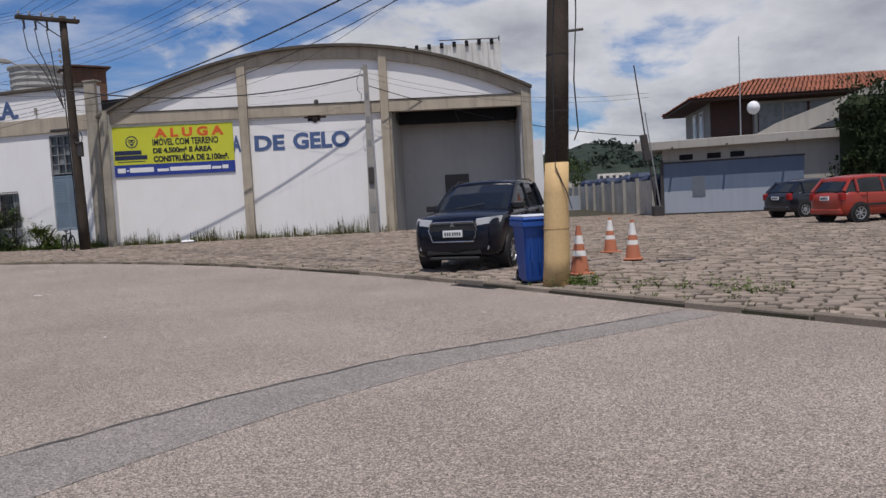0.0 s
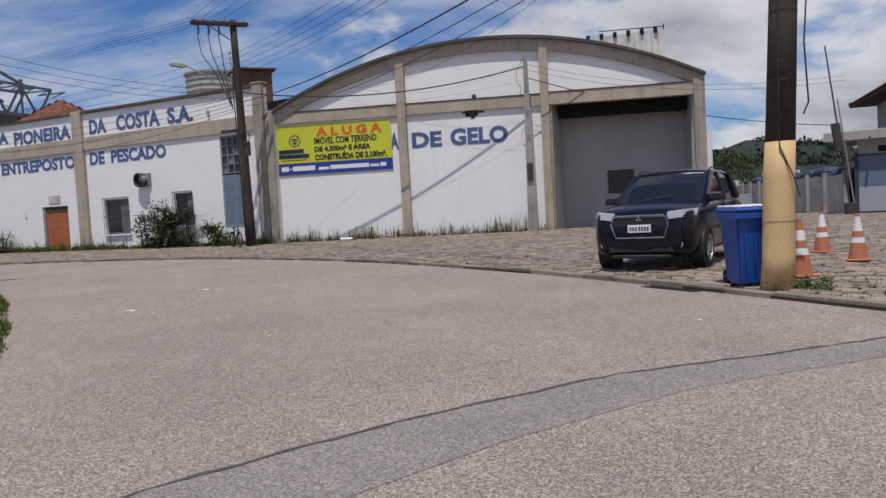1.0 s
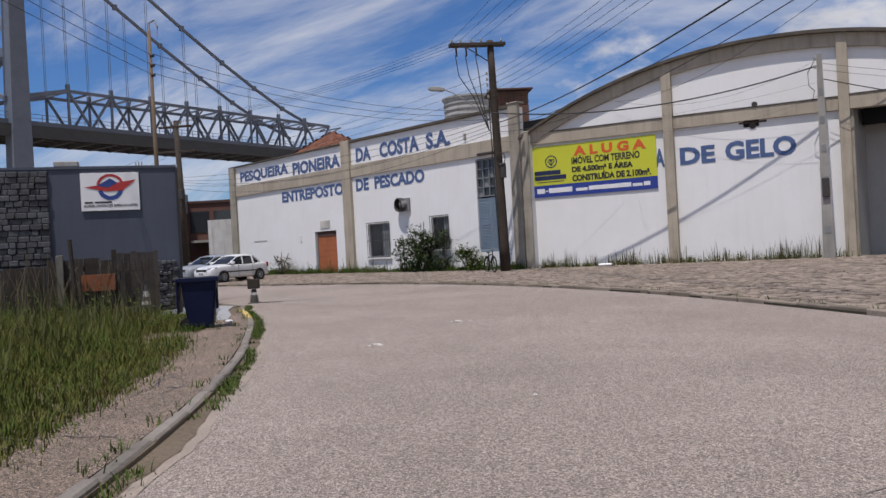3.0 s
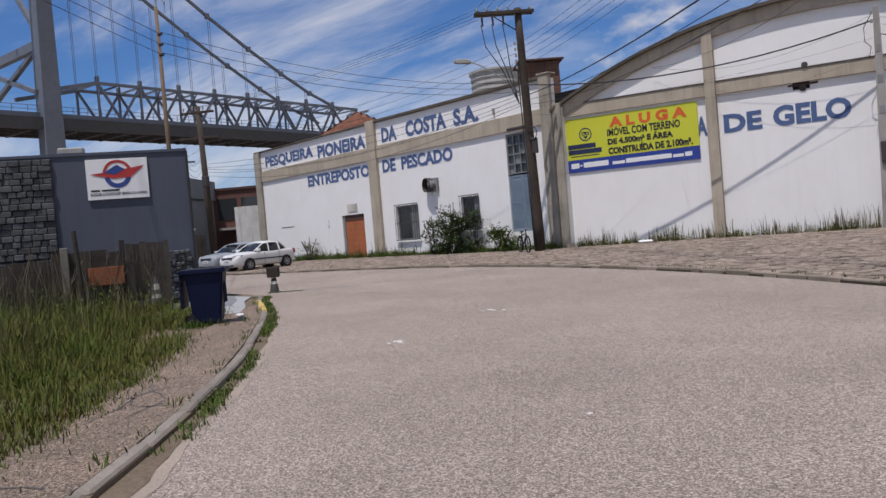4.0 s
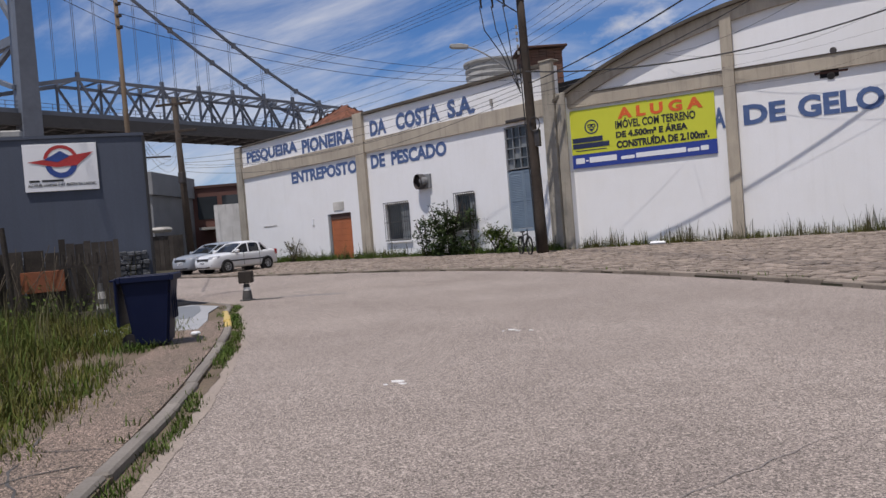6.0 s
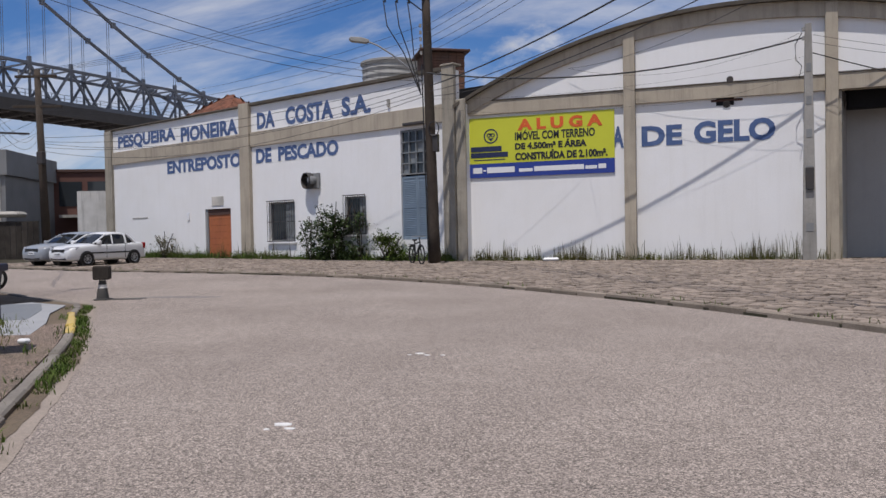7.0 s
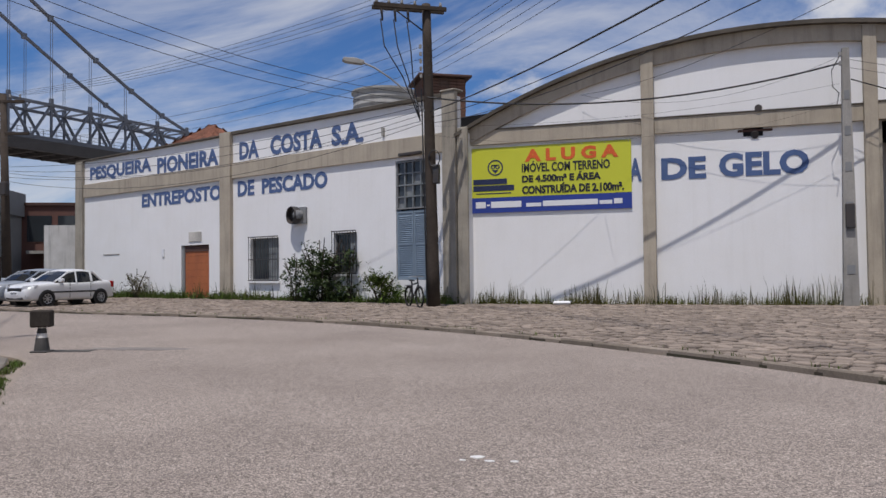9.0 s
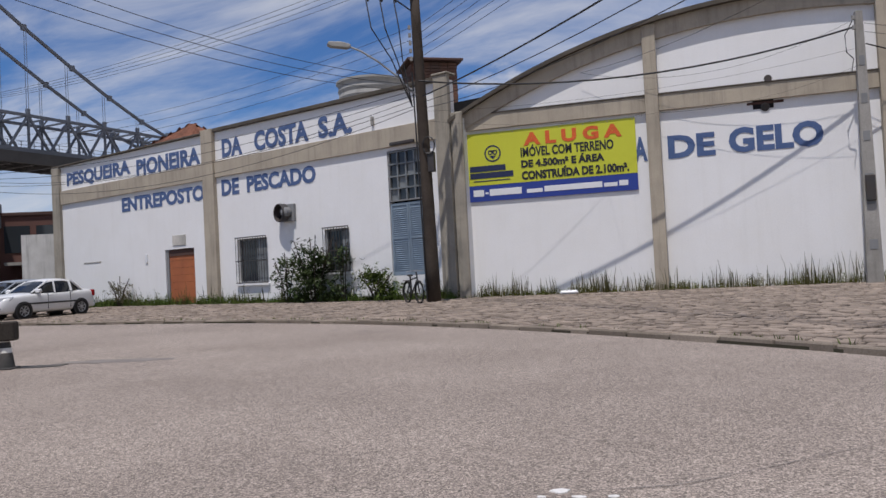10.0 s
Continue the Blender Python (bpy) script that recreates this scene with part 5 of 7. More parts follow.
traffic_cone(pose(2.88, 13.05, PAVE_Z, 0, 0, 10), 0.84, M_ORANGE, M_CONEW, "orange and white traffic cone standing by the yellow pole", "cones by the pole", tip=False)
traffic_cone(pose(4.56, 17.3, PAVE_Z, 0, 0, 30), 0.80, M_ORANGE, M_CONEW, "orange and white traffic cone with a white top on the setts", "cones by the pole")
traffic_cone(pose(4.47, 15.25, PAVE_Z, 0, 0, 65), 0.80, M_ORANGE, M_CONEW, "orange and white traffic cone with a broad white base", "cones by the pole")
traffic_cone(FM @ pose(-0.35, -0.85, 0.06), 0.76, M_CONEB, M_CONC, "sooty black and grey-white traffic cone standing in the weeds", "", tip=False)
fc = traffic_cone(pose(-16.5, 20.68, 0, 0, 0, 20), 0.64, M_CONEB, M_CONEW, "worn black and white traffic cone under a dark box", "")
part("box_on_top", bx(-0.16, 0.16, -0.13, 0.13, 0.42, 0.70, bevel=0.02, m=pose(0, 0, 0, 0, 0, 12)), M_BOARD, fc, "dark grey box stuck over the cone")
# shadow of the cone painted as a thin black sheet on the road
solo("cone_shadow_mat", bx(-0.3, 0.55, -0.15, 0.15, 0.0, 0.008, m=pose(-16.3, 20.86, 0, 0, 0, 20)), M_TAR, "thin black sheet painting the shadow beside the cone", "mat")


def wheelie_bin(m, h, body, label, lid_open, bag=False, slim=1.0):
    """A two-wheeled bin: tapered tub, rim, lid, handle, axle and wheels."""
    b = thing("wheelie_bin", label, "bin", m @ Matrix.Diagonal((slim, 1, 1, 1)))
    s = h / 1.0
    q = bmesh.new()
    r = [[q.verts.new((sx * w, y, z)) for sx, y in ((-1, -d0), (1, -d0), (1, d1), (-1, d1))] for w, d0, d1, z in
         ((0.225 * s, 0.24 * s, 0.19 * s, 0.03), (0.275 * s, 0.34 * s, 0.29 * s, 0.90 * s))]
    for i in range(4):
        q.faces.new((r[0][i], r[0][(i + 1) % 4], r[1][(i + 1) % 4], r[1][i]))
    q.faces.new(r[0][::-1])
    bmesh.ops.recalc_face_normals(q, faces=q.faces)
    bmesh.ops.bevel(q, geom=[e for e in q.edges if not e.is_boundary], offset=0.03, segments=2, affect="EDGES")
    part("tub", q, body, b)
    q = bmesh.new()
    for x0, x1, y0, y1 in ((-0.31, 0.31, -0.38, -0.33), (-0.31, 0.31, 0.28, 0.33), (-0.31, -0.26, -0.33, 0.28), (0.26, 0.31, -0.33, 0.28)):
        box(q, x0 * s, x1 * s, y0 * s, y1 * s, 0.86 * s, 0.94 * s, bevel=0.008)
    part("rim", q, body, b)
    if lid_open:
        part("inside", bx(-0.25 * s, 0.25 * s, -0.31 * s, 0.27 * s, 0.70 * s, 0.72 * s), M_DARK, b)
        part("lid", bx(-0.29 * s, 0.29 * s, 0.335 * s, 0.37 * s, 0.30 * s, 0.93 * s, bevel=0.012), body, b, "lid hanging open down the back")
    else:
        q = bmesh.new()
        box(q, -0.31 * s, 0.31 * s, -0.39 * s, 0.35 * s, 0.943 * s, 1.0 * s, bevel=0.025)
        part("lid", q, body, b, "closed lid")
    if bag:
        q = bmesh.new()
        box(q, -0.29 * s, 0.30 * s, -0.37 * s, 0.33 * s, 1.002 * s, 1.03 * s, bevel=0.012)
        part("liner", q, M_BAG, b, "pale plastic liner over the lid")
    part("handle", tube(bmesh.new(), [(-0.2 * s, 0.34 * s, 0.90 * s), (-0.2 * s, 0.42 * s, 0.90 * s), (0.2 * s, 0.42 * s, 0.90 * s), (0.2 * s, 0.34 * s, 0.90 * s)], 0.018), body, b)
    part("axle", rd((-0.27 * s, 0.22 * s, 0.10), (0.27 * s, 0.22 * s, 0.10), 0.014, n=6), M_DARKSTEEL, b)
    for sx in (-1, 1):
        part("wheel", rd((sx * 0.17 * s, 0.24 * s, 0.10), (sx * 0.225 * s, 0.24 * s, 0.10), 0.10, n=16), M_RUBBER, b)
    for k in range(3):
        xx = (-0.14 + 0.14 * k) * s
        part("rib", bx(xx - 0.012, xx + 0.012, -0.33 * s, -0.31 * s, 0.35, 0.80 * s, m=Matrix.Rotation(-0.01, 4, "X")), body, b)
    return b


wheelie_bin(pose(1.96, 12.3, PAVE_Z, 0, 0, 8), 1.06, M_BIN_B, "bright blue plastic wheelie bin with a pale liner beside the pole", False, True, 0.84)
nb = wheelie_bin(pose(-12.18, 14.15, FOOT_Z, 0, 0, 128), 1.02, M_BIN_N, "dark navy plastic wheelie bin standing open on the footpath", True)

# ---------------- right-hand yard ----------------
YM = pose(13.25, 39.2, 0, 0, 0, -27.5)
gatehouse = thing("gatehouse", "low rendered gatehouse with a slate blue and pale blue painted front", "building", YM, kind="structure")
part("wall", bx(0, 12.5, 0.05, 0.3, -0.05, 3.42), M_CREAM, gatehouse, "dirty cream render")
part("painted_band", bx(0.05, 6.6, -0.02, 0.047, 1.28, 2.76), M_GATEB, gatehouse, "slate blue painted upper gate")
part("painted_dado", bx(0.05, 6.6, -0.02, 0.047, 0.12, 1.277), M_GATEW, gatehouse, "pale blue painted lower gate")
part("gate_rail", bx(0.0, 6.65, -0.05, -0.022, 2.70, 2.78), M_DARKSTEEL, gatehouse)
part("gate_rail", bx(0.0, 6.65, -0.05, -0.022, 0.10, 0.16), M_DARKSTEEL, gatehouse)
part("gate_post", bx(-0.12, 0.04, -0.06, 0.1, 0.0, 2.9, bevel=0.01), M_DARKSTEEL, gatehouse)
part("hatch", bx(1.45, 2.08, -0.05, -0.022, 0.98, 1.98, bevel=0.01), mat("hatch_grey_blue", (0.13, 0.15, 0.18), 0.8), gatehouse, "grey-blue hatch in the gate")
for x in (0.85, 2.2, 3.3):
    part("vent_window", bx(x, x + 0.66, 0.02, 0.047, 2.85, 3.12), M_DARK, gatehouse, "small dark vent window")
part("slab_roof", bx(-1.3, 12.5, -0.5, 5.0, 3.423, 3.85, bevel=0.02), M_CREAM, gatehouse, "projecting stained concrete roof slab")
for x in (0.6, 3.2, 5.9, 8.6):
    part("drain_spout", rd((x, -0.5, 3.5), (x, -0.75, 3.46), 0.05, n=8), M_DARKSTEEL, gatehouse)
part("side_wall", bx(0, 0.25, 0.305, 5.0, -0.05, 3.42), M_CREAM, gatehouse)
part("ramp_wall", prism(bmesh.new(), [(4.2, 3.853), (6.4, 3.853), (13.5, 6.35), (13.5, 7.15), (5.4, 4.45)], 1.6, 1.9), M_CREAM, gatehouse, "sloping stained parapet of an outside stair")
globe = thing("globe_lamp", "white glass globe lamp on a short post", "lamp", YM @ pose(4.4, 0.6, 3.0))
q = bmesh.new()
lathe(q, [(0.05, 1.9), (0.2, 1.97), (0.29, 2.12), (0.31, 2.24), (0.27, 2.4), (0.15, 2.52), (0.04, 2.55)], 18)
part("globe", q, M_WHITE, globe, "white globe with a dark band", smooth=True)
part("stem", rd((0, 0, 0.85), (0, 0, 1.9), 0.03, n=8), M_DARKSTEEL, globe)
solo("antenna_mast", rd((0, 0, 0), (0.02, 0, 4.9), 0.035, 0.02, 8), M_STEEL, "tall thin grey antenna mast on the slab roof", "antenna", m=YM @ pose(3.8, 0.3, 3.85))
mast = thing("barrier_mast", "tilted thin steel mast with a dark lamp box in the yard", "mast", pose(12.6, 38.2, 0))
part("tube", rd((0, 0, 0), (-1.05, -0.3, 7.6), 0.05, 0.03, 8), M_DARKSTEEL, mast)
part("tube", rd((0.3, 0.3, 0), (-0.45, 0.1, 5.3), 0.04, 0.03, 8), M_STEEL, mast)
part("lamp_box", bx(-0.17, 0.17, -0.12, 0.12, 0, 1.3, bevel=0.03, m=pose(-0.5, -0.2, 2.9, 0, -8, 0)), M_DARKSTEEL, mast, "dark box on the mast")
part("foot", bx(-0.25, 0.25, -0.2, 0.2, 0, 0.6, bevel=0.02), M_DARKSTEEL, mast)

house = thing("house", "two-storey house with a hipped terracotta roof above the yard", "house", pose(21.1, 52.0, 0, 0, 0, -10), kind="structure")
part("wall", bx(0, 22, 0, 0.3, 0, 7.08), M_BROWN, house, "dark brown clad front")
part("side_wall", bx(-0.05, 0.25, 0.305, 9.0, 0, 7.08), M_CREAM, house, "cream side wall")
part("rear_wall", bx(0.3, 22, 8.75, 9.0, 0, 7.08), M_CREAM, house)
for x0, x1, z0, z1 in ((3.1, 6.2, 4.9, 6.9), (6.4, 9.6, 5.0, 6.9), (10.5, 14, 5.6, 6.9)):
    w = part("window", bx(x0, x1, -0.06, -0.004, z0, z1), M_FROST, house, "wide pale window")
    part("frame", bx(x0 - 0.1, x1 + 0.1, -0.09, -0.062, z1 - 0.1, z1 + 0.08), M_CREAM, w)
    part("frame", bx((x0 + x1) / 2 - 0.05, (x0 + x1) / 2 + 0.05, -0.09, -0.062, z0, z1 - 0.1), M_CREAM, w)
part("pilaster", bx(2.7, 3.0, -0.1, -0.004, 3, 7.0), M_CREAM, house)
for y in (2.2, 4.6):
    w = part("window", bx(-0.12, -0.055, y, y + 1.3, 4.6, 6.8), M_WHITE, house, "white shuttered side window")
    part("pane", bx(-0.13, -0.122, y + 0.35, y + 0.95, 4.9, 6.6), M_PANE, w)
part("awning", bx(-1.3, -0.06, 6.4, 8.2, 5.5, 5.62, m=Matrix.Rotation(0.25, 4, "Y")), M_BLUETARP, house, "blue awning")
part("soffit", bx(-1.6, 23.5, -1.5, 10.4, 7.09, 7.24), M_BROWN, house, "dark eave boards")
hip_roof("roof_tiles", house, -1.7, 23.6, -1.6, 10.5, 7.3, 1.75, 6.0, 0.46, "terracotta roof tiles")

yard_fence = thing("panel_fence", "long fence of pale grey vertical sheets along the yard", "fence", kind="structure")
a, b2 = Vector((13.0, 39.7)), Vector((16.3, 86.0))
nseg = 52
for i in range(nseg):
    p, r2 = a.lerp(b2, i / nseg), a.lerp(b2, (i + 0.985) / nseg)
    ang = math.degrees(math.atan2((r2 - p).y, (r2 - p).x))
    part("sheet", bx(0, (r2 - p).length, -0.03, 0.03, 0, 1.95 - 0.02 * (i % 3), m=pose(p.x, p.y, 0, 0, 0, ang)), M_FENCEP, yard_fence)
    if i % 4 == 0:
        part("post", bx(-0.08, 0.08, -0.1, 0.1, 0, 2.1, m=pose(p.x - 0.12, p.y, 0, 0, 0, ang)), M_CONC, yard_fence)
solo("low_wall", bx(5.5, 14.2, 62.5, 62.8, 0, 1.2), M_GATEW, "low pale wall closing the yard", "wall", "structure")
rr = random.Random(4)
for i in range(14):
    q = bx(-1.0, 1.0, -0.6, 0.6, 0, 2.1 + rr.uniform(0, 0.45), bevel=0.25)
    solo("tarpaulin_mound", q, M_BLUETARP, "stack under a dark blue tarpaulin behind the fence", "stack", group="covered stacks", m=pose(14.4 + 0.15 * i + rr.uniform(-0.2, 0.2), 42 + i * 2.1, 0, 0, 0, 84))

# tall stained block behind the gable
block = thing("tall_block", "tall stained white parapet block behind the gable", "building", pose(0, 57, 0), kind="structure")
part("wall", prism(bmesh.new(), [(-3.0, 0), (7.5, 0), (7.5, 12.9), (3.0, 12.75), (-3.0, 12.4)], 0, 3.0), mat("stained_parapet", (0.62, 0.61, 0.58), 0.9, (0.42, 0.41, 0.39), 0.4, 20, 0.6, 0.05, 0.2, streak=(0.10, 0.095, 0.09), streak_amount=0.75), block)
for i in range(8):
    part("spout", bx(0.3 + i * 0.92, 0.55 + i * 0.92, -0.15, 0.1, 12.42 + i * 0.04, 12.75 + i * 0.05), M_DARK, block)
part("rail", bx(3.0, 7.5, 0.1, 0.16, 13.1, 13.16), M_DARKSTEEL, block)
part("rail_post", bx(7.4, 7.48, 0.1, 0.18, 12.9, 13.3), M_DARKSTEEL, block)

# ---------------- buildings of the side street ----------------
lw = solo("yard_wall", bx(-1.9, 0, 0, 0.25, -0.05, 4.15, m=pose(-39.9, 46.0, 0, 0, 0, 25)), mat("mouldy_white_wall", (0.60, 0.59, 0.57), 0.9, (0.38, 0.37, 0.35), 0.8, 24, 0.7, 0.06, 0.3, streak=(0.12, 0.115, 0.105), streak_amount=0.6),
          "mouldy white yard wall beside the fish store", "wall", "structure")
RB = pose(-52.5, 50.4, 0, 0, 0, 26.6)
rb = thing("red_brown_house", "two-storey red-brown rendered house with a flat roof", "house", RB, kind="structure")
part("wall", bx(0, 11, 0, 9, 0, 6.1), M_REDBROWN, rb)
for x in (3.0, 5.0, 7.0):
    part("window", bx(x, x + 1.6, -0.05, -0.004, 3.6, 5.4), M_PANE, rb, "dark upstairs window")
part("cornice", bx(-0.1, 11.1, -0.12, 9.1, 6.103, 6.3), M_BROWN, rb)
part("canopy", bx(3.4, 6.8, -1.3, -0.004, 2.75, 2.95), M_CONC, rb, "pale concrete canopy")
# darkness of the doorway painted as a black panel on the wall
part("doorway", bx(5.2, 7.4, -0.03, -0.004, 0, 2.7), M_DARK, rb, "black panel standing for the unlit open doorway")
GB = pose(-53.0, 41.2, 0, 0, 0, 26.6)
gb = thing("grey_shop", "grey rendered shop building with a deep roof fascia", "building", GB, kind="structure")
part("wall", bx(0, 7.2, 0, 8, 0, 5.3), M_GREYR, gb)
part("fascia", bx(-0.2, 7.4, -0.2, 8.2, 5.303, 6.9, bevel=0.02), M_GREYR, gb, "darker grey fascia")
part("panel", bx(4.4, 6.9, -0.05, -0.004, 2.4, 5.1), M_FENCEP, gb, "pale wall panel")
for i in range(24):
    part("board", bx(2.0 + i * 0.33, 2.31 + i * 0.33, -2.1, -2.06, 0, 2.35), M_BOARD, gb)
part("awning", bx(5.6, 8.9, -2.3, -1.0, 2.6, 2.95, bevel=0.15), M_CREAM, gb, "cream folded awning")
kiosk = thing("kiosk", "small grey guard kiosk with a dark window", "kiosk", pose(-42.0, 39.0, 0, 0, 0, 26.6))
part("body", bx(-1.3, 0.0, 0, 1.2, 0.0, 2.3), M_GREYR, kiosk)
part("window", bx(-1.15, -0.15, -0.03, -0.004, 1.2, 2.1), M_PANE, kiosk)
part("roof", bx(-1.5, 0.2, -0.2, 1.4, 2.303, 2.42), M_DARKSTEEL, kiosk)

# ---------------- bridge ----------------
BM = Matrix.Translation((-152, 114, 0)) @ Matrix.Rotation(math.atan2(0.988, 0.155), 4, "Z")    # local x along the deck, -y towards the street
bridge = thing("suspension_bridge", "grey steel suspension bridge with a stiffening truss and eye-bar chains", "bridge", BM, kind="structure")
ZB, ZT, PAN = 30.6, 38.2, 9.75
CHAIN = [(-10.3, 81.0), (3.5, 72.4), (17.4, 64.1), (29.0, 57.1), (40.5, 50.7), (50.5, 45.6), (60.0, 41.3), (71.0, 37.6)]


def beam(q, p0, p1, w):
    p0, p1 = Vector(p0), Vector(p1)
    d = p1 - p0
    mm = Matrix.Translation(p0) @ d.to_track_quat("Z", "Y").to_matrix().to_4x4()
    box(q, -w / 2, w / 2, -w / 2, w / 2, 0, d.length, m=mm)


for yy in (-9.0, 0.0):
    for i in range(8):
        u = i * PAN
        q = bmesh.new()
        beam(q, (u, yy, ZT), (u + PAN, yy, ZT), 0.6)
        part("top_chord", q, M_BRIDGE, bridge)
        q = bmesh.new()
        beam(q, (u, yy, ZB), (u, yy, ZT), 0.42)
        part("vertical", q, M_BRIDGE, bridge)
        q = bmesh.new()
        beam(q, (u, yy, ZT), (u + PAN * 0.5, yy, ZB), 0.45)
        part("diagonal", q, M_BRIDGE, bridge)
        q = bmesh.new()
        beam(q, (u + PAN * 0.5, yy, ZB), (u + PAN, yy, ZT), 0.45)
        part("diagonal", q, M_BRIDGE, bridge)
        zc = next((a[1] + (b[1] - a[1]) * (u - a[0]) / (b[0] - a[0]) for a, b in zip(CHAIN, CHAIN[1:]) if a[0] <= u < b[0]), 0) - (2.4 if yy > -1 else 0)
        if zc > ZT + 1:
            for dy in (-0.35, 0.35):
                q = bmesh.new()
                beam(q, (u, yy + dy, ZT), (u, yy + dy, zc), 0.08)
                part("hanger", q, M_BRIDGE, bridge)
        q = bmesh.new()
        beam(q, (u, yy, ZT - 0.3), (u, yy, ZT + 1.4), 0.7)
        part("hanger_socket", q, M_BRIDGE, bridge)
    q = bmesh.new()
    beam(q, (0, yy, ZT), (-13, yy, ZB + 4.5), 0.8)
    part("end_post", q, M_BRIDGE, bridge)
    q = bmesh.new()
    low = 2.4 if yy > -1 else 0
    for p0, p1 in zip(CHAIN, CHAIN[1:]):
        beam(q, (p0[0], yy, p0[1] - low), (p1[0], yy, p1[1] - low), 0.58)
        beam(q, (p0[0], yy, p0[1] - low - 0.6), (p0[0], yy, p0[1] - low + 0.6), 0.9)
    part("chain", q, M_BRIDGE, bridge, "slanting eye-bar chain")
    q = bmesh.new()
    beam(q, (-11.5, yy, 80.0), (-80, yy, 36), 0.62)
    part("chain", q, M_BRIDGE, bridge, "slanting eye-bar chain")
    part("bottom_chord", bx(-120, 140, yy - 0.4, yy + 0.4, ZB - 0.5, ZB + 0.5), M_BRIDGE, bridge)
    for zz in (1.0, 1.8):
        part("handrail", bx(-120, 140, yy - 0.6 * (1 if yy < -1 else -1) - 0.05, yy - 0.6 * (1 if yy < -1 else -1) + 0.05, ZB + zz, ZB + zz + 0.09), M_BRIDGE, bridge)
    q = bmesh.new()
    for k in range(87):
        u = -120 + 3 * k
        box(q, u - 0.05, u + 0.05, yy - 0.62 * (1 if yy < -1 else -1) - 0.05, yy - 0.62 * (1 if yy < -1 else -1) + 0.05, ZB + 0.503, ZB + 1.8)
    part("rail_posts", q, M_BRIDGE, bridge)
    # approach truss beyond the tower
    for i in range(6):
        u = -30 - i * 12
        q = bmesh.new()
        beam(q, (u, yy, ZB), (u - 6, yy, ZB - 6), 0.5)
        beam(q, (u - 6, yy, ZB - 6), (u - 12, yy, ZB), 0.5)
        part("approach_brace", q, M_BRIDGE, bridge)
for i in range(18):
    u = i * PAN / 2
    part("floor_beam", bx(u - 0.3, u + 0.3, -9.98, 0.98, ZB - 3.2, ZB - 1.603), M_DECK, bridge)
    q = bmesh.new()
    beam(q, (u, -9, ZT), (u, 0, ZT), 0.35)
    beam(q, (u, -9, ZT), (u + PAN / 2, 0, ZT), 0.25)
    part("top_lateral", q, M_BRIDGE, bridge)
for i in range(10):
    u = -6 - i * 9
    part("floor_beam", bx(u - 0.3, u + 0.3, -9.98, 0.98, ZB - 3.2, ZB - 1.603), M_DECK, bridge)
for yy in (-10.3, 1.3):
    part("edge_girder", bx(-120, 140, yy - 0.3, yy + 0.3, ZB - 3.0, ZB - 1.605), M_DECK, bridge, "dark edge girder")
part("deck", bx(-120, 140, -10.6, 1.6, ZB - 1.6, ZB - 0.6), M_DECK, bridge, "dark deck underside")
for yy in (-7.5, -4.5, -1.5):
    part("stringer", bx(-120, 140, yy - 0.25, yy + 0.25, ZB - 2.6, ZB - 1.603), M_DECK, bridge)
for yy in (-9.6, 22.0):
    q = bmesh.new()
    prism(q, [(-13.2, 0), (-8.8, 0), (-9.3, 83), (-11.6, 83)], yy - 1.6, yy + 1.6)
    part("tower_leg", q, M_BRIDGE, bridge, "tall riveted steel tower leg")
for z0, z1 in ((33, 45), (45, 81)):
    q = bmesh.new()
    beam(q, (-10.8, -8, z0 + 2), (-10.8, 20.4, z1), 0.9)
    beam(q, (-10.8, 20.4, z0 + 2), (-10.8, -8, z1), 0.9)
    part("tower_bracing", q, M_BRIDGE, bridge)
    part("tower_strut", bx(-11.5, -10.1, -8, 20.4, z1 - 0.9, z1 + 0.9), M_BRIDGE, bridge)
for yy in (-9.6, 0.6):
    q = bmesh.new()
    prism(q, [(-62, 0), (-58, 0), (-59, ZB - 3), (-61, ZB - 3)], yy - 1.2, yy + 1.2)
    part("approach_leg", q, M_BRIDGE, bridge)

# ---------------- far hills and town ----------------
rr = random.Random(12)
q = bmesh.new()
hp = []
for i in range(91):
    a = radians(-60 + 120 * i / 90)
    hgt = 32 + 30 * math.exp(-((math.degrees(a) - 14.5) / 5.5) ** 2) + 14 * noise.noise((i * 0.13, 0, 3)) + 5 * noise.noise((i * 0.7, 1, 3))
    if math.degrees(a) < 4:
        hgt *= 0.35
    prevr = []
    for k, (rad, f) in enumerate(((760, 0.0), (830, 0.45), (900, 0.8), (980, 1.0), (1100, 0.9))):
        prevr.append(q.verts.new((rad * math.sin(a), rad * math.cos(a), max(0.1, hgt * f + (4 * noise.noise((i * 0.5, k * 1.3, 7)) if k else 0)))))
    hp.append(prevr)
for a, b in zip(hp, hp[1:]):
    for k in range(4):
        q.faces.new((a[k], b[k], b[k + 1], a[k + 1]))
hill = solo("backdrop_hill", q, M_HILL, "dark green wooded hills on the horizon", "hill", "structure")


def clump(bm, c, r, n, rnd, size):
    """Many small leaf cards scattered through an uneven ball."""
    for _ in range(n):
        d = Vector((rnd.gauss(0, 1), rnd.gauss(0, 1), rnd.gauss(0, 1))).normalized() * (r * rnd.uniform(0.45, 1.0) ** 0.6)
        d.z *= 0.8
        p = Vector(c) + d
        s = size * rnd.uniform(0.6, 1.3)
        m3 = Euler((rnd.uniform(0, 6.3), rnd.uniform(0, 6.3), rnd.uniform(0, 6.3))).to_matrix()
        vs = [bm.verts.new(p + m3 @ Vector(v)) for v in ((-s, 0, 0), (0, -s * 0.45, s * 0.1), (s, 0, 0), (0, s * 0.45, s * 0.1))]
        bm.faces.new(vs)


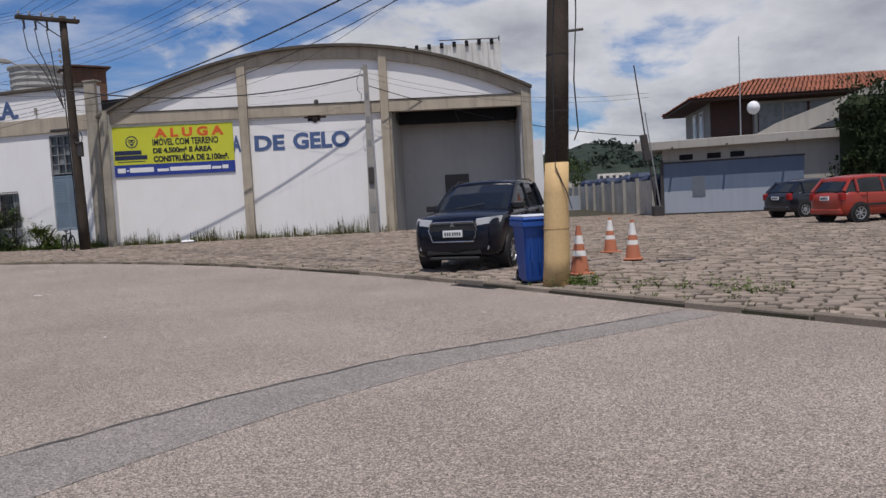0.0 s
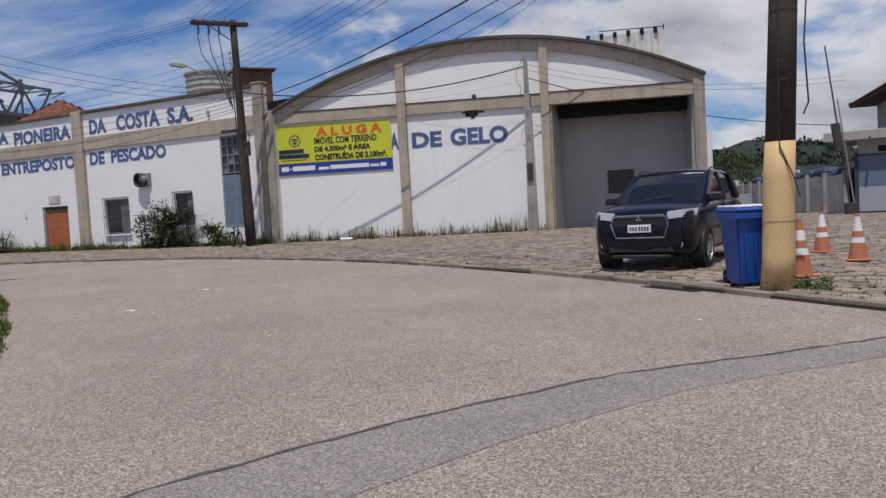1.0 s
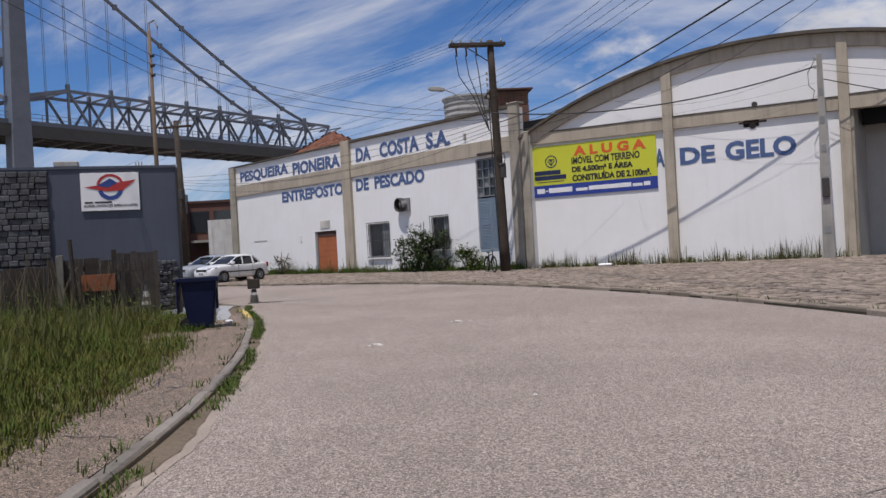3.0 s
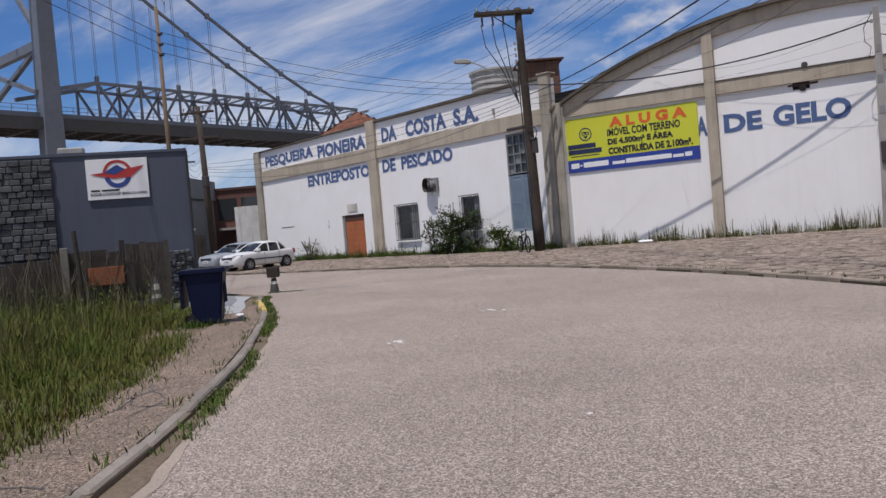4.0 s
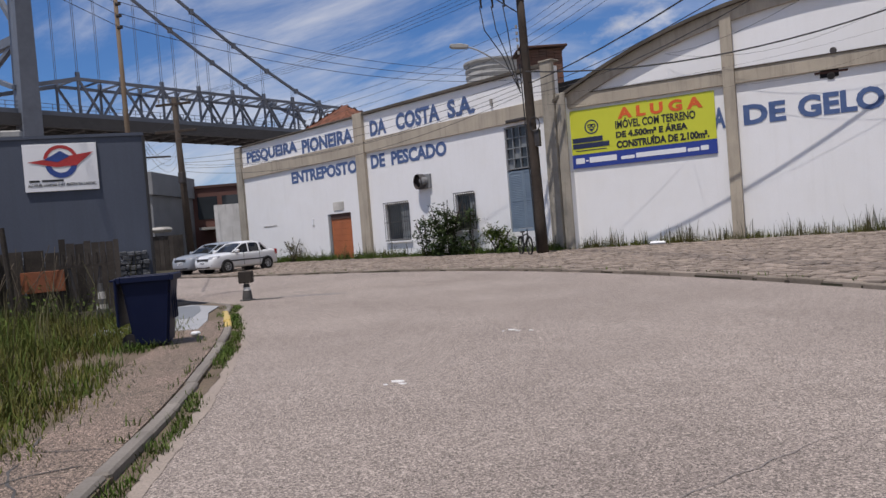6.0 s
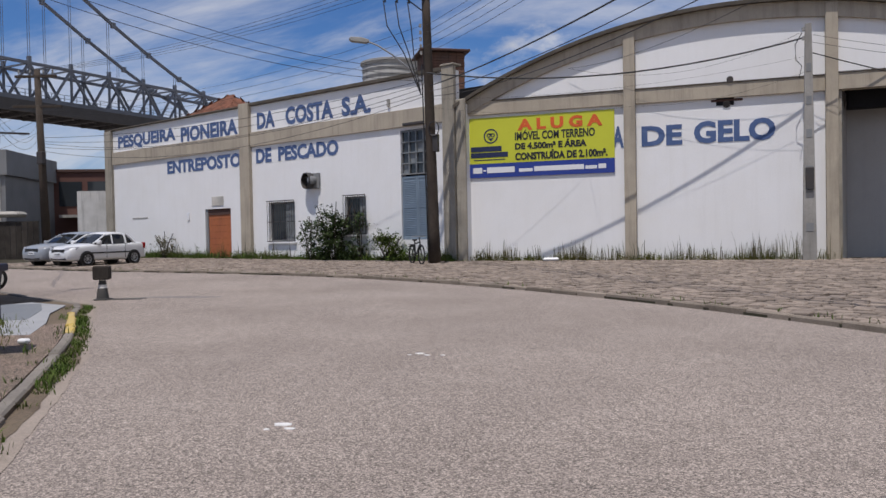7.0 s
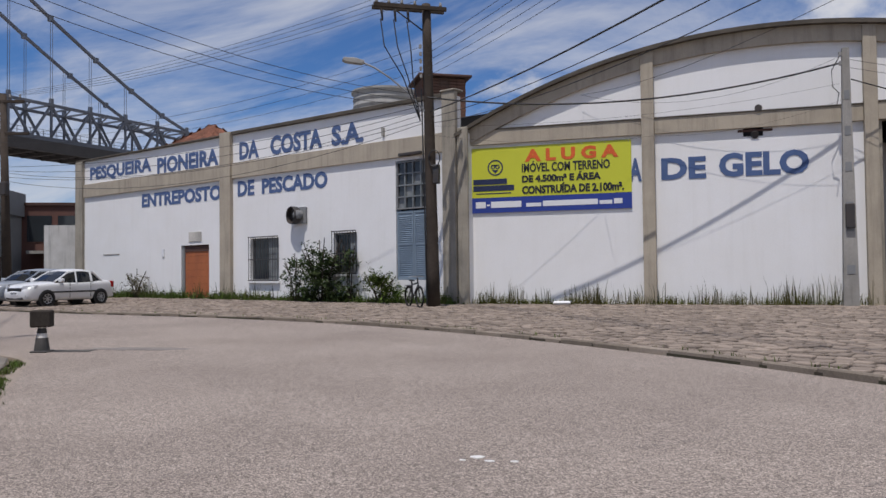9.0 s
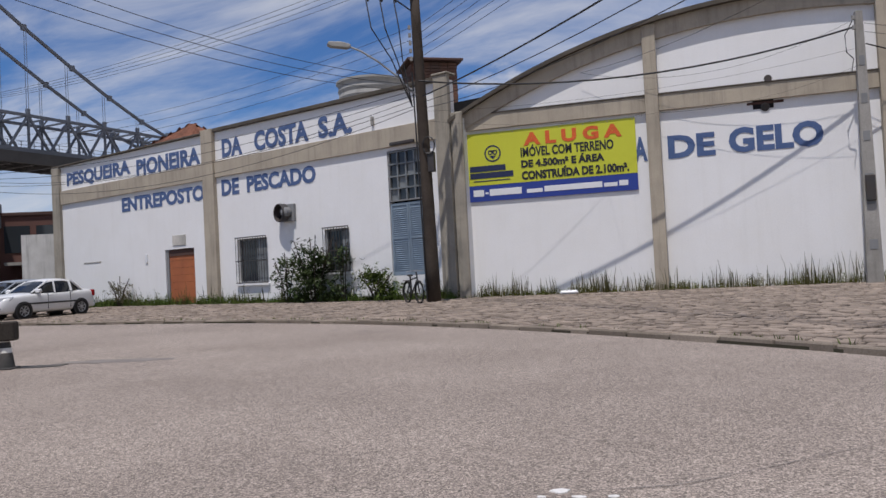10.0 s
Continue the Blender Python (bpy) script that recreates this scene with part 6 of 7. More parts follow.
q = bmesh.new()
for i in range(230):
    a = radians(rr.uniform(4, 30))
    rad = rr.uniform(820, 960)
    zz = 32 + 30 * math.exp(-((math.degrees(a) - 14.5) / 5.5) ** 2) + 14 * noise.noise(((math.degrees(a) + 60) * 0.75 * 0.13, 0, 3))
    f = 0.45 + 0.55 * (rad - 820) / 150
    clump(q, (rad * math.sin(a), rad * math.cos(a), zz * min(f, 1.0) + 1), rr.uniform(4, 8), 26, rr, 2.6)
solo("far_woods", q, M_HILL, "dark tree crowns along the far hills", "woods", "stuff")
tree = thing("tree", "round green tree behind the yard fence", "tree", Matrix.Translation((16.5, 84, 0)) @ Matrix.Scale(0.95, 4))
part("trunk", rd((0, 0, 0), (0.3, 0, 3.0), 0.25, 0.15, 8), M_WOODPOLE, tree)
for tip in ((-1.5, 0, 4.4), (1.8, 0.3, 4.5), (0.2, -0.6, 5.0)):
    part("limb", rd((0.3, 0, 2.9), tip, 0.13, 0.05, 6), M_WOODPOLE, tree)
q = bmesh.new()
for i in range(26):
    clump(q, (rr.uniform(-3.2, 3.4), rr.uniform(-2, 2), rr.uniform(2.4, 5.4)), rr.uniform(0.7, 1.3), 70, rr, 0.2)
part("crown", q, M_LEAF, tree)
for i, (x, y, w, h) in enumerate(((40, 240, 9, 6), (52, 250, 12, 5), (62, 245, 10, 7), (40, 300, 12, 9))):
    tb = thing("town_building", "small pale town building far off below the hill", "building", pose(x, y, 0, 0, 0, -12), group="far town buildings")
    part("wall", bx(0, w, 0, 8, 0, h), M_FENCEP, tb)
    for k in range(int(w / 2)):
        for z in range(2, int(h) - 1, 3):
            part("window", bx(0.5 + k * 2, 1.5 + k * 2, -0.06, -0.01, z, z + 1.3), M_PANE, tb)
solo("site_cabin", bx(7.2, 9.4, 52, 54, 0, 5.2), M_WHITE, "white cabin behind the corner of the hall", "cabin")

# ---------------- parked cars ----------------
M_CARGLASS = glass("tinted_car_glass", (0.012, 0.014, 0.016), 0.04)
M_LAMPGLASS = glass("headlamp_glass", (0.34, 0.35, 0.37), 0.08)
M_TAILRED = glass("tail_lamp_red", (0.30, 0.012, 0.012), 0.12)
M_CHROME = mat("chrome_trim", (0.62, 0.63, 0.65), 0.18, bump=0, metal=1.0, fine_amount=0.02)
M_BLACKP = mat("black_plastic_trim", (0.018, 0.018, 0.019), 0.55, bump=0.1)
M_RIM = mat("alloy_rim", (0.46, 0.47, 0.49), 0.35, (0.36, 0.37, 0.38), 4, 40, 0.5, 0.05, 0.0, metal=0.7)


def paint(name, c, rough=0.28, coat=0.6):
    return mat(name, c, rough, tuple(v * 0.9 for v in c), 1.2, 60, 0.4, 0.03, 0.0, coat=coat)


def loft(q, rings):
    vs = [[q.verts.new(p) for p in r] for r in rings]
    for a, b in zip(vs, vs[1:]):
        for i in range(len(a) - 1):
            q.faces.new((a[i], b[i], b[i + 1], a[i + 1]))
    q.faces.new(vs[0])
    q.faces.new(vs[-1][::-1])
    bmesh.ops.recalc_face_normals(q, faces=q.faces)
    return q


def car(name, label, m, L, W, H, wheelbase, front, hood_z, belt_z, boot_z, screen, roof_f, roof_r, rear, body, tail=False, suv=False, wheel_r=0.31, group=""):
    """Nose at +x. hood_z, belt_z, boot_z: heights of bonnet edge, waist and boot; screen, roof_f, roof_r, rear: where the screen starts, the roof begins and ends, and the rear glass ends, from the nose."""
    c = thing(name, label, "car", m, group=group)
    w = W / 2
    zl = 0.24 if suv else 0.19
    nose = L / 2

    def ring(x, zt, k, zb=zl, crown=0.03):
        """Half cross-sections mirrored: sill, bulging side, shoulder, top."""
        pts = [(0.0, zb), (w * 0.78 * k, zb), (w * 0.95 * k, zb + 0.05), (w * 0.99 * k, zb + 0.20), (w * k, (zb + zt) / 2 + 0.04), (w * 0.985 * k, zt - 0.10), (w * 0.94 * k, zt - 0.03), (w * 0.78 * k, zt), (w * 0.4 * k, zt + crown), (0, zt + crown * 1.2)]
        return [(x, y, z) for y, z in pts] + [(x, -y, z) for y, z in reversed(pts[:-1])]

    q = bmesh.new()
    st = [(nose, hood_z - 0.30, 0.70, zl + 0.16), (nose - 0.05, hood_z - 0.16, 0.80, zl + 0.06), (nose - 0.16, hood_z - 0.06, 0.91, zl + 0.01), (nose - 0.40, hood_z, 0.97, zl),
          (nose - 0.75, hood_z + 0.05, 0.99, zl), (nose - screen, belt_z, 1.0, zl), (nose - screen - 0.5, belt_z + 0.005, 1.0, zl), (0, belt_z + 0.01, 1.0, zl), (-nose + (L - rear) + 0.25, belt_z + 0.03, 1.0, zl),
          (-nose + max(0.42, L - rear), (belt_z + boot_z) / 2 + 0.02, 0.99, zl), (-nose + 0.30, boot_z, 0.96, zl + 0.02), (-nose + 0.09, boot_z - 0.05, 0.89, zl + 0.06), (-nose, boot_z - 0.22, 0.80, zl + 0.14)]
    st = sorted(st, key=lambda s: -s[0])
    loft(q, [ring(*s[:3], zb=s[3]) for s in st])
    shell = part("body", q, body, c, smooth=True)
    md = shell.modifiers.new("round", "SUBSURF")
    md.levels = md.render_levels = 1

    # glasshouse
    def gring(x, zt, kb, kt):
        pts = [(w * kb, belt_z - 0.06), (w * kb, belt_z), (w * (kb * 0.35 + kt * 0.65), belt_z + (zt - belt_z) * 0.72), (w * kt, zt - 0.03), (w * kt * 0.8, zt), (0, zt + 0.025)]
        return [(x, y, z) for y, z in pts] + [(x, -y, z) for y, z in reversed(pts[:-1])]

    xs, xf, xr, xe = nose - screen, nose - roof_f, nose - roof_r, nose - rear
    q = bmesh.new()
    loft(q, [gring(xs, belt_z + 0.02, 0.90, 0.84), gring((xs + xf) / 2, belt_z + (H - belt_z) * 0.56, 0.925, 0.80), gring(xf, H - 0.045, 0.93, 0.74), gring((xf * 2 + xr) / 3, H - 0.005, 0.94, 0.75), gring((xf + xr * 2) / 3, H - 0.01, 0.94, 0.75),
                    gring(xr, H - 0.07, 0.92, 0.72), gring(xe, belt_z + 0.04, 0.86, 0.76)])
    part("glasshouse", q, M_CARGLASS, c, "dark tinted windows", smooth=False)
    q = bmesh.new()
    rr = []
    for x, z in ((xf + 0.06, H - 0.075), (xf - 0.05, H - 0.028), ((xf * 2 + xr) / 3, H + 0.006), ((xf + xr * 2) / 3, H), (xr + 0.05, H - 0.05), (xr - 0.10, H - 0.10)):
        pts = [(w * 0.775, z - 0.075), (w * 0.76, z - 0.02), (w * 0.62, z + 0.012), (w * 0.3, z + 0.034), (0, z + 0.04)]
        rr.append([(x, y, zz) for y, zz in pts] + [(x, -y, zz) for y, zz in reversed(pts[:-1])])
    loft(q, rr)
    part("roof", q, body, c, smooth=True)
    for s in (1, -1):
        def pil(p0, p1, r=0.035):
            part("pillar", tube(bmesh.new(), [(p0[0], s * p0[1], p0[2]), tuple((a + b) / 2 * (1.0 if i != 1 else 1.012) * (s if i == 1 else 1) for i, (a, b) in enumerate(zip(p0, p1))), (p1[0], s * p1[1], p1[2])], r), body, c)
        pil((xs + 0.02, w * 0.87, belt_z), (xf + 0.02, w * 0.745, H - 0.06), 0.034)
        xm = (xs + xr) / 2 - 0.05
        pil((xm, w * 0.95, belt_z - 0.02), (xm - 0.03, w * 0.775, H - 0.05), 0.032)
        pil((xr + 0.12, w * 0.95, belt_z), (xr + 0.12, w * 0.775, H - 0.06), 0.045)
        pil((xe + 0.02, w * 0.87, belt_z + 0.02), (xr + 0.0, w * 0.745, H - 0.07), 0.055)
        part("mirror", bx(xs - 0.26, xs - 0.12, s * (w - 0.10) if s > 0 else -(w + 0.15), s * (w + 0.15) if s > 0 else -(w - 0.10), belt_z - 0.01, belt_z + 0.14, bevel=0.03), body if not suv else M_BLACKP, c)
        part("side_moulding", bx(-nose + 0.85, nose - 0.95, s * (w + 0.004) if s > 0 else -(w + 0.018), s * (w + 0.018) if s > 0 else -(w + 0.004), (zl + belt_z) / 2 - 0.05, (zl + belt_z) / 2 + 0.01, bevel=0.005), M_BLACKP, c, "black rubbing strip")
        for xx in (xm + 0.12, xm - 0.85):
            part("door_handle", bx(xx, xx + 0.16, s * (w - 0.005) if s > 0 else -(w + 0.022), s * (w + 0.022) if s > 0 else -(w - 0.005), belt_z - 0.13, belt_z - 0.09, bevel=0.008), body, c)
            part("door_gap", bx(xx + 0.20, xx + 0.21, s * (w - 0.02) if s > 0 else -(w + 0.003), s * (w + 0.003) if s > 0 else -(w - 0.02), zl + 0.12, belt_z - 0.03), M_DARK, c)
        q = bmesh.new()
        lo = [(nose - 0.015, 0.50), (nose - 0.07, 0.76), (nose - 0.32, 0.955), (nose - 0.42, 0.86), (nose - 0.24, 0.45)]
        hi = [(nose - 0.06, 0.50), (nose - 0.13, 0.76), (nose - 0.46, 0.965), (nose - 0.54, 0.86), (nose - 0.32, 0.45)]
        va = [q.verts.new((x, s * y * w, hood_z - 0.215 + 0.10 * (y - 0.45))) for x, y in lo]
        vb = [q.verts.new((x, s * y * w, hood_z - 0.075 + 0.08 * (y - 0.45))) for x, y in hi]
        q.faces.new(va)
        q.faces.new(vb[::-1])
        for k in range(5):
            q.faces.new((va[k], vb[k], vb[(k + 1) % 5], va[(k + 1) % 5]))
        bmesh.ops.recalc_face_normals(q, faces=q.faces)
        bmesh.ops.bevel(q, geom=list(q.edges), offset=0.015, segments=1, affect="EDGES")
        hl = part("headlight", q, M_LAMPGLASS, c, "clear swept-back headlamp")
        part("bulb", rd((nose - 0.20, s * w * 0.66, hood_z - 0.15), (nose - 0.13, s * w * 0.66, hood_z - 0.15), 0.05, n=12), M_CHROME, hl)
        part("tail_light", bx(-nose + 0.035, -nose + 0.20, s * w * 0.66 if s > 0 else -w * 0.93, s * w * 0.93 if s > 0 else -w * 0.66, boot_z - 0.30, boot_z - 0.04, bevel=0.03), M_TAILRED, c, "red tail lamp")
        part("fog_lamp", rd((nose - 0.11, s * w * 0.70, zl + 0.22), (nose - 0.045, s * w * 0.70, zl + 0.22), 0.06, n=12), M_LAMPGLASS, c)
    # front and rear faces
    gz = hood_z - 0.24
    gr = part("grille", bx(nose - 0.10, nose - 0.012, -w * 0.52, w * 0.52, gz - (0.24 if suv else 0.08), gz + 0.10, bevel=0.02), M_BLACKP, c, "black grille")
    if suv:
        part("grille_surround", tube(bmesh.new(), [(nose + 0.004, y, z) for y, z in ((-0.42, gz + 0.12), (-0.50, gz - 0.02), (-0.42, gz - 0.26), (0.42, gz - 0.26), (0.50, gz - 0.02), (0.42, gz + 0.12), (-0.42, gz + 0.12))], 0.012), M_CHROME, gr, "chrome surround")
        q = bmesh.new()
        for k in range(3):
            a = radians(90 + 120 * k)
            pts = [(0, 0), (0.035 * math.cos(a - 0.5), 0.035 * math.sin(a - 0.5)), (0.062 * math.cos(a), 0.062 * math.sin(a)), (0.035 * math.cos(a + 0.5), 0.035 * math.sin(a + 0.5))]
            q.faces.new([q.verts.new((nose + 0.012, y, gz + 0.06 + z)) for y, z in pts])
        part("badge", q, M_CHROME, gr, "small chrome badge")
        part("skid_plate", bx(nose - 0.2, nose - 0.03, -w * 0.55, w * 0.55, zl - 0.02, zl + 0.05, bevel=0.02), M_BLACKP, c, "dark lower skid plate")
        for s in (1, -1):
            part("roof_rail", tube(bmesh.new(), [(xf - 0.15, s * w * 0.72, H - 0.01), (xf - 0.3, s * w * 0.72, H + 0.035), (xr + 0.3, s * w * 0.72, H + 0.035), (xr + 0.1, s * w * 0.72, H - 0.01)], 0.016), M_BLACKP, c)
    part("lower_intake", bx(nose - 0.10, nose - 0.02, -w * 0.6, w * 0.6, zl + 0.08, zl + 0.20, bevel=0.02), M_BLACKP, c)
    pl = part("number_plate", bx(nose - 0.02, nose + 0.012, -0.20, 0.20, gz - 0.17, gz - 0.04, bevel=0.004), M_WHITE, c, "pale plate with dark bars")
    for k in range(7):
        y = -0.165 + 0.048 * k + (0.012 if k > 2 else 0)
        part("plate_bar", bx(nose + 0.0122, nose + 0.014, y, y + 0.032, gz - 0.145, gz - 0.075), M_INK, pl)
    pl = part("number_plate", bx(-nose - 0.012, -nose + 0.03, -0.20, 0.20, boot_z - 0.28, boot_z - 0.15, bevel=0.004), M_WHITE, c, "pale plate with dark bars")
    for k in range(7):
        y = -0.165 + 0.048 * k
        part("plate_bar", bx(-nose - 0.014, -nose - 0.0122, y, y + 0.032, boot_z - 0.25, boot_z - 0.18), M_INK, pl)
    part("rear_bumper", bx(-nose - 0.01, -nose + 0.2, -w * 0.84, w * 0.84, zl + 0.08, zl + 0.26, bevel=0.04), body, c)
    part("wiper", tube(bmesh.new(), [(xs + 0.03, -0.35, belt_z + 0.04), (xs - 0.05, 0.25, belt_z + 0.12)], 0.010), M_BLACKP, c)
    fx = nose - (L - wheelbase) * front
    for x in (fx, fx - wheelbase):
        for s in (1, -1):
            yo = s * (w + 0.012)
            part("wheel_arch", rd((x, s * (w - 0.22), wheel_r), (x, s * (w + 0.002), wheel_r), wheel_r + 0.055, n=28), M_BLACKP, c, "black wheel arch")
            q = bmesh.new()
            mm = Matrix.Translation((x, s * (w - 0.19), wheel_r)) @ Matrix.Rotation(-s * math.pi / 2, 4, "X")
            lathe(q, [(wheel_r * 0.62, 0.0), (wheel_r * 0.93, 0.0), (wheel_r, 0.03), (wheel_r, 0.18), (wheel_r * 0.93, 0.212), (wheel_r * 0.66, 0.212), (wheel_r * 0.62, 0.19)], 28, mm, cap=False)
            ty = part("tyre", q, M_RUBBER, c, "black tyre", smooth=False)
            q = bmesh.new()
            lathe(q, [(wheel_r * 0.60, 0.15), (wheel_r * 0.66, 0.214), (wheel_r * 0.60, 0.205), (wheel_r * 0.58, 0.16)], 24, mm, cap=False)
            rim = part("rim", q, M_RIM, ty, "silver alloy rim")
            q = bmesh.new()
            for k in range(7):
                box(q, 0.03, wheel_r * 0.60, -0.016, 0.016, 0.165, 0.20, m=mm @ Matrix.Rotation(2 * math.pi * k / 7, 4, "Z"))
            lathe(q, [(0.055, 0.165), (0.055, 0.208), (0.03, 0.212)], 12, mm)
            part("spokes", q, M_RIM, ty)
            # black disc paints the shade behind the spokes
            q = bmesh.new()
            lathe(q, [(wheel_r * 0.575, 0.1605), (0.02, 0.1615)], 20, mm)
            part("brake_shadow_disc", q, M_BLACKP, ty)
    return c


def heading(x, y, hx, hy, z=PAVE_Z):
    return pose(x, y, z, 0, 0, math.degrees(math.atan2(hy, hx)))


P_NAVY = paint("midnight_blue_paint", (0.004, 0.005, 0.011), 0.2, 0.15)
P_NAVY.node_tree.nodes["Principled BSDF"].inputs["Specular IOR Level"].default_value = 0.28
P_WHITE = paint("white_car_paint", (0.70, 0.71, 0.72), 0.3)
P_SILVER = paint("silver_car_paint", (0.27, 0.295, 0.33), 0.3)
P_RED = paint("red_car_paint", (0.30, 0.026, 0.012), 0.3)
P_DARK = paint("dark_blue_car_paint", (0.007, 0.009, 0.018), 0.25)
car("suv", "midnight blue compact sport utility vehicle parked on the setts", heading(1.68, 16.80, -0.40, -0.915), 4.30, 1.88, 1.74, 2.67, 0.55, 1.08, 1.16, 1.13, 1.24, 2.12, 3.75, 4.12, P_NAVY, suv=True, wheel_r=0.345)
car("sedan", "white four-door sedan parked by the fish store wall", heading(-30.6, 35.3, -0.14, -0.99), 4.03, 1.62, 1.41, 2.44, 0.52, 0.86, 0.93, 0.98, 1.22, 1.95, 2.98, 3.42, P_WHITE, wheel_r=0.29)
car("hatchback", "silver hatchback parked beside a white sedan", heading(-32.7, 36.0, -0.14, -0.99), 4.25, 1.75, 1.44, 2.60, 0.54, 0.90, 0.96, 1.0, 1.20, 1.95, 3.55, 4.05, P_SILVER, tail=True, wheel_r=0.31)
car("hatchback", "red hatchback parked in the yard", heading(15.35, 24.6, 0.985, 0.17), 3.83, 1.66, 1.48, 2.48, 0.52, 0.90, 0.97, 1.0, 1.10, 1.75, 3.35, 3.72, P_RED, tail=True, wheel_r=0.30)
car("hatchback", "dark blue hatchback parked behind a red one in the yard", heading(16.3, 29.9, 0.975, 0.22), 3.95, 1.66, 1.44, 2.48, 0.52, 0.88, 0.95, 0.98, 1.10, 1.75, 3.35, 3.78, P_DARK, tail=True, wheel_r=0.30)
car("hatchback", "white hatchback parked behind the dark vehicle", heading(3.6, 27.0, -0.15, -0.99), 4.0, 1.68, 1.47, 2.5, 0.52, 0.90, 0.97, 1.0, 1.10, 1.75, 3.35, 3.78, P_WHITE, wheel_r=0.30)

# bicycle leaning by the wooden pole
bike = thing("bicycle", "black bicycle standing against the wooden pole", "bicycle", heading(-15.2, 35.0, 0.66, -0.75))
for x in (-0.52, 0.52):
    q = bmesh.new()
    tube(q, [(x + 0.33 * math.cos(a * math.pi / 12), 0, 0.33 + 0.33 * math.sin(a * math.pi / 12)) for a in range(25)], 0.032, 6)
    wh = part("tyre", q, M_RUBBER, bike)
    q = bmesh.new()
    for k in range(12):
        rod(q, (x, 0, 0.33), (x + 0.32 * math.cos(k * math.pi / 6), 0, 0.33 + 0.32 * math.sin(k * math.pi / 6)), 0.003, n=3)
    part("spokes", q, M_STEEL, wh)
    part("mudguard", tube(bmesh.new(), [(x + 0.37 * math.cos(a * math.pi / 12), 0, 0.33 + 0.37 * math.sin(a * math.pi / 12)) for a in range(3, 14)], 0.02), M_DARKSTEEL, bike)
for p0, p1 in (((-0.52, 0, 0.33), (-0.12, 0, 0.30)), ((-0.12, 0, 0.30), (-0.22, 0, 0.85)), ((-0.52, 0, 0.33), (-0.20, 0, 0.74)), ((-0.20, 0, 0.74), (0.34, 0, 0.80)), ((-0.12, 0, 0.30), (0.36, 0, 0.72)), ((0.52, 0, 0.33), (0.32, 0, 0.98))):
    part("frame_tube", rd(p0, p1, 0.026, n=8), M_BLACKP, bike)
part("saddle", bx(-0.34, -0.10, -0.07, 0.07, 0.85, 0.91, bevel=0.025), M_BLACKP, bike)
part("handlebar", tube(bmesh.new(), [(0.22, -0.28, 1.0), (0.32, -0.2, 1.02), (0.32, 0.2, 1.02), (0.22, 0.28, 1.0)], 0.014), M_STEEL, bike)
part("carrier", bx(-0.75, -0.30, -0.06, 0.06, 0.70, 0.72), M_DARKSTEEL, bike)
for s in (-1, 1):
    part("pedal", bx(-0.16 + 0.12 * s, -0.06 + 0.12 * s, s * 0.06 - 0.03, s * 0.06 + 0.03, 0.28 + 0.08 * s, 0.30 + 0.08 * s), M_BLACKP, bike)


# motorcycle parked at the mouth of the side street, nose at +x, front axle over the origin
moto = thing("motorcycle", "black motorcycle with pale rims parked at the kerb corner", "motorcycle", pose(-21.5, 22.35, 0, 0, 0, 49))
for ax in (0.0, -1.28):
    q = bmesh.new()
    lathe(q, [(0.235, -0.04), (0.27, -0.055), (0.305, -0.03), (0.31, 0.0), (0.305, 0.03), (0.27, 0.055), (0.235, 0.04)], 24, pose(ax, 0, 0.31, 90))
    wheel = part("wheel", q, M_RUBBER, moto, "black tyre on a pale rim", smooth=True)
    for sy in (-0.048, 0.048):
        part("rim", tube(bmesh.new(), [(ax + 0.205 * math.cos(a * math.pi / 12), sy, 0.31 + 0.205 * math.sin(a * math.pi / 12)) for a in range(25)], 0.028, 6), M_CONEW, wheel, "pale painted rim")
    for k in range(6):
        a = k * math.pi / 3
        part("spoke", rd((ax, 0, 0.31), (ax + 0.21 * math.cos(a), 0, 0.31 + 0.21 * math.sin(a)), 0.016, n=5), M_RIM, wheel)
for sy in (-0.1, 0.1):
    part("fork", rd((0, sy, 0.31), (-0.30, sy, 0.98), 0.026, n=8), M_STEEL, moto, "steel fork leg")
part("mudguard", tube(bmesh.new(), [(0.22, 0, 0.58), (0.06, 0, 0.65), (-0.12, 0, 0.63), (-0.26, 0, 0.53)], 0.05), M_BLACKP, moto)
part("tank", bx(-0.78, -0.36, -0.14, 0.14, 0.70, 0.95, bevel=0.09), P_NAVY, moto, "dark painted fuel tank", smooth=True)
part("seat", bx(-1.38, -0.76, -0.13, 0.13, 0.70, 0.80, bevel=0.045), M_BLACKP, moto)
part("engine", bx(-0.84, -0.42, -0.15, 0.15, 0.26, 0.66, bevel=0.05), M_DARKSTEEL, moto)
part("frame", tube(bmesh.new(), [(-0.30, 0, 0.92), (-0.42, 0, 0.30), (-0.84, 0, 0.28), (-1.28, 0, 0.31), (-0.95, 0, 0.70), (-0.34, 0, 0.80)], 0.026), M_DARKSTEEL, moto)
part("handlebar", tube(bmesh.new(), [(-0.46, -0.36, 1.04), (-0.34, -0.16, 1.02), (-0.34, 0.16, 1.02), (-0.46, 0.36, 1.04)], 0.016), M_DARKSTEEL, moto)
part("headlamp", rd((-0.26, 0, 0.88), (-0.12, 0, 0.86), 0.085, 0.095, 14), M_LAMPGLASS, moto, "round headlamp")

# ---------------- plants and litter ----------------


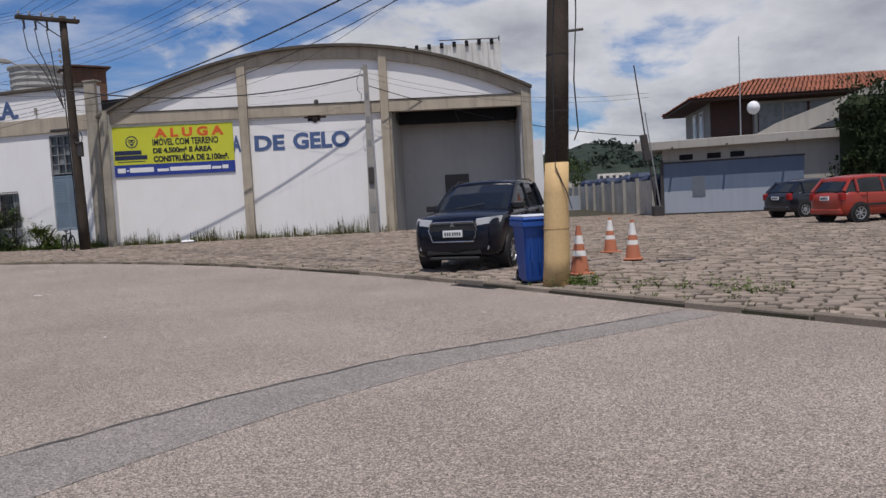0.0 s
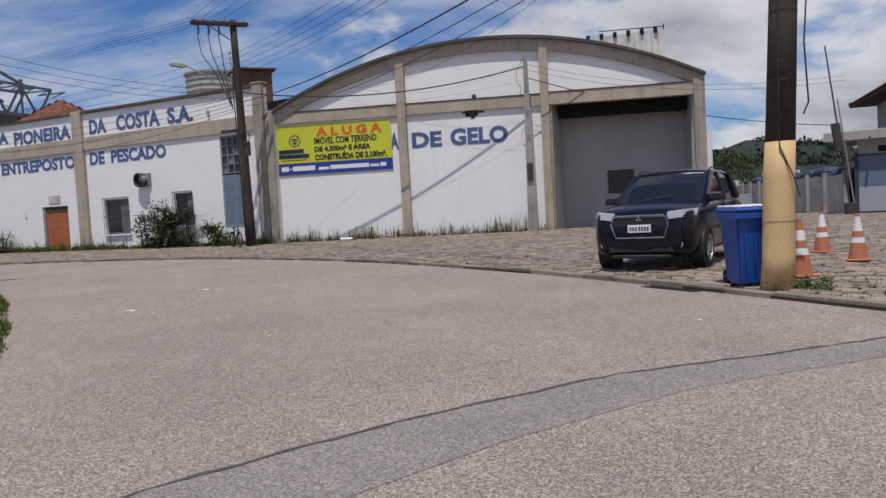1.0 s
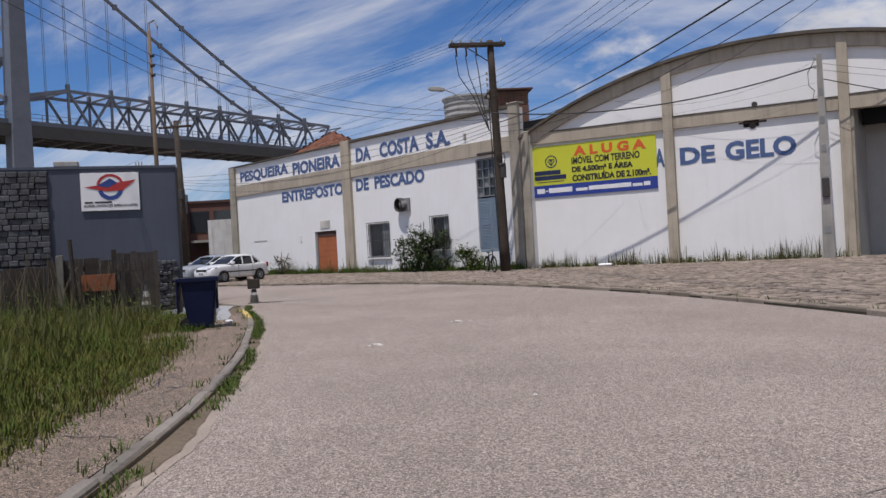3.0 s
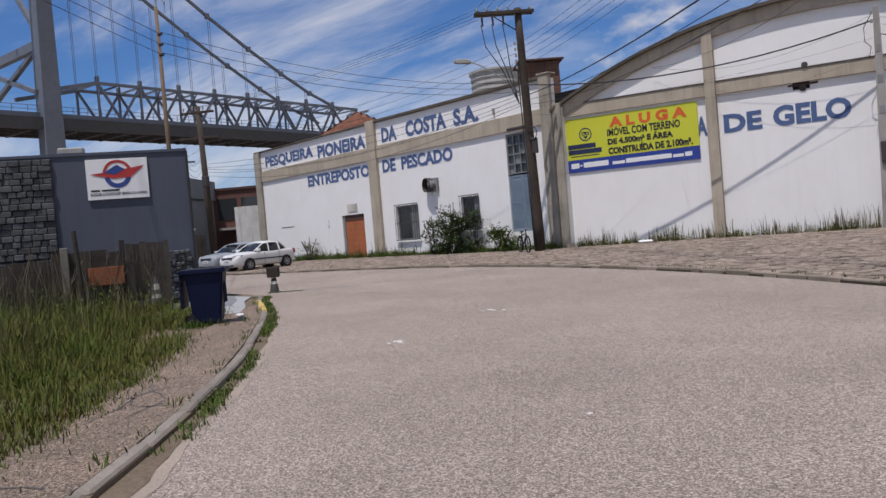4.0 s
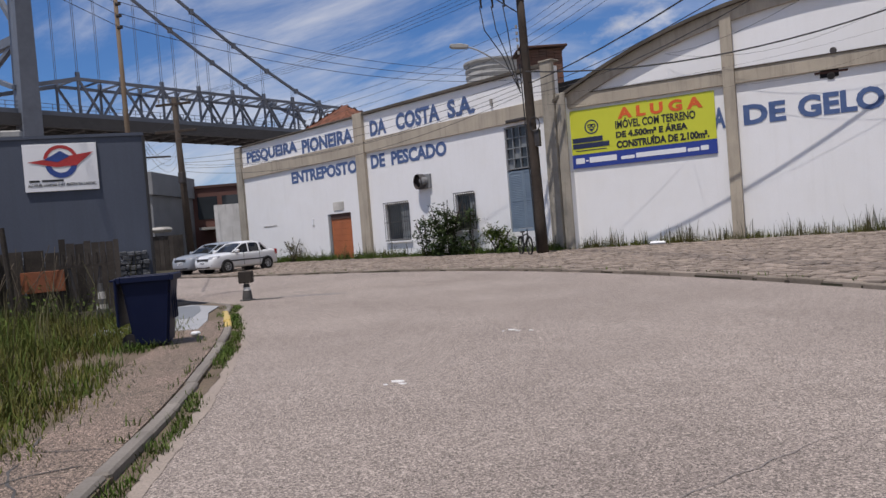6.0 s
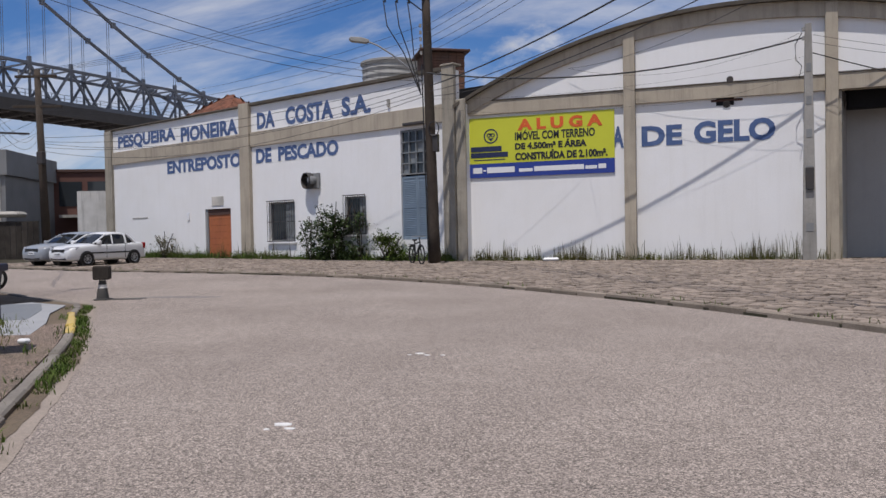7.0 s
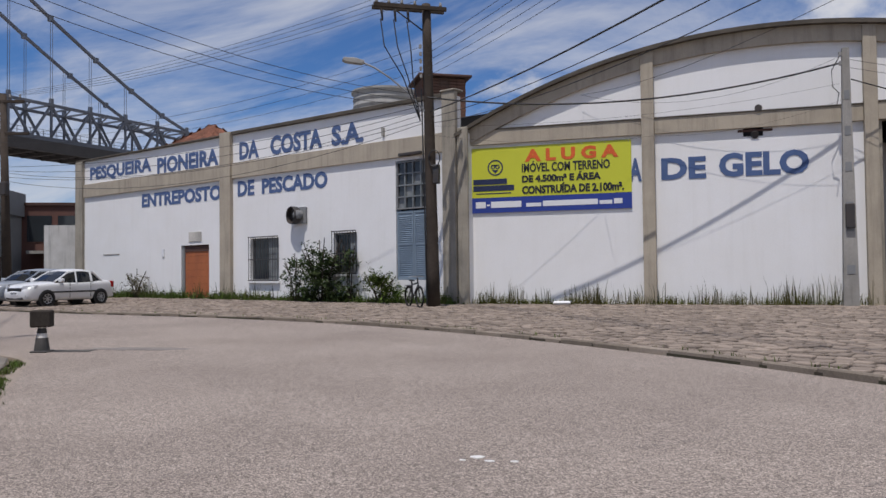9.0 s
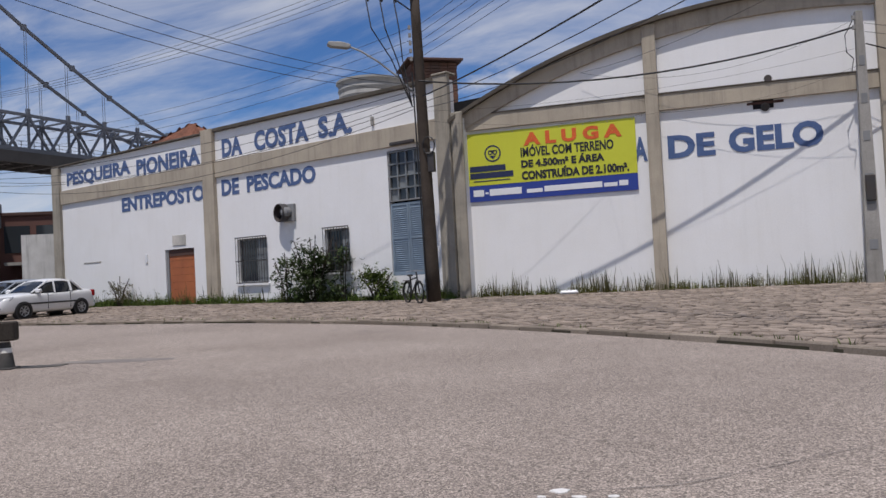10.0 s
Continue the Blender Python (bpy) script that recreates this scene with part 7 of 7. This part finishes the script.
def blades(bm, c, n, h, spread, rnd, lean=0.35, w=0.012):
    for _ in range(n):
        x, y = c[0] + rnd.gauss(0, spread), c[1] + rnd.gauss(0, spread)
        hh, a = h * rnd.uniform(0.45, 1.15), rnd.uniform(0, 6.283)
        dx, dy = math.cos(a), math.sin(a)
        ln = hh * rnd.uniform(0.1, lean * 2)
        px, py = -dy * w, dx * w
        z = c[2]
        v = [bm.verts.new(p) for p in ((x - px, y - py, z), (x + px, y + py, z), (x + dx * ln * 0.35 + px * 0.8, y + dy * ln * 0.35 + py * 0.8, z + hh * 0.6), (x + dx * ln * 0.35 - px * 0.8, y + dy * ln * 0.35 - py * 0.8, z + hh * 0.6), (x + dx * ln, y + dy * ln, z + hh))]
        bm.faces.new(v[:4])
        bm.faces.new((v[3], v[2], v[4]))


def leaf_sprays(bm, c, n, reach, rnd, size):
    for _ in range(n):
        d = Vector((rnd.gauss(0, 1), rnd.gauss(0, 0.7), rnd.uniform(-0.2, 1.1))).normalized()
        p = Vector(c)
        for k in range(rnd.randint(4, 8)):
            p = p + d * reach / 7 + Vector((rnd.gauss(0, 0.03), rnd.gauss(0, 0.03), rnd.gauss(0, 0.03)))
            for _2 in range(2):
                s = size * rnd.uniform(0.6, 1.3)
                m3 = Euler((rnd.uniform(-0.9, 0.9), rnd.uniform(-0.9, 0.9), rnd.uniform(0, 6.3))).to_matrix()
                q0 = p + m3 @ Vector((s * 0.2, 0, 0))
                bm.faces.new([bm.verts.new(q0 + m3 @ Vector(v)) for v in ((0, 0, 0), (s * 0.5, -s * 0.22, 0), (s, 0, -s * 0.1), (s * 0.5, s * 0.22, 0))])


rp = random.Random(77)
# weeds at the foot of both fronts
q, q2 = bmesh.new(), bmesh.new()
x = HX0 + 0.6
while x < OX0 - 0.1:
    dens = 0.55 + 0.45 * noise.noise((x * 0.8, 0, 5))
    if rp.random() < 0.6 + 0.4 * dens:
        blades(q, (x, WY - 0.22, PAVE_Z - 0.05), rp.randint(14, 28), rp.uniform(0.14, 0.36) * (0.7 + dens), 0.14, rp, 0.5, 0.009)
        leaf_sprays(q, (x, WY - 0.2, PAVE_Z), 2, 0.28, rp, 0.06)
    if rp.random() < 0.55 * dens + 0.16:
        blades(q2, (x, WY - 0.18, PAVE_Z - 0.05), rp.randint(6, 13), rp.uniform(0.45, 1.05), 0.12, rp, 0.12, 0.014)
    x += 0.13
solo("weeds", q, M_GRASS, "low green weeds along the foot of the gable wall", "weeds", "stuff")
solo("dry_weeds", q2, M_DRY, "tall dry stalks along the foot of the gable wall", "weeds", "stuff")
q, q2 = bmesh.new(), bmesh.new()
for i in range(460):
    lx = -rp.uniform(0.4, 27.2)
    near = noise.noise((lx * 0.35, 2, 5))
    p = LM @ Vector((lx, -rp.uniform(0.08, 0.5 + 0.9 * max(0, near)), 0))
    blades(q, (p.x, p.y, PAVE_Z - 0.05), rp.randint(8, 16), rp.uniform(0.18, 0.42) * (1.1 + near), 0.14, rp, 0.4, 0.016)
    if rp.random() < 0.25:
        leaf_sprays(q, (p.x, p.y, PAVE_Z), 5, 0.5, rp, 0.09)
    if rp.random() < 0.16:
        blades(q2, (p.x, p.y, PAVE_Z - 0.05), 4, rp.uniform(0.6, 1.0), 0.08, rp, 0.15, 0.018)
solo("weeds", q, M_GRASS_G, "green weeds along the foot of the fish store", "weeds", "stuff")
solo("dry_weeds", q2, M_DRY, "dry stalks along the foot of the fish store", "weeds", "stuff")


def shrub(lx, ly, h, r, n, label, material=M_LEAF, sprays=90, size=0.14):
    p = LM @ Vector((lx, ly, 0))
    s = thing("shrub", label, "shrub", Matrix.Translation((p.x, p.y, PAVE_Z - 0.05)))
    for k in range(6):
        a = k * 1.05
        part("stem", tube(bmesh.new(), [(0.05 * math.cos(a), 0.05 * math.sin(a), 0), (0.3 * r * math.cos(a), 0.3 * r * math.sin(a), h * 0.45), (0.7 * r * math.cos(a), 0.6 * r * math.sin(a), h * rp.uniform(0.7, 0.95))], 0.018), M_WOODPOLE, s)
    b = bmesh.new()
    for _ in range(n):
        u = rp.random()
        rr2 = r * (0.95 - 0.55 * u) * rp.uniform(0.3, 1.0)
        a = rp.uniform(0, 6.28)
        leaf_sprays(b, (rr2 * math.cos(a), 0.7 * rr2 * math.sin(a), 0.15 + h * 0.72 * u), sprays // 12, 0.45, rp, size)
    ob = part("foliage", b, material, s)
    return s


shrub(-6.75, -0.75, 2.75, 1.3, 34, "unkempt dark green shrub against the barred window", M_LEAF, 90, 0.17)
shrub(-8.35, -0.7, 2.2, 0.75, 13, "small straggling shrub beside the wall", M_LEAF, 60, 0.15)
shrub(-3.75, -0.6, 1.2, 0.95, 26, "low leafy shrub below the shutters", M_GRASS_G, 60, 0.13)
shrub(-20.6, -0.5, 1.7, 0.8, 14, "thin dry shrub by the white wall", M_DRY, 50, 0.12)
shrub(-5.6, -0.35, 2.5, 0.35, 10, "climbing plant on the window bars", M_LEAF, 50, 0.15)

# ivy hedge in the yard
hedge = thing("ivy_hedge", "tall dark ivy mass over the yard wall", "hedge", pose(22.3, 33.7, 0))
part("core_wall", bx(-2.6, 3.5, -0.3, 0.9, 0, 5.2, bevel=0.5), M_LEAF_D, hedge, "dark inner growth")
q = bmesh.new()
for i in range(150):
    clump(q, (rp.uniform(-2.9, 3.6), -0.35 + rp.uniform(-0.3, 0.3), rp.uniform(0.4, 5.6)), rp.uniform(0.35, 0.7), 46, rp, 0.12)
ob = part("leaves", q, M_LEAF_D, hedge)
razor = thing("razor_wire", "coil of pale razor wire along the wall top", "wire", YM @ pose(0, 0.2, 3.9))
for k in range(3):
    part("coil", tube(bmesh.new(), [(8.2 + k * 1.4 + 0.09 * a / 2, 0, 0.35 + k * 0.35 + 0.32 * math.sin(a * 0.5)) if a % 2 else (8.2 + k * 1.4 + 0.09 * a / 2, 0.25, 0.35 + k * 0.35 + 0.32 * math.sin(a * 0.5)) for a in range(34)], 0.014, 4), M_STEEL, razor)

# verge grass on the near side
inner = offset_line(NEAR_EDGE, 0.86)
q, q2, q3 = bmesh.new(), bmesh.new(), bmesh.new()
cnt = 0
while cnt < 2300:
    t = rp.uniform(0, 1)
    ly = rp.uniform(3.0, 16.6)
    ix = next((a.x + (b.x - a.x) * (ly - a.y) / (b.y - a.y) for a, b in zip(inner, inner[1:]) if a.y <= ly < b.y), None)
    if ix is None:
        continue
    d = 6.5 * rp.random() ** 1.35
    p = Vector((ix - 0.12 - d, ly - d * 0.2, FOOT_Z - 0.03))
    loc = FM.inverted() @ p
    if loc.y > -0.15 or (noise.noise((p.x * 0.55, p.y * 0.55, 1)) < -0.3 and d < 1.2):
        continue
    tall_f = min(1.0, 0.25 + d * 0.27)
    blades(q, p, rp.randint(16, 26), rp.uniform(0.22, 0.50) * tall_f, 0.17, rp, 0.5, 0.0055)
    if rp.random() < 0.35:
        blades(q3, p, 10, rp.uniform(0.3, 0.7) * tall_f, 0.14, rp, 0.4, 0.006)
    if rp.random() < 0.10 and d > 1.2:
        blades(q2, p, 5, rp.uniform(0.7, 1.3), 0.12, rp, 0.25, 0.006)
    if loc.y > -1.6 and rp.random() < 0.28:
        blades(q2, p, 4, rp.uniform(0.8, 1.6), 0.14, rp, 0.3, 0.007)
    cnt += 1
solo("verge_grass", q, M_GRASS, "tall unmown grass on the verge by the fence", "grass", "stuff")
solo("verge_grass", q3, M_GRASS_G, "green tufts in the unmown verge", "grass", "stuff")
solo("verge_stalks", q2, M_DRY, "dry seed stalks standing in the verge grass", "grass", "stuff")
q = bmesh.new()
for i in range(60):
    p = FM @ Vector((-rp.uniform(0.4, 8.5), -rp.uniform(0.2, 0.7), 0.1))
    leaf_sprays(q, p, 6, rp.uniform(0.4, 0.9), rp, 0.09)
solo("verge_creeper", q, M_GRASS_G, "leafy creeper growing up the board fence", "creeper", "stuff")
# grass in the gutter of both kerbs and between setts
q = bmesh.new()
for p in resample(NEAR_EDGE, 0.05):
    if 2 < p.y < 19.2 and rp.random() < 0.12 + 1.6 * max(0.0, noise.noise((p.x * 0.9, p.y * 0.9, 9)) + 0.12 + 0.035 * (p.y - 9)):
        for _ in range(2):
            blades(q, (p.x + rp.uniform(0.0, 0.16), p.y + rp.uniform(0.0, 0.06), 0.0), rp.randint(9, 15), rp.uniform(0.03, 0.10), 0.04, rp, 0.6, 0.005)
for p in resample(offset_line(NEAR_EDGE, 0.16), 0.25):
    if 2 < p.y < 19 and rp.random() < 0.35:
        blades(q, (p.x, p.y, FOOT_Z - 0.01), rp.randint(6, 12), rp.uniform(0.05, 0.13), 0.05, rp, 0.6, 0.006)
for i in range(30):
    blades(q, (-12.2 + rp.gauss(0, 0.25), 13.9 + rp.gauss(0, 0.3), FOOT_Z - 0.01), 10, 0.14, 0.06, rp, 0.6, 0.006)
solo("gutter_grass", q, M_GRASS_G, "short grass growing in the kerb gutter", "grass", "stuff")
q = bmesh.new()
for i in range(34):
    a = rp.random()
    c = YP.lerp(Vector((4.6, 9.3, 0)), a)
    p = (c.x + rp.gauss(0.25, 0.25), c.y + rp.gauss(0.25, 0.25), PAVE_Z - 0.03)
    leaf_sprays(q, p, 3, 0.16, rp, 0.05)
    blades(q, p, 5, 0.10, 0.05, rp, 0.6, 0.006)
for i in range(26):
    p = (YP.x + rp.gauss(0.35, 0.16), YP.y + rp.gauss(0.02, 0.14), PAVE_Z - 0.02)
    leaf_sprays(q, p, 3, 0.2, rp, 0.05)
for p in resample(offset_line(FAR_EDGE, -0.2), 0.3):
    if 6 < p.y < 34 and rp.random() < 0.5:
        blades(q, (p.x, p.y, PAVE_Z - 0.02), 6, 0.08, 0.06, rp, 0.6, 0.007)
solo("kerb_weeds", q, M_GRASS_G, "small weeds between the setts by the kerb", "weeds", "stuff")

# silt and pale dust lying along the near kerb
def dirt_strip(name, line, r0, r1, z, material, label, seed):
    b, rr, prev = bmesh.new(), random.Random(seed), None
    pts = [p for p in resample(line, 0.12) if 0.5 < p.y < 20]
    for i, p in enumerate(pts):
        d = (pts[min(i + 1, len(pts) - 1)] - pts[max(i - 1, 0)]).normalized()
        nrm = Vector((d.y, -d.x))
        w = r1 * (0.75 + 0.5 * noise.noise((i * 0.07, seed, 0)) + 0.12 * noise.noise((i * 0.5, seed, 3)) + rr.uniform(-0.02, 0.02))
        a, c = p + nrm * r0, p + nrm * max(r0 + 0.02, w)
        cur = (b.verts.new((a.x, a.y, z)), b.verts.new((c.x, c.y, z)))
        if prev:
            b.faces.new((prev[0], prev[1], cur[1], cur[0]))
        prev = cur
    bmesh.ops.recalc_face_normals(b, faces=b.faces)
    solo(name, b, material, label, "dirt", "structure")


dirt_strip("gutter_dust", NEAR_EDGE, -0.01, 0.32, 0.004, M_DUST, "pale dust strip along the kerb", 3)
dirt_strip("gutter_soil", NEAR_EDGE, -0.01, 0.20, 0.008, M_SOIL, "dark soil in the kerb gutter", 5)

# litter, stains, small road marks
for x, y, s in ((-7.36, 12.66, 0.08), (-7.26, 12.58, 0.045), (-7.40, 12.52, 0.03), (-7.55, 15.68, 0.07), (-7.44, 15.6, 0.04), (-7.62, 15.58, 0.03), (-7.27, 15.63, 0.035), (-3.9, 9.7, 0.025), (0.9, 9.9, 0.025)):
    b = bmesh.new()
    pts = [(x + s * rp.uniform(0.5, 1.1) * math.cos(k * 0.698), y + 0.6 * s * rp.uniform(0.5, 1.1) * math.sin(k * 0.698)) for k in range(9)]
    prism(b, pts, 0.0, 0.006, "z")
    solo("paint_splash", b, M_CONEW, "pale paint splash on the asphalt", "paint mark", group="paint splashes")
M_STAIN = mat("road_stain", (0.175, 0.155, 0.142), 0.93, (0.235, 0.213, 0.197), 1.8, 60, 0.9, 0.32, 0.6, 0.01)
for x, y, rx, ry, a, m in ((-15.2, 21.5, 1.0, 0.3, 10, M_STAIN),):
    b = bmesh.new()
    mm = pose(x, y, 0, 0, 0, a)
    pts = [mm @ Vector((rx * rp.uniform(0.7, 1.1) * math.cos(k * 0.2618), ry * rp.uniform(0.6, 1.1) * math.sin(k * 0.2618), 0)) for k in range(24)]
    b.faces.new([b.verts.new((p.x, p.y, 0.004)) for p in pts])
    bmesh.ops.recalc_face_normals(b, faces=b.faces)
    solo("road_stain", b, m, "faint worn stain on the asphalt", "stain", "structure")
solo("drain_slot", bx(-0.55, 0.55, -0.14, 0.12, -0.05, 0.006, m=pose(1.05, 12.85, 0, 0, 0, 125)), M_DARK, "dark gully drain at the kerb", "drain", "structure")
solo("crumpled_bag", bx(-0.3, 0.3, -0.12, 0.12, 0, 0.12, bevel=0.05, m=pose(-10.5, 36.9, PAVE_Z, 0, 0, 12)), M_WHITE, "crumpled white plastic bag at the wall", "bag")
solo("paper_scrap", bx(-0.07, 0.07, -0.04, 0.04, 0, 0.06, bevel=0.02, m=pose(-12.18, 14.91, FOOT_Z + 0.01, 0, 0, 12)), M_WHITE, "white paper scrap on the slab", "litter")

for pts, w in (([(-9.4, 14.6), (-8.2, 15.4), (-6.9, 15.9), (-5.8, 16.9)], 0.004), ([(-6.0, 9.0), (-4.6, 10.2), (-3.9, 11.6), (-2.4, 12.6)], 0.0035), ([(-12.9, 18.3), (-11.8, 18.7), (-10.2, 20.1), (-8.6, 20.5)], 0.004), ([(-5.2, 15.6), (-4.4, 16.3), (-3.6, 16.6)], 0.004),
               ([(-2.6, 6.6), (-1.2, 7.9), (0.6, 8.9)], 0.005)):
    crack("road_crack", pts, w, "fine dark crack in the asphalt", M_STAIN, 0.006)

# ---------------- footpath and setts ----------------
b = bmesh.new()
prev = None
rr = random.Random(51)
line_a = offset_line(NEAR_EDGE, 0.123)
line_b = offset_line(NEAR_EDGE, 0.95)
for pa, pb in zip(line_a, line_b):
    if not (-8 < pa.y < 17.0):
        continue
    pb = pb + Vector((rr.uniform(-0.1, 0.1), rr.uniform(-0.1, 0.1)))
    cur = [b.verts.new((pa.x, pa.y, FOOT_Z - 0.06)), b.verts.new((pa.x, pa.y, FOOT_Z)), b.verts.new((pb.x, pb.y, FOOT_Z)), b.verts.new((pb.x, pb.y, FOOT_Z - 0.06))]
    if prev:
        for i in range(3):
            b.faces.new((prev[i], prev[i + 1], cur[i + 1], cur[i]))
    prev = cur
bmesh.ops.recalc_face_normals(b, faces=b.faces)
solo("footpath", b, M_PAVE, "cracked pebbly concrete footpath", "footpath", "structure")
crack("footpath_crack", [(-8.1, 10.2), (-8.6, 10.0), (-8.9, 10.3), (-9.3, 10.0)], 0.010, "dark crack across the footpath", M_TAR, FOOT_Z + 0.004)
crack("footpath_crack", [(-7.0, 8.4), (-7.4, 8.7), (-7.6, 9.3), (-8.2, 9.6), (-8.5, 9.9)], 0.010, "dark crack along the footpath", M_TAR, FOOT_Z + 0.004)
crack("footpath_crack", [(-6.3, 7.3), (-6.8, 7.2), (-7.1, 7.0), (-7.5, 7.1)], 0.012, "dark crack across the footpath", M_TAR, FOOT_Z + 0.004)
crack("footpath_crack", [(-7.3, 9.1), (-7.7, 9.0), (-8.0, 9.25), (-8.45, 9.1)], 0.014, "dark forked crack across the footpath", M_TAR, FOOT_Z + 0.004)
crack("footpath_crack", [(-7.9, 9.9), (-8.1, 9.6), (-8.0, 9.3), (-7.75, 8.9), (-7.55, 8.4)], 0.012, "dark crack along the footpath", M_TAR, FOOT_Z + 0.004)
slab = [(-12.86, 15.6), (-13.76, 16.7), (-14.86, 17.8), (-15.76, 19.0), (-17.0, 19.4), (-17.2, 18.7), (-16.9, 17.4), (-14.6, 15.0)]
solo("corner_slab", prism(bmesh.new(), slab, 0.05, FOOT_Z + 0.004, "z"), M_SLAB, "smooth pale concrete corner slab", "pavement", "structure")
slab2 = [(-14.46, 17.0), (-15.46, 18.2), (-16.5, 19.15), (-17.1, 18.9), (-16.9, 17.6), (-15.5, 16.2)]
solo("corner_slab", prism(bmesh.new(), slab2, 0.05, FOOT_Z + 0.009, "z"), M_SLAB_GREY, "grey painted patch on the corner slab", "pavement", "structure")
kerb("kerb", NEAR_EDGE, 1, 0.12, FOOT_Z + 0.006, 0.98, "worn concrete kerb along the footpath", M_KERB, -8, 24, painted=(33, 34, 35))

# setts: rows across the yard, single stones nearest the walk, the rest joined
rs = random.Random(61)
setts = thing("sett_paving", "worn uneven stone sett paving in front of the halls", "paving", kind="structure")
poly = [tuple(p) for p in offset_line(FAR_EDGE, -0.15)] + [(-40, 46), (-14, 38), (7, 38), (7, 45), (19, 42), (26, 20), (26, -8)]
row_h, verts, faces, single = 0.31, [], [], 0
proto = []
for k in range(6):
    j = [rs.uniform(-0.035, 0.035) for _ in range(8)]
    me = bpy.data.meshes.new("sett")
    top = [(-0.385 + j[0], -0.365 + j[1], 0.0), (0.385 + j[2], -0.365 + j[3], 0.004), (0.385 + j[4], 0.365 + j[5], 0.0), (-0.385 + j[6], 0.365 + j[7], 0.003)]
    mid = [(x * 1.10, y * 1.10, -0.012) for x, y, z in top]
    low = [(x * 1.10, y * 1.10, -0.05) for x, y, z in top]
    me.from_pydata(top + mid + low, [], [(0, 1, 2, 3)] + [(i + 4, (i + 1) % 4 + 4, (i + 1) % 4, i) for i in range(4)] + [(i + 8, (i + 1) % 4 + 8, (i + 1) % 4 + 4, i + 4) for i in range(4)])
    me.materials.append(M_SETT_ONE)
    proto.append((me, top + mid + low))
FQ = [(0, 1, 2, 3)] + [(i + 4, (i + 1) % 4 + 4, (i + 1) % 4, i) for i in range(4)] + [(i + 8, (i + 1) % 4 + 8, (i + 1) % 4 + 4, i + 4) for i in range(4)]
ux, uy = Vector((0.86, -0.50)), Vector((0.50, 0.86))
for r in range(-40, 330):
    off = rs.uniform(0, 0.25)
    u = -52 + off
    v = -2 + r * row_h * 0.62
    while u < 42:
        wd = rs.uniform(0.21, 0.35)
        p = ux * (u + wd / 2) + uy * v * 1.0
        u += wd
        if not (-42 < p.x < 27 and -9 < p.y < 47):
            continue
        if not inside(p, poly):
            continue
        ang = math.atan2(ux.y, ux.x) + rs.uniform(-0.05, 0.05)
        z = PAVE_Z + rs.uniform(-0.022, 0.008) + 0.012 * noise.noise((p.x * 0.6, p.y * 0.6, 2))
        sx, sy = wd * 1.0, row_h * 0.62 * 1.0
        me, pts = proto[rs.randrange(6)]
        if single < 300 and 2.6 < p.x < 6.5 and 8.6 < p.y < 12.9:
            o = new("sett", me)
            o.parent = setts
            o.matrix_local = Matrix.Translation((p.x, p.y, z)) @ Matrix.Rotation(ang, 4, "Z") @ Matrix.Diagonal((sx, sy, 1, 1))
            single += 1
            continue
        ca, sa = math.cos(ang), math.sin(ang)
        tx, ty = rs.uniform(-0.07, 0.07), rs.uniform(-0.07, 0.07)
        base = len(verts)
        verts += [(p.x + ca * x * sx - sa * y * sy, p.y + sa * x * sx + ca * y * sy, z + zz + tx * x * sx + ty * y * sy) for x, y, zz in pts]
        faces += [tuple(base + i for i in f) for f in FQ]
me = bpy.data.meshes.new("setts_beyond")
me.from_pydata(verts, [], faces)
me.materials.append(M_SETT)
ob = new("setts_beyond", me)
ob.parent = setts
tagged(ob, "worn stone setts laid in rows", kind="stuff")
